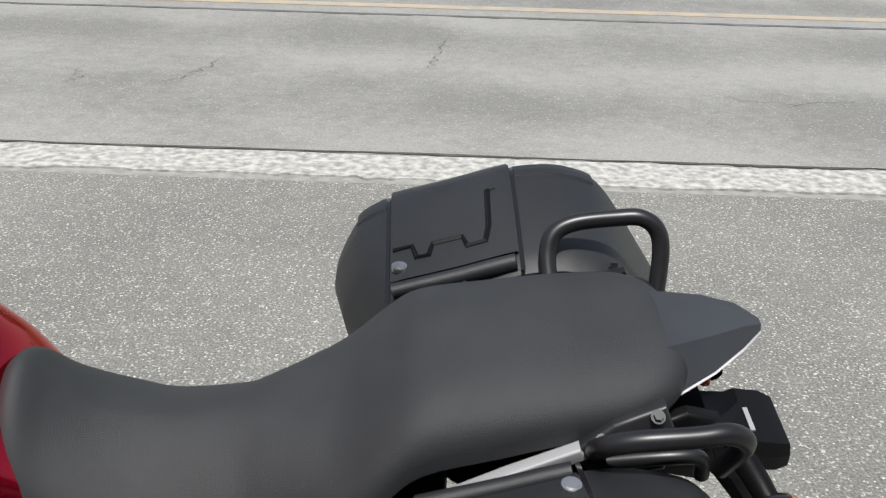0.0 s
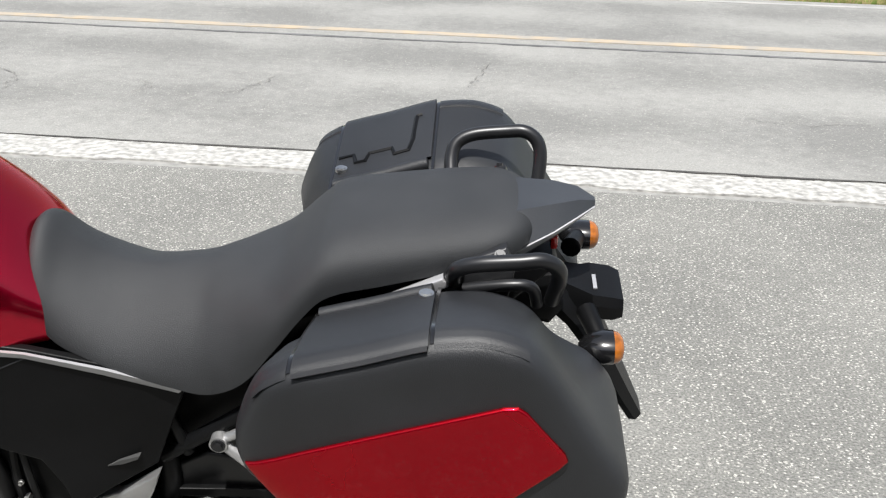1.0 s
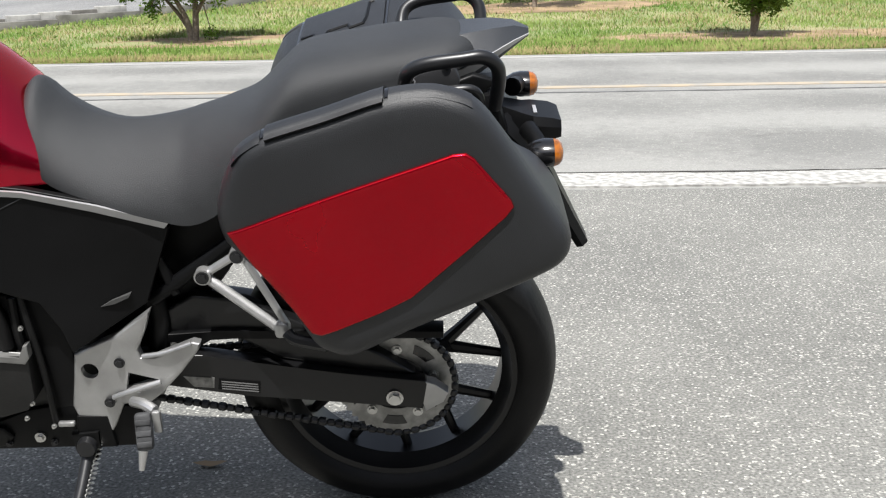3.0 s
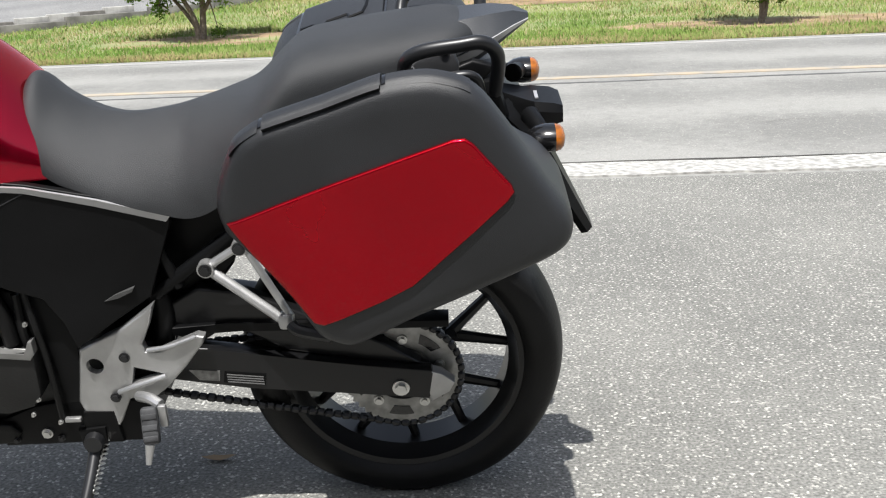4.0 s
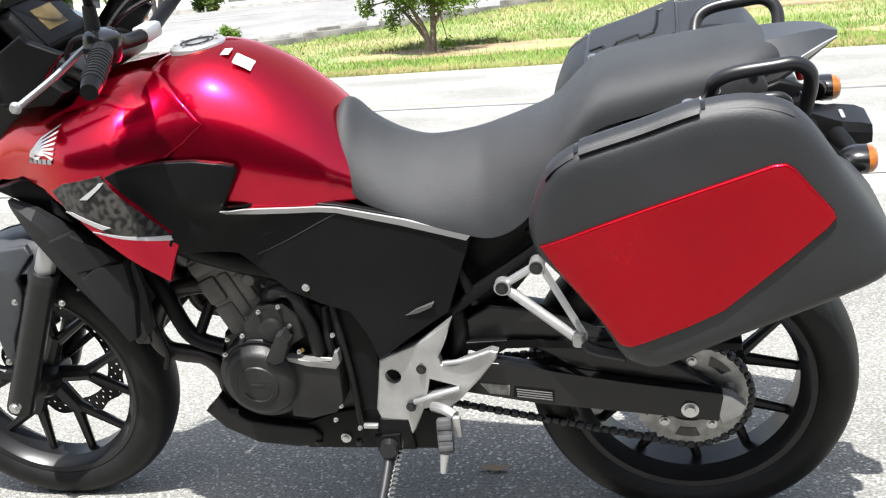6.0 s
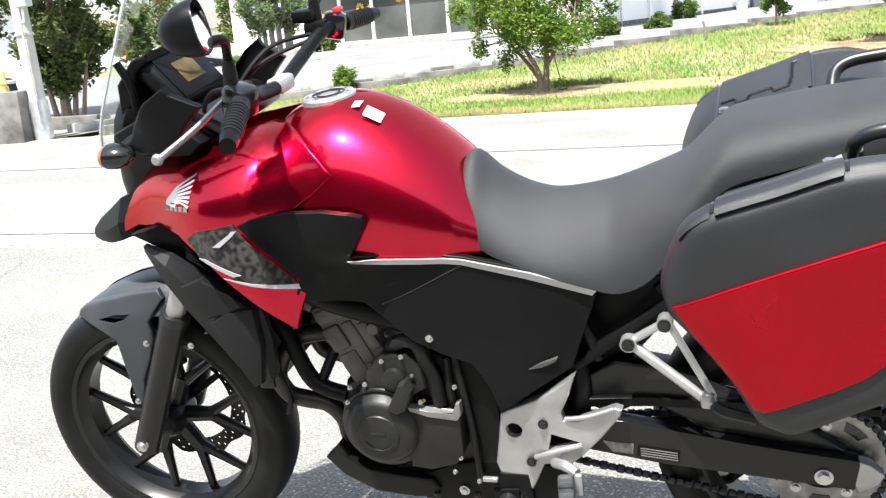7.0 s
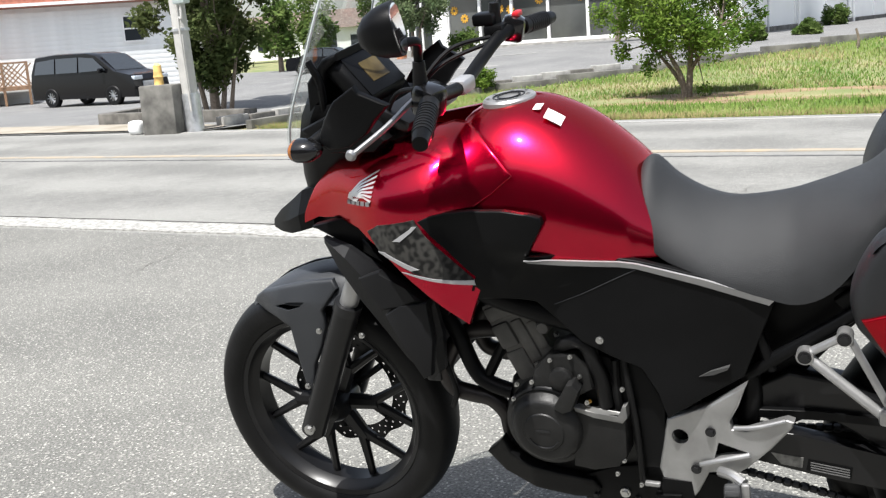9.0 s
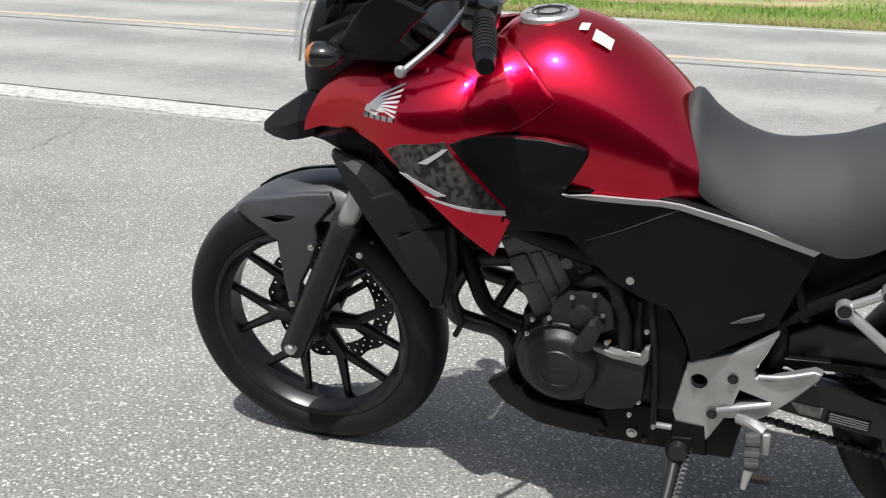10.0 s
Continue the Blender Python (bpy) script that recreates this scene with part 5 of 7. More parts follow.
BELLY = [(-0.258, 0.326), (-0.232, 0.352), (-0.209, 0.379), (-0.197, 0.342), (-0.160, 0.321), (-0.096, 0.308), (-0.026, 0.299), (-0.012, 0.276), (-0.030, 0.250), (-0.071, 0.245), (-0.155, 0.256), (-0.224, 0.283)]
both("belly_pan", panel(BELLY, lambda x, z: -0.158 - 0.25 * (z - 0.28) + 0.25 * max(0, -0.15 - x), 0.02, 0.016, 0.005), BLACK_PL, "black plastic belly pan")
part("belly_floor", prism([(-0.235, 0.325), (-0.13, 0.262), (0.0, 0.256), (0.0, 0.28), (-0.12, 0.30), (-0.20, 0.355)], -0.130, 0.130, 0.008), BLACK_PL, bike)
for y0, dy in ((-0.075, -0.035), (0.045, 0.035)):
    part("exhaust_header", tube([(-0.215, y0, 0.585), (-0.295, y0 + dy * 0.4, 0.575), (-0.340, y0 + dy, 0.510), (-0.329, y0 + dy, 0.460), (-0.290, y0 + dy, 0.446), (-0.245, y0 + dy, 0.438), (-0.215, y0 + dy, 0.405), (-0.205, y0 + dy * 0.5, 0.330), (-0.10, y0, 0.285)], 0.0185, 14, 6), EXHAUST, bike, "dark heat-tinted exhaust header")
for s in (-1, 1):
    part("frame_downtube", tube([(-0.37, s * 0.10, 0.70), (-0.305, s * 0.112, 0.600), (-0.268, s * 0.12, 0.508), (-0.235, s * 0.125, 0.482), (-0.185, s * 0.13, 0.470)], 0.017, 12, 6), BLACK_PL, bike)
    part("engine_mount", tube([(-0.245, s * 0.118, 0.490), (-0.205, s * 0.118, 0.560), (-0.175, s * 0.118, 0.61)], 0.011, 10, 4), BLACK_PL, bike)
part("frame_spar", tube([(-0.38, -0.10, 0.78), (-0.20, -0.145, 0.70), (0.0, -0.135, 0.63), (0.14, -0.12, 0.55), (0.17, -0.12, 0.42)], 0.026, 12, 6), BLACK_PL, bike)
part("frame_spar", tube([(-0.38, 0.10, 0.78), (-0.20, 0.145, 0.70), (0.0, 0.145, 0.63), (0.14, 0.14, 0.55), (0.17, 0.14, 0.42)], 0.026, 12, 6), BLACK_PL, bike)
part("airbox", box((0.34, 0.24, 0.17), (-0.02, 0, 0.73), 0.03), BLACK_PL, bike)
part("rear_inner", prism([(0.12, 0.40), (0.30, 0.43), (0.36, 0.52), (0.45, 0.64), (0.60, 0.78), (0.60, 0.84), (0.30, 0.72), (0.15, 0.60)], -0.085, 0.085, 0.01), BLACK_PL, bike, "black inner mudguard and battery case")
part("shock_absorber", tube([(0.22, 0.0, 0.62), (0.30, 0.0, 0.42)], 0.035, 14, 1), DARK_GREY, bike)
part("cover_vent_edge", prism([(0.201, 0.556), (0.222, 0.568), (0.256, 0.580), (0.252, 0.573), (0.226, 0.561)], -0.168, -0.150, 0.0), material("grey_edge", (0.05, 0.05, 0.05), 0.5, var=0.1), bike)
both("cover_bolt", bolt((0.025, -0.181, 0.626), 0.006, 0.007), STEEL)

# radiator covers, with the radiator between them
RAD_PL = material("dark_cover_plastic", (0.0075, 0.0077, 0.0085), 0.5, var=0.15, scale=6, bump=0.2, bump_scale=600, spec=0.2)
# upper edge, crease and lower edge of a cover
RAD = [((-0.540, -0.166, 0.816), (-0.532, -0.176, 0.814), (-0.546, -0.158, 0.800)), ((-0.471, -0.188, 0.803), (-0.477, -0.203, 0.787), (-0.519, -0.165, 0.744)), ((-0.408, -0.190, 0.758), (-0.434, -0.205, 0.737), (-0.481, -0.165, 0.677)),
       ((-0.355, -0.190, 0.721), (-0.391, -0.205, 0.678), (-0.439, -0.160, 0.609)), ((-0.301, -0.188, 0.693), (-0.337, -0.203, 0.644), (-0.403, -0.155, 0.546)), ((-0.299, -0.178, 0.617), (-0.317, -0.193, 0.598), (-0.370, -0.150, 0.506)),
       ((-0.316, -0.160, 0.528), (-0.328, -0.165, 0.520), (-0.353, -0.150, 0.492))]
rings = []
for t_, c_, b_ in RAD:
    rings.append([t_, c_, b_] + [(x, y + 0.014, z) for x, y, z in (b_, c_, t_)])
both("inner_cowl", prism([(-0.575, 0.832), (-0.500, 0.850), (-0.400, 0.812), (-0.300, 0.738), (-0.268, 0.700), (-0.300, 0.640), (-0.400, 0.720), (-0.500, 0.800)], -0.150, -0.120, 0.004), BLACK_PL, "black inner cowl")
radc = both("radiator_cover", loft(rings), RAD_PL, "matt black radiator side cover", 14)
# two overlapping steps, each with a sloping upper edge
for poly, d in (([(-0.452, 0.746), (-0.400, 0.764), (-0.352, 0.724), (-0.312, 0.702), (-0.367, 0.690), (-0.410, 0.675), (-0.432, 0.705)], 0.212), ([(-0.403, 0.670), (-0.367, 0.692), (-0.306, 0.702), (-0.304, 0.620), (-0.320, 0.540), (-0.340, 0.530), (-0.372, 0.600)], 0.216)):
    part("cover_step", prism(poly, -d, -0.190, 0.007), RAD_PL, radc)
part("radiator", box((0.035, 0.27, 0.24), (-0.36, 0, 0.60), 0.006, None), DARK_GREY, bike, "dark finned radiator")
part("radiator_hose", tube([(-0.33, -0.13, 0.535), (-0.315, -0.14, 0.50), (-0.31, -0.14, 0.46), (-0.325, -0.135, 0.425)], 0.006, 8, 5), RUBBER, bike)

# fork, front brake and front fender
STEER = Vector((-0.50, 0, 0.74)), Vector((-0.345, 0, 1.06))
rake = (STEER[1] - STEER[0]).normalized()
for s in (-1, 1):
    y = 0.102 * s
    a, b = Vector((FX - 0.005, y, FZ - 0.005)), Vector((FX - 0.005, y, FZ - 0.005)) + rake * 0.340
    leg = part("fork_leg", tube([a - rake * 0.02, a, b], 0.029, 20, 1), RIM_B, bike, "black lower fork leg with bright stanchion")
    part("stanchion", cyl(b, b + rake * 0.15, 0.0205, n=20), ALU, leg, "bright grey fork tube")
    part("fork_seal", cyl(b - rake * 0.012, b + rake * 0.010, 0.031, n=20), DARK_GREY, leg)
    part("axle_clamp", bolt(a + Vector((0, s * 0.028, 0)), 0.010, 0.008, (0, s, 0)), STEEL, leg, "bright axle pinch bolt")
part("front_axle", cyl((FX, -0.13, FZ), (FX, 0.13, FZ), 0.011), STEEL, bike)
part("brake_caliper", prism([(-0.855, 0.322), (-0.820, 0.360), (-0.788, 0.322), (-0.770, 0.285), (-0.810, 0.260), (-0.845, 0.280)], 0.058, 0.115, 0.008), RIM_B, bike, "black brake caliper")
part("lower_clamp", box((0.07, 0.26, 0.035), (0, 0, 0), 0.01, Matrix.Translation(STEER[0]) @ pose(0, 0, 0, 0, 26, 0)), RIM_B, bike)
part("top_clamp", box((0.07, 0.25, 0.028), (0, 0, 0), 0.01, Matrix.Translation(STEER[1] + Vector((-0.015, 0, -0.02))) @ pose(0, 0, 0, 0, 26, 0)), RIM_B, bike)
rings = []
for t in np.linspace(0, 1, 18):
    ang = radians(121 - 58 * t)
    r = float(np.interp(t, [0, 0.25, 0.5, 0.75, 1.0], [0.313, 0.327, 0.346, 0.368, 0.392]))
    w = 0.030 + 0.060 * ease(0.15 + t * 1.6)
    drop = 0.014 + 0.052 * ease(t * 1.4)
    px_, pz_ = FX + r * math.cos(ang), FZ + r * math.sin(ang)
    n_ = Vector((math.cos(ang), 0, math.sin(ang)))
    ring = []
    for th in (0.0, 0.005):
        side_ = [Vector((px_, (w - th) * f, pz_)) - n_ * (th + drop * abs(f) ** 3.2) for f in np.linspace(-1, 1, 15)]
        ring += side_ if th == 0.0 else side_[::-1]
    rings.append([tuple(q) for q in ring])
fender = part("front_fender", loft(rings), TAIL_PL, bike, "short matt black front fender")
FEND = [(-0.836, 0.606), (-0.826, 0.622), (-0.798, 0.640), (-0.735, 0.660), (-0.660, 0.674), (-0.600, 0.680), (-0.590, 0.660), (-0.630, 0.610), (-0.628, 0.572), (-0.650, 0.520), (-0.678, 0.471), (-0.692, 0.413), (-0.713, 0.403), (-0.720, 0.479), (-0.725, 0.566), (-0.760, 0.582), (-0.800, 0.590)]
slot = [(-0.758, 0.614), (-0.712, 0.628), (-0.672, 0.630), (-0.690, 0.616), (-0.720, 0.607)]
both("fender_side", panel(FEND, lambda x, z: -0.050 - 0.045 * ease((x + 0.86) / 0.14) + 0.35 * max(0, z - 0.630), 0.006, 0.02, 0.006, holes=(slot,)), TAIL_PL, "black fender stay with slot", parent=fender)
for q in ((-0.638, -0.108, 0.569), (-0.700, -0.106, 0.425), (-0.53, -0.11, 0.566)):
    part("fender_bolt", bolt(q, 0.0055, 0.007), STEEL, fender)

# beak, head lamp cowl, instruments and wind screen
rings = []
for x, zt, zb, w in ((-0.768, 0.792, 0.774, 0.008), (-0.735, 0.820, 0.774, 0.032), (-0.690, 0.848, 0.780, 0.060), (-0.656, 0.872, 0.790, 0.072), (-0.620, 0.882, 0.80, 0.070)):
    rings.append([(x, -w, zb), (x, -w, zb + (zt - zb) * 0.45), (x, -w * 0.55, zt), (x, w * 0.55, zt), (x, w, zb + (zt - zb) * 0.45), (x, w, zb)])
part("beak", loft(rings), BLACK_PL, bike, "matt black beak under the head lamp", 22)
both("lower_cowl", panel([(-0.665, 0.785), (-0.60, 0.835), (-0.520, 0.838), (-0.440, 0.800), (-0.400, 0.772), (-0.440, 0.776), (-0.540, 0.786)], lambda x, z: skin(x, z) + 0.03, 0.01, 0.02, 0.004), BLACK_PL)
rings = []
for z, x0, x1, w in ((0.87, -0.655, -0.56, 0.045), (0.90, -0.655, -0.50, 0.055), (0.95, -0.648, -0.44, 0.070), (1.00, -0.632, -0.42, 0.100), (1.05, -0.608, -0.43, 0.118), (1.075, -0.595, -0.44, 0.112)):
    rings.append([(x0 + 0.000, -w * 0.35, z), (x0 + 0.025, -w * 0.8, z), (x0 + 0.06, -w, z), (x1, -w * 0.9, z), (x1, w * 0.9, z), (x0 + 0.06, w, z), (x0 + 0.025, w * 0.8, z), (x0, w * 0.35, z)])
cowl = part("head_lamp_cowl", loft(rings), BLACK_PL, bike, "black head lamp cowl")
DEFL = [(-0.488, 1.020), (-0.486, 1.040), (-0.465, 1.070), (-0.432, 1.107), (-0.391, 1.131), (-0.384, 1.118), (-0.331, 1.089), (-0.360, 1.062), (-0.381, 1.038), (-0.418, 1.016), (-0.465, 1.010)]
both("wind_deflector", panel(DEFL, lambda x, z: -0.205 + 0.6 * max(0.0, -0.44 - x) + 0.2 * (x + 0.40), 0.010, 0.02, 0.005), BLACK_PL, "matt black inner wind deflector")
both("cowl_inner", prism([(-0.56, 1.035), (-0.50, 1.06), (-0.42, 1.05), (-0.37, 1.01), (-0.40, 0.985), (-0.50, 0.985)], -0.150, -0.09, 0.012), BLACK_PL)
dash_m = Matrix.Translation((-0.462, -0.015, 1.108)) @ pose(0, 0, 0, 0, 52, 0)
dash = part("instrument_panel", box((0.116, 0.180, 0.045), (0, 0, 0), 0.020, dash_m, None, 3), BLACK_PL, bike, "black instrument panel with amber-tinted display")
part("display", box((0.048, 0.070, 0.004), (0, 0.0, 0.0235), 0.001, dash_m), LCD, dash, "amber-tinted display")
part("display_rim", box((0.094, 0.150, 0.003), (0, 0.0, 0.0225), 0.001, dash_m), BLACK_PL, dash)
part("instrument_hood", panel([(-0.555, 1.055), (-0.548, 1.120), (-0.505, 1.165), (-0.470, 1.175), (-0.470, 1.160), (-0.500, 1.140), (-0.520, 1.08)], lambda x, z: -0.110, 0.20, 0.03, 0.008), BLACK_PL, dash)
rings = []
for z, x, w, b in ((0.965, -0.668, 0.105, 0.050), (1.00, -0.660, 0.125, 0.058), (1.035, -0.650, 0.135, 0.060), (1.08, -0.632, 0.140, 0.062), (1.14, -0.600, 0.138, 0.060), (1.20, -0.568, 0.132, 0.056), (1.26, -0.536, 0.122, 0.050), (1.31, -0.508, 0.108, 0.044), (1.345, -0.486, 0.085, 0.036), (1.365, -0.470, 0.055, 0.024), (1.372, -0.462, 0.025, 0.010)):
    ring = [(x + b * abs(f) ** 2.2, w * f, z) for f in np.linspace(-1, 1, 17)]
    ring += [(q[0] + 0.0035, q[1] * 0.985, q[2]) for q in reversed(ring)]
    rings.append(ring)
screen = part("windscreen", loft(rings), CLEAR, bike, "tall clear acrylic windscreen", smooth=60)
# opaque pale tube round the rim; the edge's highlight is in its colour
rim_line = [r[0] for r in rings] + [r[16] for r in reversed(rings)]
part("screen_edge", tube(rim_line, 0.0026, 8, 2), material("acrylic_edge_highlight", (0.55, 0.60, 0.60), 0.2, spec=0.8), screen, "pale rim of the acrylic, its edge highlight put into the colour")
both("screen_stay", tube([(-0.520, -0.105, 1.06), (-0.515, -0.112, 1.12), (-0.530, -0.116, 1.165)], 0.008, 8, 4), BLACK_PL)
indicator((-0.515, -0.205, 1.012), -1, -1)
indicator((-0.515, 0.205, 1.012), 1, -1)

# handlebar, controls and mirrors
BAR = [(-0.165, -0.395, 1.088), (-0.205, -0.28, 1.112), (-0.222, -0.20, 1.112), (-0.255, -0.11, 1.085), (-0.262, 0.0, 1.075), (-0.268, 0.11, 1.094), (-0.250, 0.20, 1.130), (-0.235, 0.28, 1.132), (-0.217, 0.395, 1.123)]
bar = part("handlebar", tube(BAR, 0.0135, 14, 6), BLACK_PL, bike, "tapered black handlebar")
for s in (-1, 1):
    o = Vector((-0.030, 0, 0.020)) if s > 0 else Vector()  # the bar is turned a little
    a, b = Vector((-0.166, s * 0.392, 1.089)) + o * 1.7, Vector((-0.201, s * 0.278, 1.111)) + o
    grip = part("grip", tube([a, a.lerp(b, 0.5), b], 0.0175, 18, 3), RUBBER, bar, "black rubber grip")
    d = (b - a).normalized()
    for k in range(9):
        q = a.lerp(b, 0.1 + 0.085 * k)
        part("grip_rib", cyl(q - d * 0.0025, q + d * 0.0025, 0.0188, n=18), RUBBER, grip)
    part("bar_end", cyl(a - d * 0.030, a, 0.0135, 0.0165, 20), BLACK_PL, bar, "black bar end weight")
    part("switch_box", box((0.050, 0.050, 0.055), (0, 0, 0), 0.012, Matrix.Translation(Vector((-0.212, s * 0.255, 1.112)) + o) @ pose(0, 0, 0, 0, 15, s * 17)), GLOSS_BLACK, bar, "black switch housing")
    part("lever_perch", box((0.045, 0.045, 0.030), Vector((-0.235, s * 0.215, 1.118)) + o, 0.008), BLACK_PL, bar)
    part("lever", tube([Vector(q) + o for q in ((-0.245, s * 0.215, 1.115), (-0.245, s * 0.27, 1.110), (-0.255, s * 0.34, 1.092), (-0.282, s * 0.400, 1.070), (-0.292, s * 0.415, 1.064))], 0.0075, 12, 5, flat=0.7), ALU, bar, "bright aluminium lever")
    tip = part("lever_ball", spin([(-0.010, 0.0), (-0.007, 0.007), (0.0, 0.010), (0.007, 0.007), (0.010, 0.0)], 16, "y", Vector((-0.291, s * 0.413, 1.065)) + o), ALU, bar)
    ms = Vector((-0.240, s * 0.225, 1.130)) + o
    hd = Vector((-0.240, s * 0.328, 1.248)) + (Vector((-0.022, 0, 0.021)) if s > 0 else Vector())
    arm_ = part("mirror", tube([ms, ms + Vector((0.004, 0, 0.025)), ms.lerp(hd, 0.55) + Vector((0.0, 0, 0.004)), hd] if s > 0 else [ms, ms + Vector((0.005, 0, 0.055)), ms + Vector((0.02, s * 0.03, 0.085)), Vector((-0.235, s * 0.300, 1.222)), hd], 0.0085, 12, 6), BLACK_PL, bike, "black rear-view mirror on a bent stalk")
    part("stalk_boot", cyl(ms + Vector((0, 0, -0.012)), ms + Vector((0.004, 0, 0.045)), 0.015, 0.011, 14), RUBBER, arm_)
    mm = Matrix.Translation(hd) @ pose(0, 0, 0, 0, 0, 18 if s < 0 else -14) @ pose(0, 0, 0, 0, -8, 0)
    rings = []
    for x, r in ((-0.044, 0.02), (-0.039, 0.36), (-0.025, 0.70), (-0.004, 0.92), (0.016, 1.0), (0.026, 1.0)):
        rings.append([mm @ Vector((x, r * 0.052 * math.copysign(abs(math.cos(a)) ** 0.8, math.cos(a)), r * 0.045 * math.copysign(abs(math.sin(a)) ** 0.8, math.sin(a)))) for a in (2 * math.pi * j / 28 for j in range(28))])
    part("mirror_shell", loft([[tuple(q) for q in r] for r in rings]), BLACK_PL, arm_)
    part("mirror_glass", loft([[tuple(mm @ Vector((x, 0.048 * math.copysign(abs(math.cos(a)) ** 0.8, math.cos(a)), 0.041 * math.copysign(abs(math.sin(a)) ** 0.8, math.sin(a))))) for a in (2 * math.pi * j / 28 for j in range(28))] for x in (0.0262, 0.0275)]), MIRROR, arm_, "mirror glass")
part("kill_switch", box((0.016, 0.030, 0.012), (-0.232, 0.262, 1.162), 0.004), material("red_switch", (0.6, 0.02, 0.03), 0.4, var=0.05), bar, "red stop switch")
part("brake_reservoir", box((0.048, 0.042, 0.026), (-0.286, 0.215, 1.164), 0.006), BLACK_PL, bar, "black brake fluid reservoir")
part("bar_clamp", box((0.036, 0.060, 0.030), (-0.262, 0.0, 1.076), 0.008), SILVER_P, bar, "bright handlebar clamp")
for pts in ([(-0.27, 0.19, 1.13), (-0.34, 0.12, 1.12), (-0.40, 0.05, 1.04), (-0.42, 0.03, 0.95)], [(-0.27, 0.18, 1.12), (-0.36, 0.10, 1.09), (-0.43, 0.04, 1.00)], [(-0.25, -0.20, 1.12), (-0.33, -0.15, 1.10), (-0.40, -0.08, 1.02), (-0.40, -0.06, 0.92)]):
    part("cable", tube(pts, 0.0045, 8, 6), RUBBER, bar)
part("tank_front_trim", box((0.12, 0.20, 0.05), (-0.345, 0, 0.955), 0.02), BLACK_PL, bike, "black trim ahead of the tank")

# decals on the shrouds
DECAL = material("grey_camouflage_decal", (0.008, 0.008, 0.008), 0.35, color2=(0.040, 0.039, 0.036), scale=95, spec=0.2, detail=0.0)
EMBLEM = material("emblem_silver", (0.62, 0.60, 0.60), 0.3, metal=0.6)


def decal(poly, lift, mat, name, label="", step=0.02):
    bm = shroud_panel(poly, 0.003, step, 0.0, lift)
    both(name, bm, mat, label)


decal([(-0.409, 0.849), (-0.378, 0.866), (-0.290, 0.884), (-0.186, 0.760), (-0.300, 0.782), (-0.375, 0.812)], 0.0022, DECAL, "decal", "grey mottled decal")
decal([(-0.339, 0.842), (-0.295, 0.871), (-0.284, 0.872), (-0.321, 0.843)], 0.0042, SILVER_P, "stripe", "silver stripe")
decal([(-0.381, 0.815), (-0.365, 0.816), (-0.286, 0.791), (-0.304, 0.787)], 0.0042, SILVER_P, "stripe", "silver stripe")
decal([(-0.327, 0.782), (-0.310, 0.781), (-0.188, 0.762), (-0.186, 0.753)], 0.0042, SILVER_P, "stripe", "silver stripe")
# a wing of seven feathers over a lettering bar
for k in range(7):
    f = k / 6
    x0, z0, x1, z1 = -0.466 + 0.034 * f, 0.904 + 0.004 * f, -0.378 - 0.012 * f, 0.962 - 0.052 * f
    decal([(x0, z0 + 0.0026), ((x0 + x1) / 2 - 0.006, (z0 + z1) / 2 + 0.0046), (x1, z1), (x1 - 0.002, z1 - 0.0035), ((x0 + x1) / 2 - 0.003, (z0 + z1) / 2 + 0.0026), (x0 + 0.002, z0)], 0.0022, EMBLEM, "wing_emblem", "silver wing emblem")
decal([(-0.468, 0.900), (-0.462, 0.912), (-0.456, 0.912), (-0.448, 0.904), (-0.430, 0.906), (-0.436, 0.900)], 0.0022, EMBLEM, "wing_emblem", "silver wing emblem")
for k in range(5):
    x0 = -0.470 + 0.0158 * k
    z0 = 0.889 + 0.0022 * k
    decal([(x0, z0 + 0.0075), (x0 + 0.0120, z0 + 0.0090), (x0 + 0.0120, z0 + 0.0015), (x0, z0)], 0.0022, LABEL_D, "lettering_bar", "grey lettering bar")


# ---- the grass lot ----
def on_grass(x, y):
    """Whether a spot lies on the grass lot: past the road and to the right of the kerb."""
    d = RN.x * x + RN.y * y
    if d < 10.2 or y > 37:
        return False
    for (x0, y0), (x1, y1) in zip(KERB_LINE, KERB_LINE[1:]):
        if y0 <= y <= y1:
            return x > x0 + (x1 - x0) * (y - y0) / (y1 - y0) + 0.15
    return y < 11.2 and x > -9.0


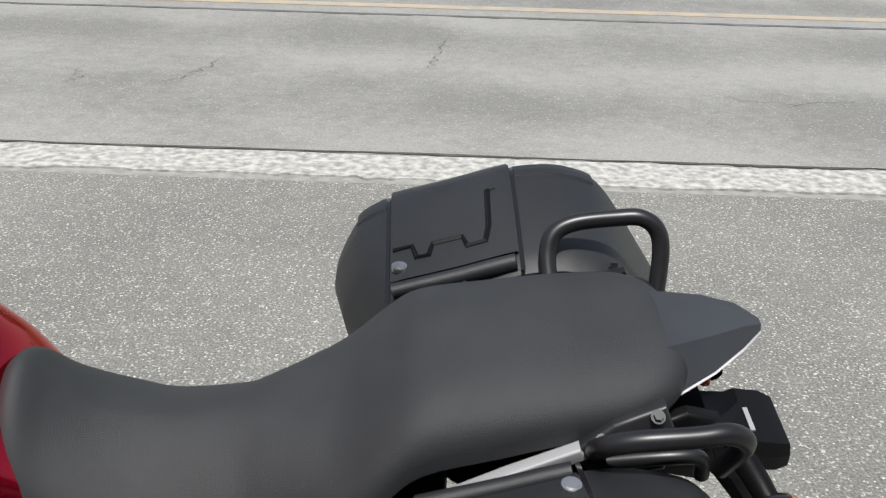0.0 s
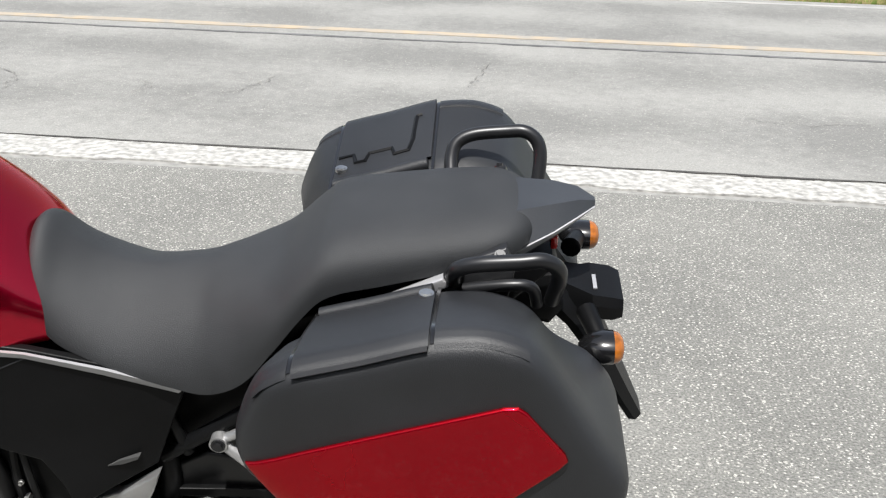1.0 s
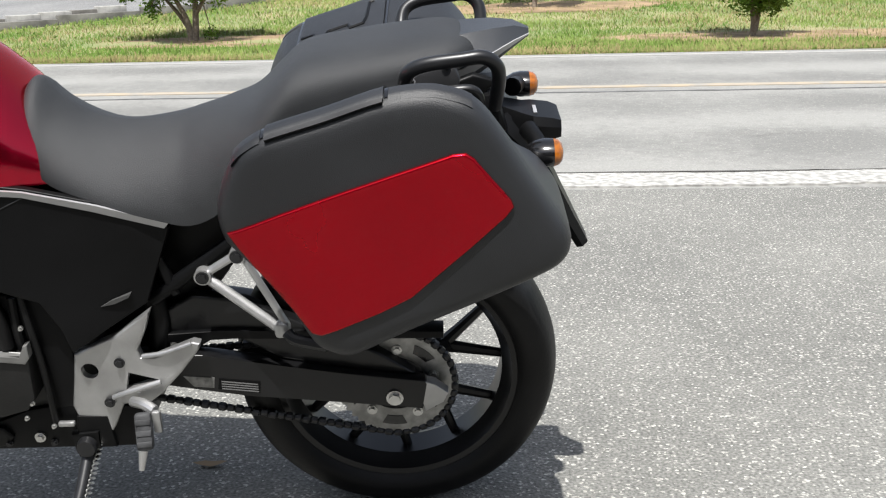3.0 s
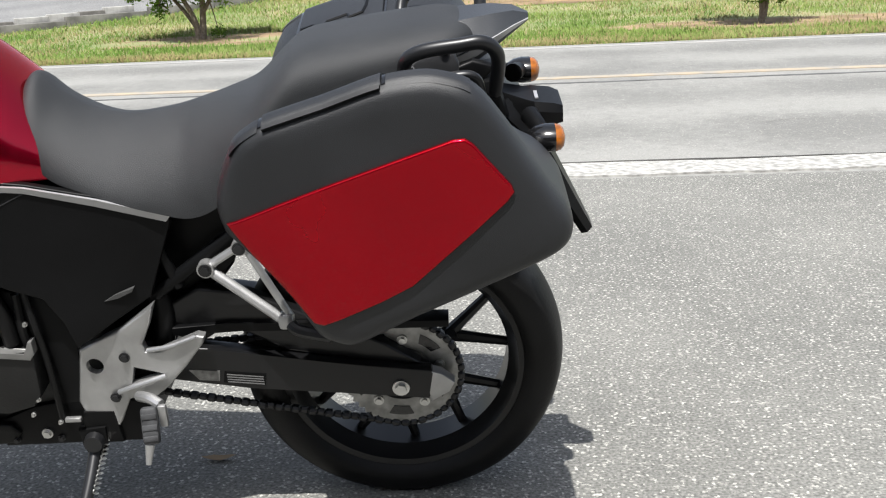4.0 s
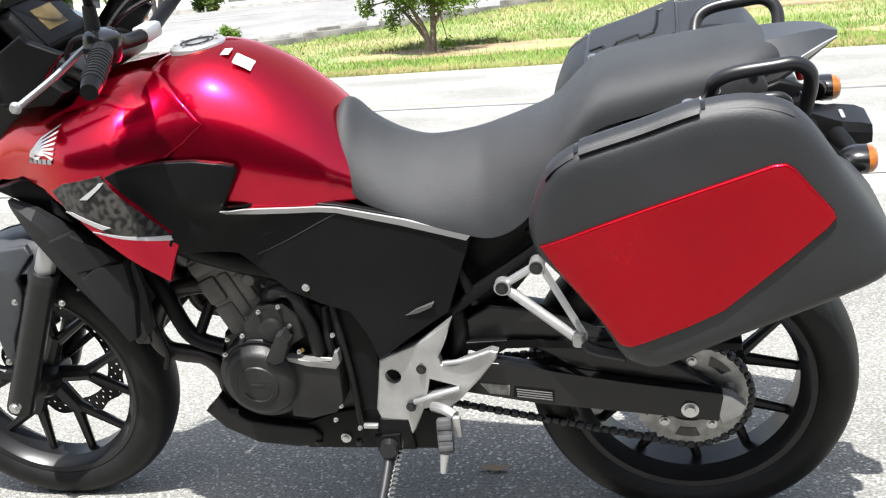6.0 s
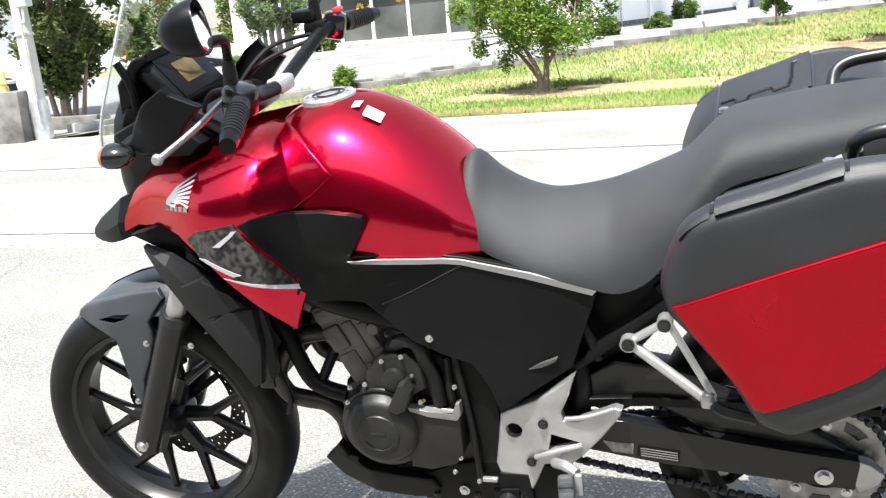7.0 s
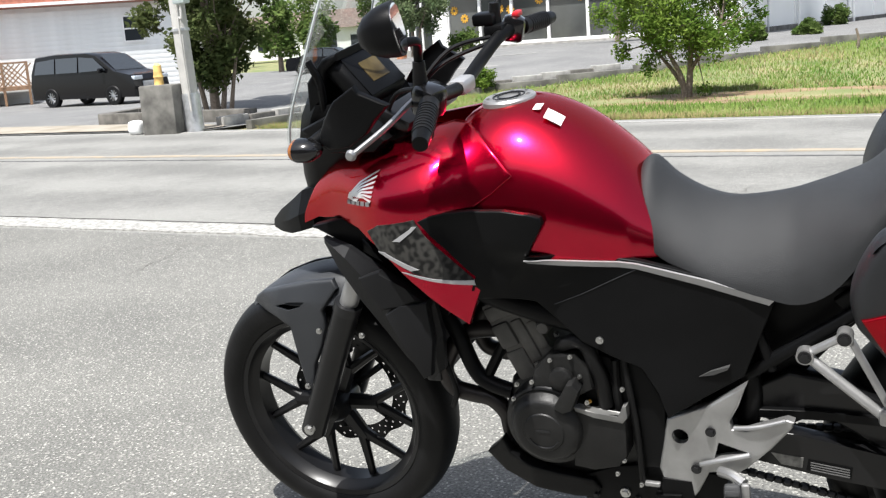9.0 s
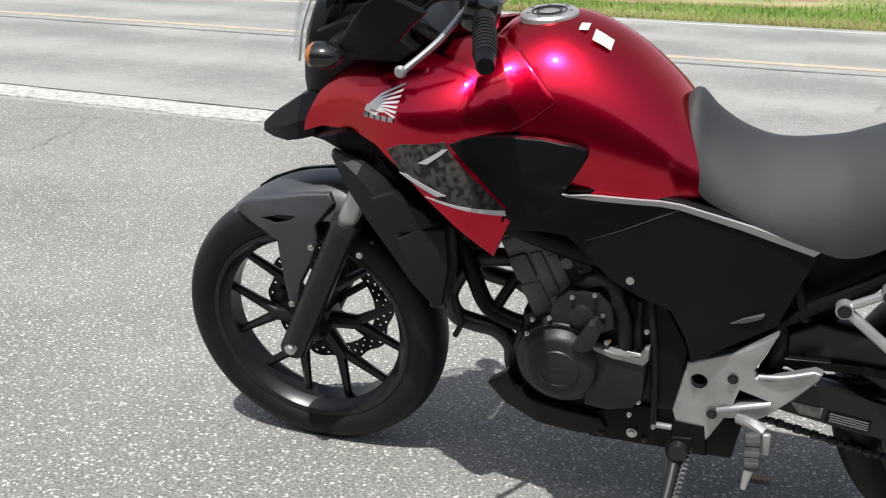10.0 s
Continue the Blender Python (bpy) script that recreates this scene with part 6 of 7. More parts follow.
def grass(name, count, y0, y1, h0, h1, mat, seed, label, near_edge=False, keep=1.0):
    rnd = random.Random(seed)
    verts, faces = [], []
    n = 0
    while n < count:
        y = y0 + (y1 - y0) * rnd.random() ** 1.6
        x = -8.5 + 24.0 * rnd.random()
        n += 1
        if near_edge:
            y = (10.22 + 0.60 * rnd.random() ** 1.5 - RN.x * x) / RN.y
        if not on_grass(x, y):
            continue
        clump = 0.6 * noise.noise(Vector((x * 0.9, y * 0.9, seed))) + 0.6 * noise.noise(Vector((x * 0.28, y * 0.28, seed + 7)))
        bare = any(((x - a) / rx) ** 2 + ((y - b) / ry) ** 2 < 1 for a, b, rx, ry in PATCHES)
        if (bare and rnd.random() < (0.95 if mat is BLADE else 0.72)) or (not near_edge and clump < 0.0 and rnd.random() > keep):
            continue
        h = (h0 + (h1 - h0) * rnd.random()) * (0.8 + 0.5 * clump)
        a, lean_ = rnd.random() * math.tau, (rnd.random() - 0.5) * 3.0
        w = 0.002 + 0.003 * rnd.random() + 0.00022 * y
        dx, dy = math.cos(a) * w, math.sin(a) * w
        lx, ly = math.cos(a + 1.4) * lean_ * h, math.sin(a + 1.4) * lean_ * h
        z = height(x, y) - 0.05
        i = len(verts)
        verts += [(x - dx, y - dy, z), (x + dx, y + dy, z), (x + dx * 0.6 + lx * 0.5, y + dy * 0.6 + ly * 0.5, z + h * 0.62), (x - dx * 0.6 + lx * 0.5, y - dy * 0.6 + ly * 0.5, z + h * 0.62), (x + lx, y + ly, z + h)]
        faces += [(i, i + 1, i + 2, i + 3), (i + 3, i + 2, i + 4)]
    me = bpy.data.meshes.new(name)
    me.from_pydata(verts, [], faces)
    me.materials.append(mat)
    return tagged(new(name, me), label, "grass", kind="stuff")


grass("grass", 300000, 10.3, 42, 0.05, 0.10, BLADE, 3, "uneven fresh green grass on the lot", keep=0.6)
grass("dry_grass", 130000, 10.3, 40, 0.045, 0.09, DRY_BLADE, 8, "patches of dry yellowish grass on the lot", keep=0.3)
grass("roadside_grass", 24000, 10, 11, 0.05, 0.14, DRY_BLADE, 5, "dry grass along the far edge of the road", near_edge=True)
grass("roadside_grass_green", 14000, 10, 11, 0.05, 0.13, BLADE, 6, "green grass along the far edge of the road", near_edge=True)


# ---- trees and shrubs ----
def tree(name, base, trunks, blobs, leaves, size, leaf_mat, label, seed, category="tree", limb_r=0.05):
    """Tapered stems with limbs that reach into clumps of small leaves. blobs: (x, y, z, radius) from the base."""
    rnd = random.Random(seed)
    b = Vector((base[0], base[1], height(*base[:2]) - 0.06))
    ob = tagged(empty(name, Matrix.Translation(b)), label, category)
    bm = bmesh.new()
    tops = []
    for pts, r in trunks:
        tube(pts, r, 8, 4, bm, r_end=r * 0.5)
        tops.append((Vector(pts[-1]), r * 0.5))
    for x, y, z, rad in blobs:
        c = Vector((x, y, z))
        t, r = min(tops, key=lambda q: (q[0] - c).length)
        mid = t.lerp(c, 0.5) + Vector((rnd.uniform(-1, 1), rnd.uniform(-1, 1), rnd.uniform(-0.4, 0.6))) * rad * 0.25
        tube([t, mid, c], max(r * 0.7, 0.006), 6, 3, bm, r_end=0.004)
        for _ in range(5):
            d = Vector((rnd.gauss(0, 1), rnd.gauss(0, 1), rnd.gauss(0.3, 0.8))).normalized()
            tube([c, c + d * rad * rnd.uniform(0.6, 0.95)], max(r * 0.35, 0.004), 5, 1, bm, r_end=0.002)
    part("trunk", bm, BARK, ob)
    verts, faces = [], []
    total = sum(q[3] ** 2 for q in blobs)
    for x, y, z, rad in blobs:
        for _ in range(int(leaves * rad * rad / total)):
            d = Vector((rnd.gauss(0, 1), rnd.gauss(0, 1), rnd.gauss(0, 1))).normalized()
            q = Vector((x, y, z)) + d * rad * (rnd.random() ** 0.45) * (0.85 + 0.45 * noise.noise(d * 2.3 + Vector((x, y, z))))
            u = Vector((rnd.gauss(0, 1), rnd.gauss(0, 1), rnd.gauss(0, 0.6))).normalized()
            v = u.orthogonal().normalized()
            v.rotate(Matrix.Rotation(rnd.random() * math.tau, 3, u))
            s = size * rnd.uniform(0.6, 1.3)
            i = len(verts)
            verts += [tuple(q - u * s), tuple(q + v * s * 0.45), tuple(q + u * s), tuple(q - v * s * 0.45)]
            faces += [(i, i + 1, i + 2), (i, i + 2, i + 3)]
    me = bpy.data.meshes.new("crown")
    me.from_pydata(verts, [], faces)
    me.materials.append(leaf_mat)
    new("crown", me).parent = ob
    return ob


def spread(seed, n, x, y, z0, z1, rad, top=0.6):
    """Clumps scattered through a crown."""
    rnd = random.Random(seed)
    out = []
    for i in range(n):
        f = (i + 0.5) / n
        k = math.sin(math.pi * (0.18 + 0.72 * f)) ** 0.7
        a = i * 2.4 + rnd.random()
        r = k * math.sqrt(rnd.random())
        out.append((x * r * math.cos(a), y * r * math.sin(a), z0 + (z1 - z0) * f, rad * rnd.uniform(0.7, 1.2)))
    return out


tree("young_tree", (-2.95, 14.1), [([(0, 0, 0), (-0.06, 0, 0.35), (-0.28, 0.05, 0.75)], 0.055), ([(0.05, 0, 0), (0.08, 0.03, 0.45), (0.10, 0.0, 0.9)], 0.06), ([(0.02, 0.03, 0.1), (-0.22, 0.1, 0.45), (-0.55, 0.1, 0.85)], 0.04),
     ([(0.08, 0, 0.4), (0.3, 0.05, 0.75), (0.55, 0, 1.05)], 0.035)],
     [(x - 0.12, y, z, r) for x, y, z, r in spread(4, 30, 1.15, 1.0, 0.75, 2.05, 0.34)] + [(-0.5, -0.2, 0.55, 0.2), (1.02, 0, 1.42, 0.17), (1.10, 0.1, 1.2, 0.14), (-1.25, 0, 1.35, 0.25), (-0.95, 0, 0.75, 0.2), (0.3, 0, 0.12, 0.14)],
     21000, 0.034, LEAF, "young bright green leafy tree with several stems in the grass", 41)
tree("young_tree", (4.98, 12.45), [([(0, 0, 0), (0.0, 0, 0.3), (-0.12, 0.05, 0.7)], 0.05), ([(0.03, 0, 0.1), (0.10, 0.03, 0.45), (0.25, 0.0, 0.8)], 0.045)],
     spread(9, 24, 0.85, 0.8, 0.45, 1.9, 0.32), 17000, 0.034, LEAF, "young dense green tree beside the road", 42)
tree("young_tree", (2.48, 17.6), [([(0, 0, 0), (0.02, 0, 0.4), (-0.1, 0, 0.8)], 0.05), ([(0.0, 0, 0.35), (0.25, 0, 0.65), (0.5, 0, 0.9)], 0.035), ([(0.0, 0, 0.4), (-0.25, 0, 0.7), (-0.5, 0, 0.95)], 0.03)],
     spread(14, 16, 1.1, 0.9, 0.85, 1.9, 0.3), 8000, 0.036, LEAF, "thin young tree with sparse green leaves", 43)
tree("conical_tree", (-12.0, 14.5), [([(0, 0, 0), (0.0, 0, 1.5), (0.0, 0.0, 4.0)], 0.10), ([(0.15, 0, 0), (0.25, 0.03, 0.6), (0.35, 0.0, 1.3)], 0.06), ([(-0.2, 0, 0), (-0.3, 0, 0.6), (-0.4, 0, 1.2)], 0.06), ([(0.35, 0, 0), (0.45, 0, 0.5), (0.6, 0, 1.1)], 0.05)],
     [(1.55 * k * math.cos(a * 2.4), 1.3 * k * math.sin(a * 2.4), z, 0.37) for a, (z, k) in enumerate([(0.75 + 0.095 * i, (0.45 + 0.55 * math.sin(i * 1.7) ** 2) * (0.22 + 0.78 * math.sin(min(1.0, i / 22) * 1.57)) * (1.0 - 0.006 * i)) for i in range(46)])],
     27000, 0.062, LEAF_OLIVE, "dense dark green conical tree with several trunks", 44)
tree("round_tree", (-15.25, 29.6), [([(0, 0, 0), (0.05, 0, 0.7), (0.0, 0, 1.3)], 0.08), ([(0.05, 0, 0.1), (0.25, 0, 0.7), (0.4, 0, 1.2)], 0.05)],
     spread(19, 26, 1.15, 1.0, 1.1, 2.9, 0.42), 13000, 0.06, LEAF_GREY, "round grey-green tree before the shop front", 45)
tree("dark_tree", (-7.6, 27.0), [([(0, 0, 0), (0.05, 0, 0.9), (0.0, 0, 3.0)], 0.09), ([(0, 0, 1.4), (0.3, 0.1, 2.2), (0.6, 0.1, 3.0)], 0.05)],
     spread(37, 30, 1.6, 1.2, 2.5, 4.6, 0.42), 12000, 0.07, LEAF_DARK, "dark green tree between the shop and the hall", 48)
tree("small_tree", (0.42, 22.0), [([(0, 0, 0), (0.02, 0, 0.3), (0.0, 0, 0.6)], 0.03)], spread(23, 10, 0.36, 0.34, 0.35, 0.95, 0.17), 2600, 0.04, LEAF_DARK, "small dark green tree by the low wall", 46)
tree("shrub", (-7.15, 16.2), [([(0, 0, 0), (0, 0, 0.2)], 0.02)], spread(29, 8, 0.22, 0.22, 0.12, 0.45, 0.16), 2200, 0.03, LEAF, "small bright green shrub at the kerb", 47, "shrub")
for i, (x, y, r) in enumerate(((-2.4, 33.0, 0.45), (-13.9, 30.6, 0.5), (-3.2, 22.6, 0.30), (-2.2, 23.6, 0.28), (9.5, 22.0, 0.9), (11.6, 23.5, 1.1), (14.5, 25.0, 1.3), (-4.1, 21.6, 0.30))):
    tree("shrub", (x, y), [([(0, 0, 0), (0, 0, r * 0.6)], 0.03)], spread(50 + i, 9, r, r, r * 0.3, r * 1.2, r * 0.5), 2200, 0.06, LEAF_DARK, "low dark green shrub", 60 + i, "shrub")
STUB_AT = (-0.92, 20.2)
part_stub = tagged(part("stump", tube([(0, 0, 0), (0.015, 0, 0.18), (-0.03, 0, 0.38)], 0.035, 8, 4, r_end=0.02), BARK, None), "thin bare tree stump in the grass", "stump")
part_stub.location = (*STUB_AT, height(*STUB_AT) - 0.05)
for i, (x, y, h) in enumerate(((-38.6, 57, 4.4), (-36.2, 58, 3.7), (-58, 78, 5.5), (-52, 82, 7), (-46, 84, 6), (-40, 86, 7.5), (-34, 88, 6.5), (-66, 76, 6), (-28, 92, 7), (-74, 70, 6.5))):
    tree("far_tree", (x, y), [([(0, 0, 0), (0, 0, h * 0.5)], 0.2)], spread(80 + i, 14, h * 0.32, h * 0.3, h * 0.3, h * 0.95, h * 0.17), 1800, 0.22, LEAF_DARK, "distant dark green tree", 90 + i)


# ---- kerbs, walls and the pole at the roadside ----
def along(line, step):
    out = []
    for (x0, y0), (x1, y1) in zip(line, line[1:]):
        n = max(1, round(math.hypot(x1 - x0, y1 - y0) / step))
        for i in range(n):
            f = (i + 0.5) / n
            out.append((x0 + (x1 - x0) * f, y0 + (y1 - y0) * f, math.degrees(math.atan2(y1 - y0, x1 - x0)), math.hypot(x1 - x0, y1 - y0) / n))
    return out


KERB_D = material("dirty_kerb_concrete", (0.085, 0.08, 0.07), 0.9, color2=(0.16, 0.15, 0.135), scale=7, bump=0.5, bump_scale=80)
kerb = tagged(empty("lot_kerb"), "row of alternating pale and dark concrete kerb blocks", "kerb", kind="structure")
me_l = mesh_of(box((0.58, 0.16, 0.20), (0, 0, 0.06), 0.015), "kerb_block", KERB_C)
me_d = mesh_of(box((0.58, 0.15, 0.18), (0, 0, 0.05), 0.015), "kerb_block", KERB_D)
for i, (x, y, a, l_) in enumerate(along(KERB_LINE[:5], 0.62)):
    ob = new("kerb_block", me_d if i % 3 == 1 else me_l)
    ob.parent = kerb
    ob.matrix_world = pose(x - 0.28, y, height(x, y), 0, 0, a + random.uniform(-1.5, 1.5))
low_wall = tagged(empty("low_wall"), "low weathered concrete edging wall beside the grass", "wall", kind="structure")
for i, (x, y, a, l_) in enumerate(along([(-9.0, 11.3)] + [(x + 0.05, y - 0.12) for x, y in KERB_LINE[1:]], 1.5)):
    bm = box((l_ * 0.995, 0.12, 0.24), (0, 0, 0.0), 0.012)
    ob = part("wall_section", bm, CONCRETE, low_wall)
    ob.matrix_world = pose(x, y, height(x, y) - 0.03, 0, 0, a)
for k in range(5):
    bm = tiles_of([(-13.5, 17.0 + 2.6 * k), (-8.6, 17.9 + 2.6 * k), (-8.6, 18.02 + 2.6 * k), (-13.5, 17.12 + 2.6 * k)], 1.0, "xy")
    for v in bm.verts:
        v.co.z = height(v.co.x, v.co.y) + 0.016
    tagged(part("bay_line", bm, WHITE_LINE, None, smooth=0), "worn white parking bay line", "road marking", kind="structure")

pole = tagged(empty("utility_pole", pose(-9.58, 10.75, 0, 0, -2.2, 0)), "grey concrete utility pole with meter boxes at the roadside", "utility pole")
part("shaft", tube([(0, 0, -0.1), (0, 0, 3), (0, 0, 9)], 0.125, 20, 2, r_end=0.095), POLE_C, pole)
part("lower_sleeve", tube([(0, 0, -0.1), (0, 0, 0.55)], 0.145, 20, 1), GALV, pole, "galvanised sleeve")
part("meter_box", box((0.21, 0.16, 0.36), (0.17, -0.11, 2.04), 0.02), material("grey_box_paint", (0.44, 0.50, 0.49), 0.5, var=0.05), pole, "pale grey meter box")
part("meter_box", box((0.15, 0.14, 0.27), (0.11, -0.11, 2.47), 0.02), material("grey_green_box", (0.26, 0.32, 0.31), 0.5, var=0.05), pole, "grey-green meter box")
part("conduit", tube([(0.17, -0.14, 1.85), (0.16, -0.15, 1.65), (0.10, -0.15, 1.55), (0.10, -0.15, 0.3)], 0.018, 8, 4), POLE_C, pole)
for z in (0.55, 1.5, 2.7):
    part("band", spin([(-0.02, 0.118), (-0.02, 0.134), (0.02, 0.134), (0.02, 0.118)], 24, "z", (0, 0, z)), GALV, pole)
blk = tagged(part("concrete_block", box((0.58, 0.5, 0.75), (0, 0, 0.345), 0.02), CONCRETE, None), "stained square concrete block beside the utility pole", "block")
blk.matrix_world = pose(-9.96, 10.62, 0, 0, 0, 6)
cap_ob = tagged(part("marker_post", spin([(0, 0.0), (0, 0.072), (0.10, 0.066), (0.12, 0.076), (0.16, 0.066), (0.29, 0.058), (0.32, 0.03), (0.32, 0.0)], 18, "z"), ORANGE_PL, None), "short orange plastic marker on the concrete block", "marker")
cap_ob.location = (-10.05, 10.62, 0.715)
planter = tagged(empty("planter_edge"), "low rough concrete planter edge round the tree", "kerb", kind="structure")
for i, (x, y, a, l_) in enumerate(along([(-9.5, 12.2), (-12.9, 12.4), (-13.5, 15.6)], 1.2)):
    ob = part("edge_stone", box((l_ * 0.98, 0.2, 0.3), (0, 0, 0.06), 0.02), KERB_D, planter)
    ob.matrix_world = pose(x, y, height(x, y), 0, 0, a)
sack = tagged(part("white_sack", box((0.24, 0.2, 0.22), (0, 0, 0.1), 0.07, None, None, 3), SIDING, None), "small white sack beside the concrete block", "sack")
sack.location = (-10.48, 10.5, 0.0)


# ---- buildings ----
def wall_box(name, x0, x1, y0, y1, z0, z1, mat, parent, label=""):
    return part(name, box((x1 - x0, y1 - y0, z1 - z0), ((x0 + x1) / 2, (y0 + y1) / 2, (z0 + z1) / 2)), mat, parent, label, 0)


shop = tagged(empty("shop", pose(-11.25, 33.0, 0.64, 0, 0, -3)), "low white shop with a wide glazed front", "building")
L, Rr, Hs = -7.2, 5.6, 3.55
wall_box("floor_slab", L, Rr, -0.9, 10, -0.5, 0.06, KERB_C, shop)
wall_box("pier", L, L + 0.75, 0.0, 0.4, 0.0, Hs, WALL_WHITE, shop)
wall_box("pier", L + 2.2, L + 2.85, 0.0, 0.4, 0.0, Hs, WALL_WHITE, shop)
wall_box("pier", Rr - 0.5, Rr, 0.0, 0.4, 0.0, Hs, WALL_WHITE, shop)
wall_box("fascia", L + 0.75, Rr - 0.5, 0.0, 0.4, 2.95, Hs, WALL_WHITE, shop)
wall_box("fascia_trim", L - 0.05, Rr, -0.08, -0.01, 2.98, 3.14, TRIM_TAN, shop, "tan trim band")
wall_box("canopy", L - 0.2, Rr + 0.2, -0.75, -0.085, 3.15, 3.45, WALL_WHITE, shop)
wall_box("roof", L, Rr, 0.0, 10, Hs, Hs + 0.2, WALL_WHITE, shop)
wall_box("back_wall", L, Rr, 9.8, 10, 0.0, Hs, WALL_WHITE, shop)
wall_box("side_wall", L - 0.25, L - 0.002, 0.0, 10, 0.0, Hs, WALL_WHITE, shop)
wall_box("inner_wall", L + 0.8, Rr - 0.5, 4.0, 4.1, 0.06, 2.9, DARK_INT, shop)
SHOP_PANE = material("shop_window_pane", (0.072, 0.076, 0.074), 0.06, var=0.25, scale=0.5, spec=0.7)
mull = [L + 2.85, L + 4.12, L + 5.36, L + 6.73, L + 8.16, L + 9.6, L + 11.0, Rr - 0.5]
for a in mull:
    wall_box("mullion", a - 0.05, a + 0.05, 0.05, 0.22, 0.06, 2.95, WALL_WHITE, shop)
for a, b in zip(mull, mull[1:]):
    wall_box("transom", a + 0.051, b - 0.051, 0.08, 0.20, 2.16, 2.25, WALL_WHITE, shop)
    wall_box("bottom_rail", a + 0.051, b - 0.051, 0.08, 0.20, 0.06, 0.16, WALL_WHITE, shop)
    for z0, z1 in ((0.162, 2.158), (2.252, 2.948)):
        wall_box("pane", a + 0.052, b - 0.052, 0.13, 0.142, z0, z1, SHOP_PANE, shop, "dark reflecting shop window pane")
RED_BLOOM = material("red_blossom", (0.32, 0.02, 0.03), 0.7, var=0.3, scale=30)
SUNF = material("yellow_flower_paint", (0.55, 0.30, 0.03), 0.6, var=0.1, scale=9)
for i, (a, z) in enumerate(((L + 3.1, 1.35), (L + 3.5, 1.05), (L + 4.9, 1.3), (L + 5.3, 1.25), (L + 6.4, 1.5), (L + 7.9, 1.5), (L + 9.4, 1.4))):
    bm = bmesh.new()
    for k in range(9):
        t = math.tau * k / 9
        box((0.11, 0.012, 0.06), (0.10, 0, 0), 0.01, Matrix.Translation((a, 0.118, z)) @ pose(0, 0, 0, 0, math.degrees(t), 0), bm, 1)
    part("flower_decoration", bm, SUNF, shop, "yellow paper sunflower on the glass")
wall_box("table", L + 8.4, L + 9.9, 2.0, 2.7, 0.70, 0.76, WALL_WHITE, shop, "white table inside")
for x in (L + 0.98, L + 1.25, L + 1.55, L + 1.85):
    wall_box("porch_post", x, x + 0.06, -0.15, -0.09, 0.06, 2.2, WALL_WHITE, shop)
wall_box("porch_pane", L + 0.752, L + 2.198, 0.13, 0.142, 0.06, 2.9, PANE, shop)
for i, x in enumerate((-17.7, -16.7, -14.2)):
    pot = tagged(empty("flower_pot", pose(x, 31.6, height(x, 31.6) + 0.02)), "terracotta pot with a small plant before the shop", "flower pot", "pots before the shop")
    part("pot", spin([(0, 0.0), (0, 0.13), (0.28, 0.19), (0.32, 0.19), (0.32, 0.16), (0.27, 0.15), (0.27, 0.0)], 20, "z"), material("terracotta", (0.50, 0.20, 0.09), 0.8, var=0.15, scale=6), pot)
    me = mesh_of(spin([(0.28, 0.0), (0.30, 0.16), (0.42, 0.22), (0.55, 0.15), (0.62, 0.0)], 12, "z"), "plant", LEAF_DARK)
    new("plant", me).parent = pot

HALL_WHITE = material("hall_white_paint", (0.90, 0.90, 0.885), 0.65, var=0.02, scale=0.7, bump=0.1, bump_scale=60)
for i in range(4):
    x = -18.2 + 0.40 * i
    box_ = tagged(empty("flower_box", pose(x, 32.535 - 0.0524 * (x + 18.25), 3.80, 0, 0, -3)), "small box of red flowers fixed to the shop's canopy", "flower box", "boxes along the shop canopy")
    part("trough", box((0.36, 0.16, 0.14), (0, 0, 0.07), 0.02), BARK, box_)
    rnd_ = random.Random(200 + i)
    bm = bmesh.new()
    for k in range(26):
        q = Vector((rnd_.uniform(-0.2, 0.2), rnd_.uniform(-0.1, 0.1), 0.16 + rnd_.random() * 0.26))
        box((0.05, 0.05, 0.035), (0, 0, 0), 0.008, Matrix.Translation(q) @ pose(0, 0, 0, rnd_.uniform(-40, 40), rnd_.uniform(-40, 40), rnd_.uniform(0, 90)), bm, 1)
    part("blossoms", bm, RED_BLOOM, box_, "red blossoms")
    bm = bmesh.new()
    for k in range(30):
        q = Vector((rnd_.uniform(-0.2, 0.2), rnd_.uniform(-0.1, 0.1), 0.13 + rnd_.random() * 0.2))
        box((0.07, 0.012, 0.04), (0, 0, 0), 0.0, Matrix.Translation(q) @ pose(0, 0, 0, rnd_.uniform(-60, 60), rnd_.uniform(-60, 60), rnd_.uniform(0, 180)), bm, 1)
    part("leaves", bm, LEAF_DARK, box_)

hall = tagged(empty("hall", pose(-4.2, 25.5, 0.60, 0, 0, -7.2)), "long white hall with small vents and pipes on its wall", "building")
wall_box("wall", -1.6, 0.0, 0.0, 26, -0.4, 3.4, HALL_WHITE, hall)
wall_box("roof", -1.8, 0.25, -0.2, 26.2, 3.4, 3.55, ROOF_RED, hall)
wall_box("plinth", -0.0, 0.05, 0.05, 25.9, -0.4, 0.16, CONCRETE, hall)
for y in range(2, 26, 4):
    wall_box("wall_rib", 0.0, 0.035, y - 0.05, y + 0.05, 0.17, 3.39, HALL_WHITE, hall)
for y, z in ((2.4, 1.4), (12.5, 1.5)):
    wall_box("vent", 0.036, 0.14, y, y + 0.22, z, z + 0.3, GALV, hall, "small metal wall vent")
    part("pipe", cyl((0.08, y + 0.5, -0.2), (0.08, y + 0.5, 1.2), 0.03, n=10), GALV, hall)
part("gutter_pipe", cyl((0.15, 8.3, 2.98), (0.15, 25.9, 2.98), 0.06, n=10), GALV, hall)
part("gutter_pipe", cyl((0.15, 8.3, 2.72), (0.15, 25.9, 2.72), 0.035, n=10), GALV, hall)
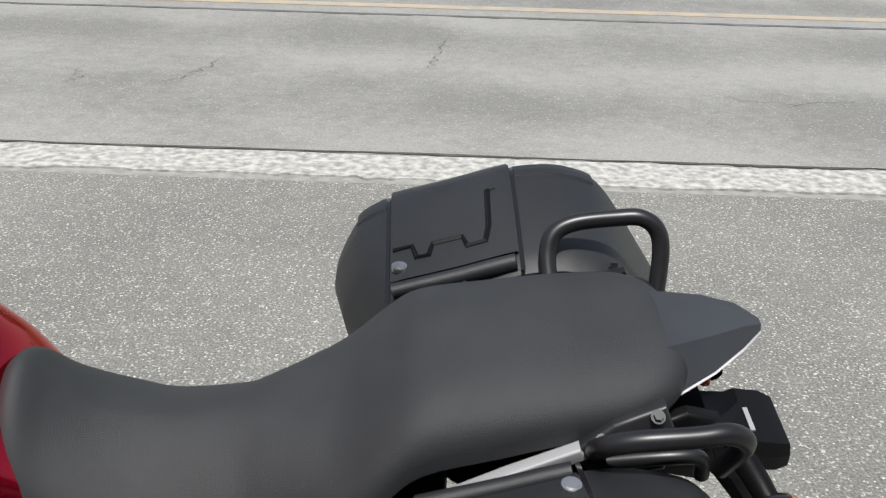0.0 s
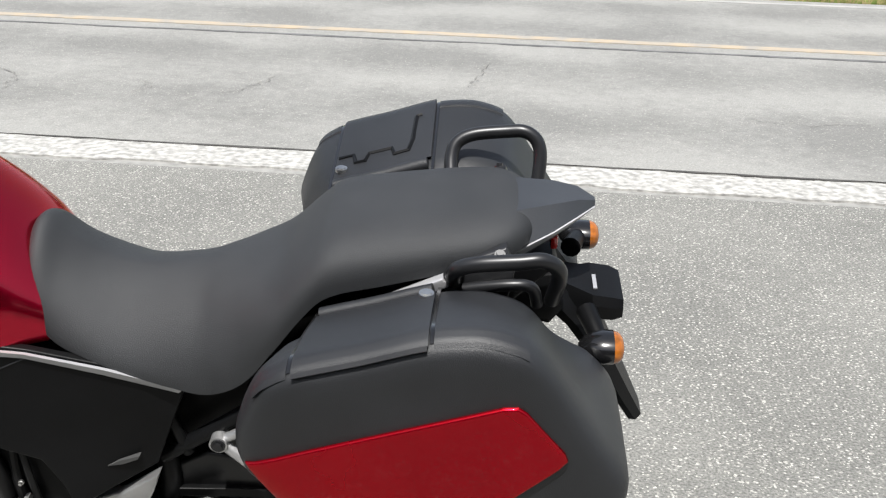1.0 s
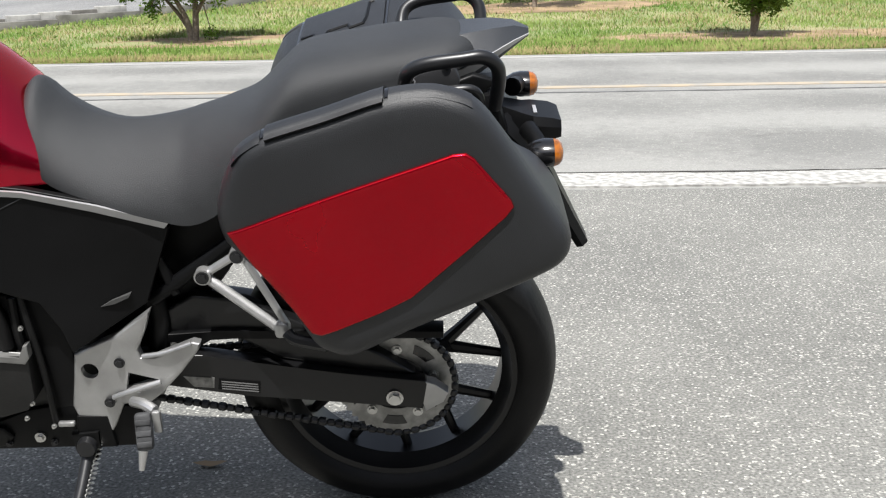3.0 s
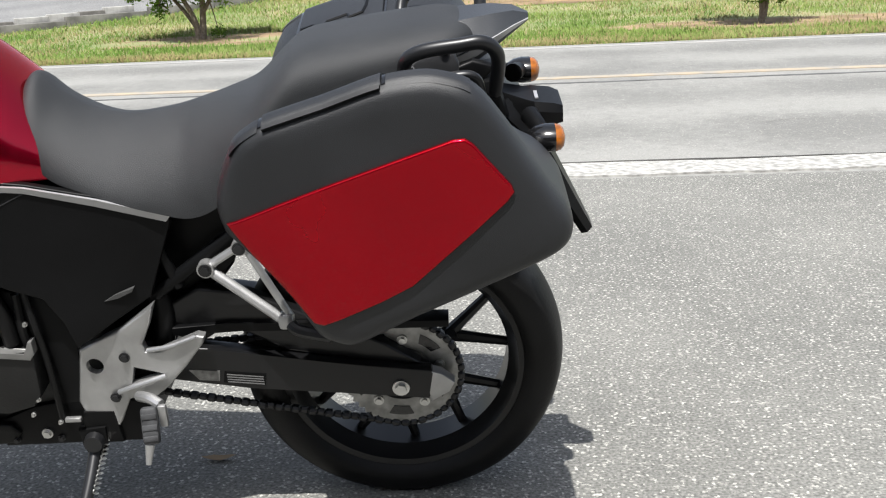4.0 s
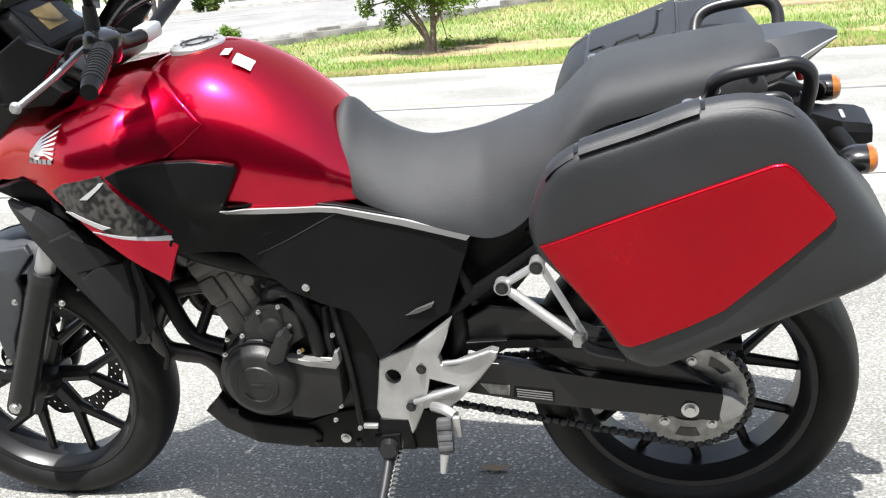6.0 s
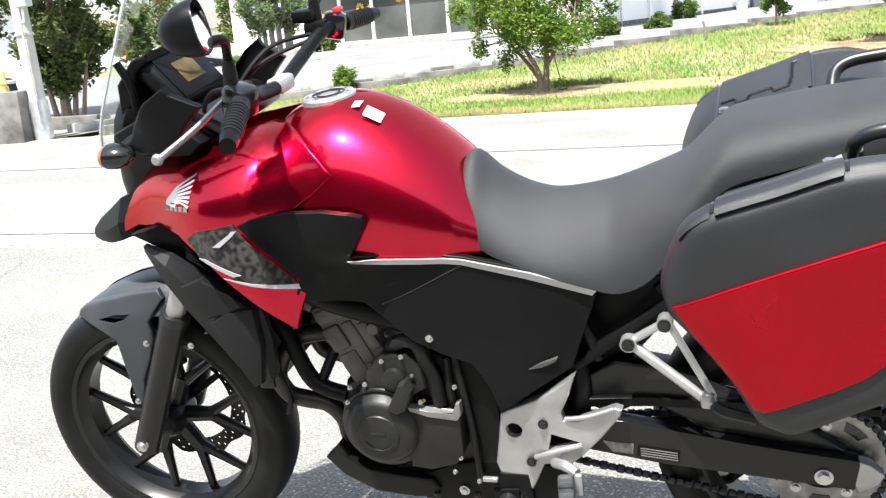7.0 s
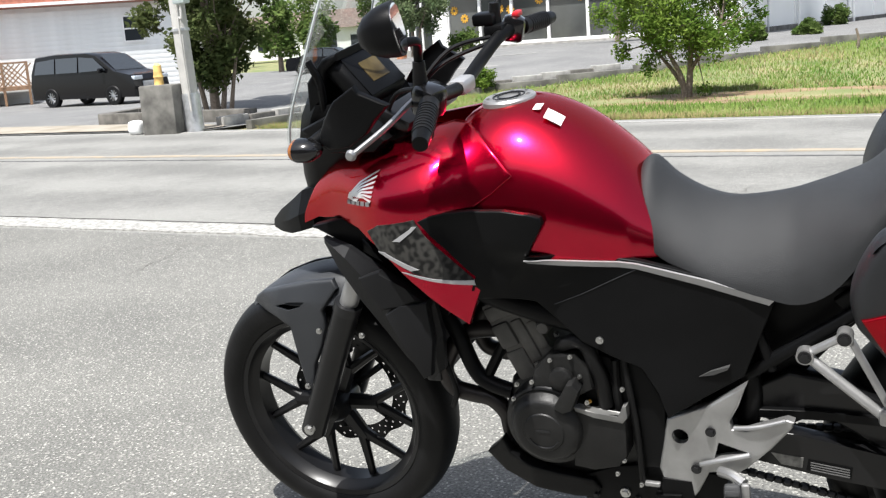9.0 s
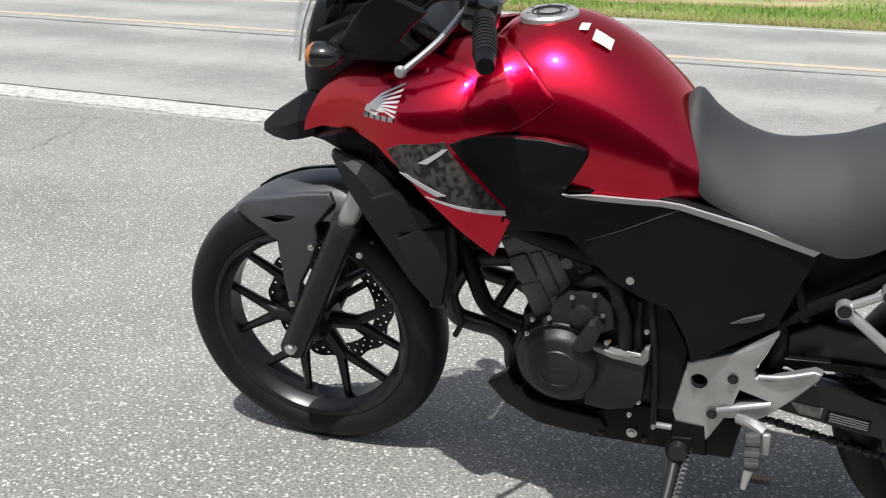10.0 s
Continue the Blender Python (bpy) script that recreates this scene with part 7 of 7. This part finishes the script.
wall_box("canopy", 0.04, 0.75, 0.3, 8.2, 2.50, 2.66, HALL_WHITE, hall, "white canopy along the wall")
for y in np.arange(8.6, 26.0, 2.1):
    wall_box("pipe_bracket", 0.04, 0.20, y, y + 0.05, 2.66, 3.05, GALV, hall)
for y in (0.35, 6.2, 14.0, 22.0):
    part("down_pipe", cyl((0.09, y, -0.3), (0.09, y, 3.3), 0.045, n=10), HALL_WHITE, hall)
for y in (4.0, 10.6, 18.8):
    wall_box("small_window", 0.037, 0.075, y, y + 0.2, 1.9, 2.2, PANE, hall, "small dark window")
for y in (9.5, 21.0):
    wall_box("air_unit", 0.15, 0.5, y, y + 0.8, -0.3, 0.35, SIDING, hall, "outdoor air unit")
wall_box("front_shutter", -1.4, -0.5, -0.03, -0.002, 0.0, 2.6, material("grey_shutter", (0.45, 0.47, 0.45), 0.6, var=0.05), hall, "grey-green roller shutter")

villa = tagged(empty("villa", pose(-0.6, 53.0, 0.7, 0, 0, -10)), "grey two-storey building with narrow dark windows", "building")
GREY_WALL = material("grey_plaster", (0.075, 0.080, 0.090), 0.8, var=0.08, scale=1.2)
wall_box("wall", 0.1, 11.0, 0.0, 8.0, -0.6, 6.4, GREY_WALL, villa)
wall_box("garage", -0.4, 3.0, -2.7, -0.002, -0.6, 1.2, WALL_WHITE, villa, "white low garage")
wall_box("garage_roof", -0.5, 3.1, -2.8, -0.004, 1.202, 1.28, GREY_WALL, villa)
wall_box("garage_door", 0.1, 1.1, -2.74, -2.703, -0.5, 0.85, GREY_WALL, villa, "grey garage door")
wall_box("roof", -0.2, 11.3, -0.3, 8.3, 6.402, 6.6, GREY_WALL, villa)
for k in range(15):
    for z, h in ((1.5, 0.9), (2.75, 1.05), (4.3, 1.05)):
        x = 0.75 + 0.62 * k + 0.35 * (k // 3)
        wall_box("window", x, x + 0.34, -0.05, -0.003, z, z + h, PANE, villa, "narrow dark window")
        wall_box("window_sill", x - 0.04, x + 0.38, -0.09, -0.003, z - 0.08, z - 0.002, WALL_WHITE, villa)
        wall_box("window_jamb", x + 0.342, x + 0.40, -0.07, -0.003, z, z + h, WALL_WHITE, villa)

house = tagged(empty("house", pose(-32.3, 33.4, -0.55, 0, 0, 40)), "white clapboard house with a red-brown roof edge", "building")
wall_box("wall", -16.0, 3.6, 0.05, 9.0, -0.3, 4.05, SIDING, house)
bd = mesh_of(box((19.6, 0.035, 0.215), (-6.2, 0.03, 0.0), 0.006, pose(0, 0, 0, 4, 0, 0)), "clapboard", SIDING)
for k in range(19):
    ob = new("clapboard", bd)
    ob.parent = house
    ob.location = (0, 0, 0.02 + 0.208 * k)
wall_box("roof_edge", -16.4, 4.0, -0.55, 9.4, 4.06, 4.55, ROOF_RED, house, "red-brown roof edge")
wall_box("gutter", -16.4, 4.0, -0.66, -0.555, 4.10, 4.22, WALL_WHITE, house)
for x in (1.3, -12.0):
    wall_box("window", x, x + 0.75, -0.05, -0.004, 2.45, 3.45, PANE, house, "dark sash window")
    wall_box("sash_rail", x, x + 0.75, -0.075, -0.052, 2.92, 2.98, WALL_WHITE, house)
    for a, b, c, d in ((x - 0.1, x - 0.002, 2.36, 3.54), (x + 0.752, x + 0.85, 2.36, 3.54), (x, x + 0.75, 3.452, 3.54), (x, x + 0.75, 2.36, 2.448)):
        wall_box("window_frame", a, b, -0.08, -0.004, c, d, WALL_WHITE, house)
wall_box("door", -9.4, -8.3, -0.06, -0.004, 0.95, 3.0, PANE, house, "dark glazed door")
wall_box("awning", -10.2, -7.4, -1.2, -0.06, 3.1, 3.25, WALL_WHITE, house)
deck = tagged(empty("deck", pose(-32.3, 33.4, -0.55, 0, 0, 40) @ Matrix.Translation((2.8, 0, 0))), "brown wooden porch deck with a lattice rail", "deck")
wall_box("deck_floor", -13.0, -5.4, -2.4, -0.07, 0.75, 0.9, WOOD, deck)
for k in range(9):
    x = -13.0 + 0.95 * k
    wall_box("post", x - 0.05, x + 0.05, -2.4, -2.3, -0.1, 1.8, WOOD, deck)
wall_box("rail", -13.0, -5.35, -2.39, -2.31, 1.802, 1.88, WOOD, deck)
lat = mesh_of(box((0.05, 0.012, 1.25), (0, 0, 0), 0.0, pose(0, 0, 0, 0, 45, 0)), "lattice_slat", WOOD, 0)
lat2 = mesh_of(box((0.05, 0.012, 1.25), (0, 0, 0), 0.0, pose(0, 0, 0, 0, -45, 0)), "lattice_slat", WOOD, 0)
for k in range(34):
    for m_, dy in ((lat, -2.345), (lat2, -2.36)):
        ob = new("lattice_slat", m_)
        ob.parent = deck
        ob.location = (-12.6 + 0.21 * k, dy, 1.35)
for i, (x, y, yaw, w) in enumerate(((-62.0, 95.0, 20, 9), (-73, 98, 30, 8), (-48, 101, 10, 8))):
    hs = tagged(empty("far_house", pose(x, y, -0.2, 0, 0, yaw)), "distant pale house with a brown pitched roof", "building")
    wall_box("wall", 0, w, 0, 7, 0, 3.0, WALL_WHITE, hs)
    bm = bmesh.new()
    loft([[(-0.5, -0.6, 3.0), (-0.5, 3.5, 5.0), (-0.5, 7.6, 3.0)], [(w + 0.5, -0.6, 3.0), (w + 0.5, 3.5, 5.0), (w + 0.5, 7.6, 3.0)]], bm)
    part("roof", bm, material("brown_roof", (0.16, 0.12, 0.10), 0.8, var=0.15, scale=3), hs, "", 0)
    for k in range(3):
        wall_box("window", 1 + 2.6 * k, 2.1 + 2.6 * k, -0.04, -0.003, 1.0, 2.2, PANE, hs)


# ---- parked vehicles ----
CAR_BLACK = material("black_car_paint", (0.005, 0.005, 0.006), 0.12, spec=0.3)


def car(name, m, length, width, tall, profile, glass, paint, label):
    """A parked car: side profile (x, z) swept across its width, tucked in towards the roof; front at -x."""
    ob = tagged(empty(name, m), label, "car")
    rings = []
    for y in (-1, -0.96, -0.8, -0.4, 0, 0.4, 0.8, 0.96, 1):
        ring = []
        for x, z in profile:
            t = ease((z - tall * 0.5) / (tall * 0.5))
            k = 1 - 0.12 * t - (0.03 if abs(y) > 0.97 else 0.0)
            s = 0.985 if abs(y) > 0.97 else 1.0
            ring.append((x * s, y * width / 2 * k, z if abs(y) < 0.9 else tall * 0.4 + (z - tall * 0.4) * 0.975))
        rings.append(ring)
    part("body", loft(rings), paint, ob, smooth=28)
    for sgn in (-1, 1):
        for g in glass:

            def side(x, z):
                t = ease((z - tall * 0.5) / (tall * 0.5))
                return -width / 2 * (1 - 0.12 * t) + 0.012
            bm = panel(g, side, 0.01, 0.2, 0.0)
            part("side_window", bm if sgn < 0 else mirrored(bm), PANE, ob)
    r = 0.34
    for x in (-length * 0.30, length * 0.30):
        for s in (-1, 1):
            wh = part("wheel", spin([(-0.11, 0.20), (-0.115, r - 0.03), (-0.09, r), (0.09, r), (0.115, r - 0.03), (0.11, 0.20), (-0.11, 0.20)], 36, "y", (x, s * (width / 2 - 0.10), r)), RUBBER, ob)
            bm = bmesh.new()
            for k in range(10):
                a = math.tau * k / 10
                cx_, cy_ = x, s * (width / 2 - 0.005)
                tube([(cx_, cy_, r), (cx_ + 0.235 * math.cos(a), cy_, r + 0.235 * math.sin(a))], 0.016, 6, 1, bm)
            spin([(-0.02, 0.20), (-0.02, 0.24), (0.01, 0.24), (0.01, 0.20)], 32, "y", (x, s * (width / 2 - 0.01), r), bm)
            part("rim", bm, STEEL, wh, "bright multi-spoke rim")
    return ob


VAN = [(-2.42, 0.25), (-2.45, 0.55), (-2.40, 0.85), (-2.25, 1.02), (-1.55, 1.18), (-0.75, 1.75), (-0.30, 1.86), (1.2, 1.88), (2.15, 1.82), (2.36, 1.25), (2.42, 0.7), (2.38, 0.28)]
van = car("minivan", pose(-26.95, 27.6, -0.42, 0, 0, 179), 4.86, 1.84, 1.88, VAN,
          [[(-1.2, 1.22), (-0.62, 1.66), (0.05, 1.72), (0.05, 1.2)], [(0.12, 1.2), (0.12, 1.72), (1.15, 1.72), (1.15, 1.2)], [(1.22, 1.2), (1.22, 1.72), (2.1, 1.65), (2.2, 1.2)]], CAR_BLACK, "glossy black minivan parked before the house")
ws = part("windscreen", panel([(-1.52, -0.72), (-0.80, -0.62), (-0.80, 0.62), (-1.52, 0.72)], lambda x, z: 0, 0.01, 0.3, 0.0), PANE, van)
for v in ws.data.vertices:
    x, y = v.co.x, v.co.z
    v.co = Vector((x, y, 1.20 + (x + 1.52) * 0.77 + (0.012 if v.co.y < 0.005 else 0.0)))
for s in (-1, 1):
    part("head_lamp", box((0.34, 0.42, 0.14), (-2.30, s * 0.66, 0.90), 0.04), HEADLAMP, van, "clear head lamp")
    part("mirror", box((0.12, 0.20, 0.16), (-1.05, s * 0.98, 1.22), 0.04), CAR_BLACK, van)
part("grille", box((0.06, 0.9, 0.22), (-2.43, 0, 0.66), 0.02), GALV, van, "bright grille")
SEDAN = [(-2.2, 0.25), (-2.25, 0.5), (-2.1, 0.75), (-1.2, 0.92), (-0.5, 1.38), (0.7, 1.42), (1.4, 1.02), (2.15, 0.95), (2.25, 0.6), (2.2, 0.28)]
for i, (x, y, yaw) in enumerate(((-29.5, 48.0, 195), (-26.5, 52.0, 20))):
    car("parked_car", pose(x, y, height(x, y), 0, 0, yaw), 4.5, 1.7, 1.42, SEDAN, [[(-1.0, 0.95), (-0.45, 1.32), (0.1, 1.34), (0.1, 0.95)], [(0.16, 0.95), (0.16, 1.34), (0.65, 1.33), (1.2, 1.0)]], CAR_BLACK, "dark saloon car parked at the back of the lot")

# a fallen leaf on the asphalt
bm = tiles_of([(-0.035, 0), (-0.01, 0.016), (0.03, 0.008), (0.045, -0.004), (0.01, -0.014)], 0.01, "xy")
for v in bm.verts:
    v.co.z = 0.006 + 4.0 * v.co.x ** 2
lf = tagged(part("dead_leaf", bm, SOIL, None), "curled dry leaf lying on the asphalt", "leaf")
lf.location = (0.27, 0.10, 0.001)
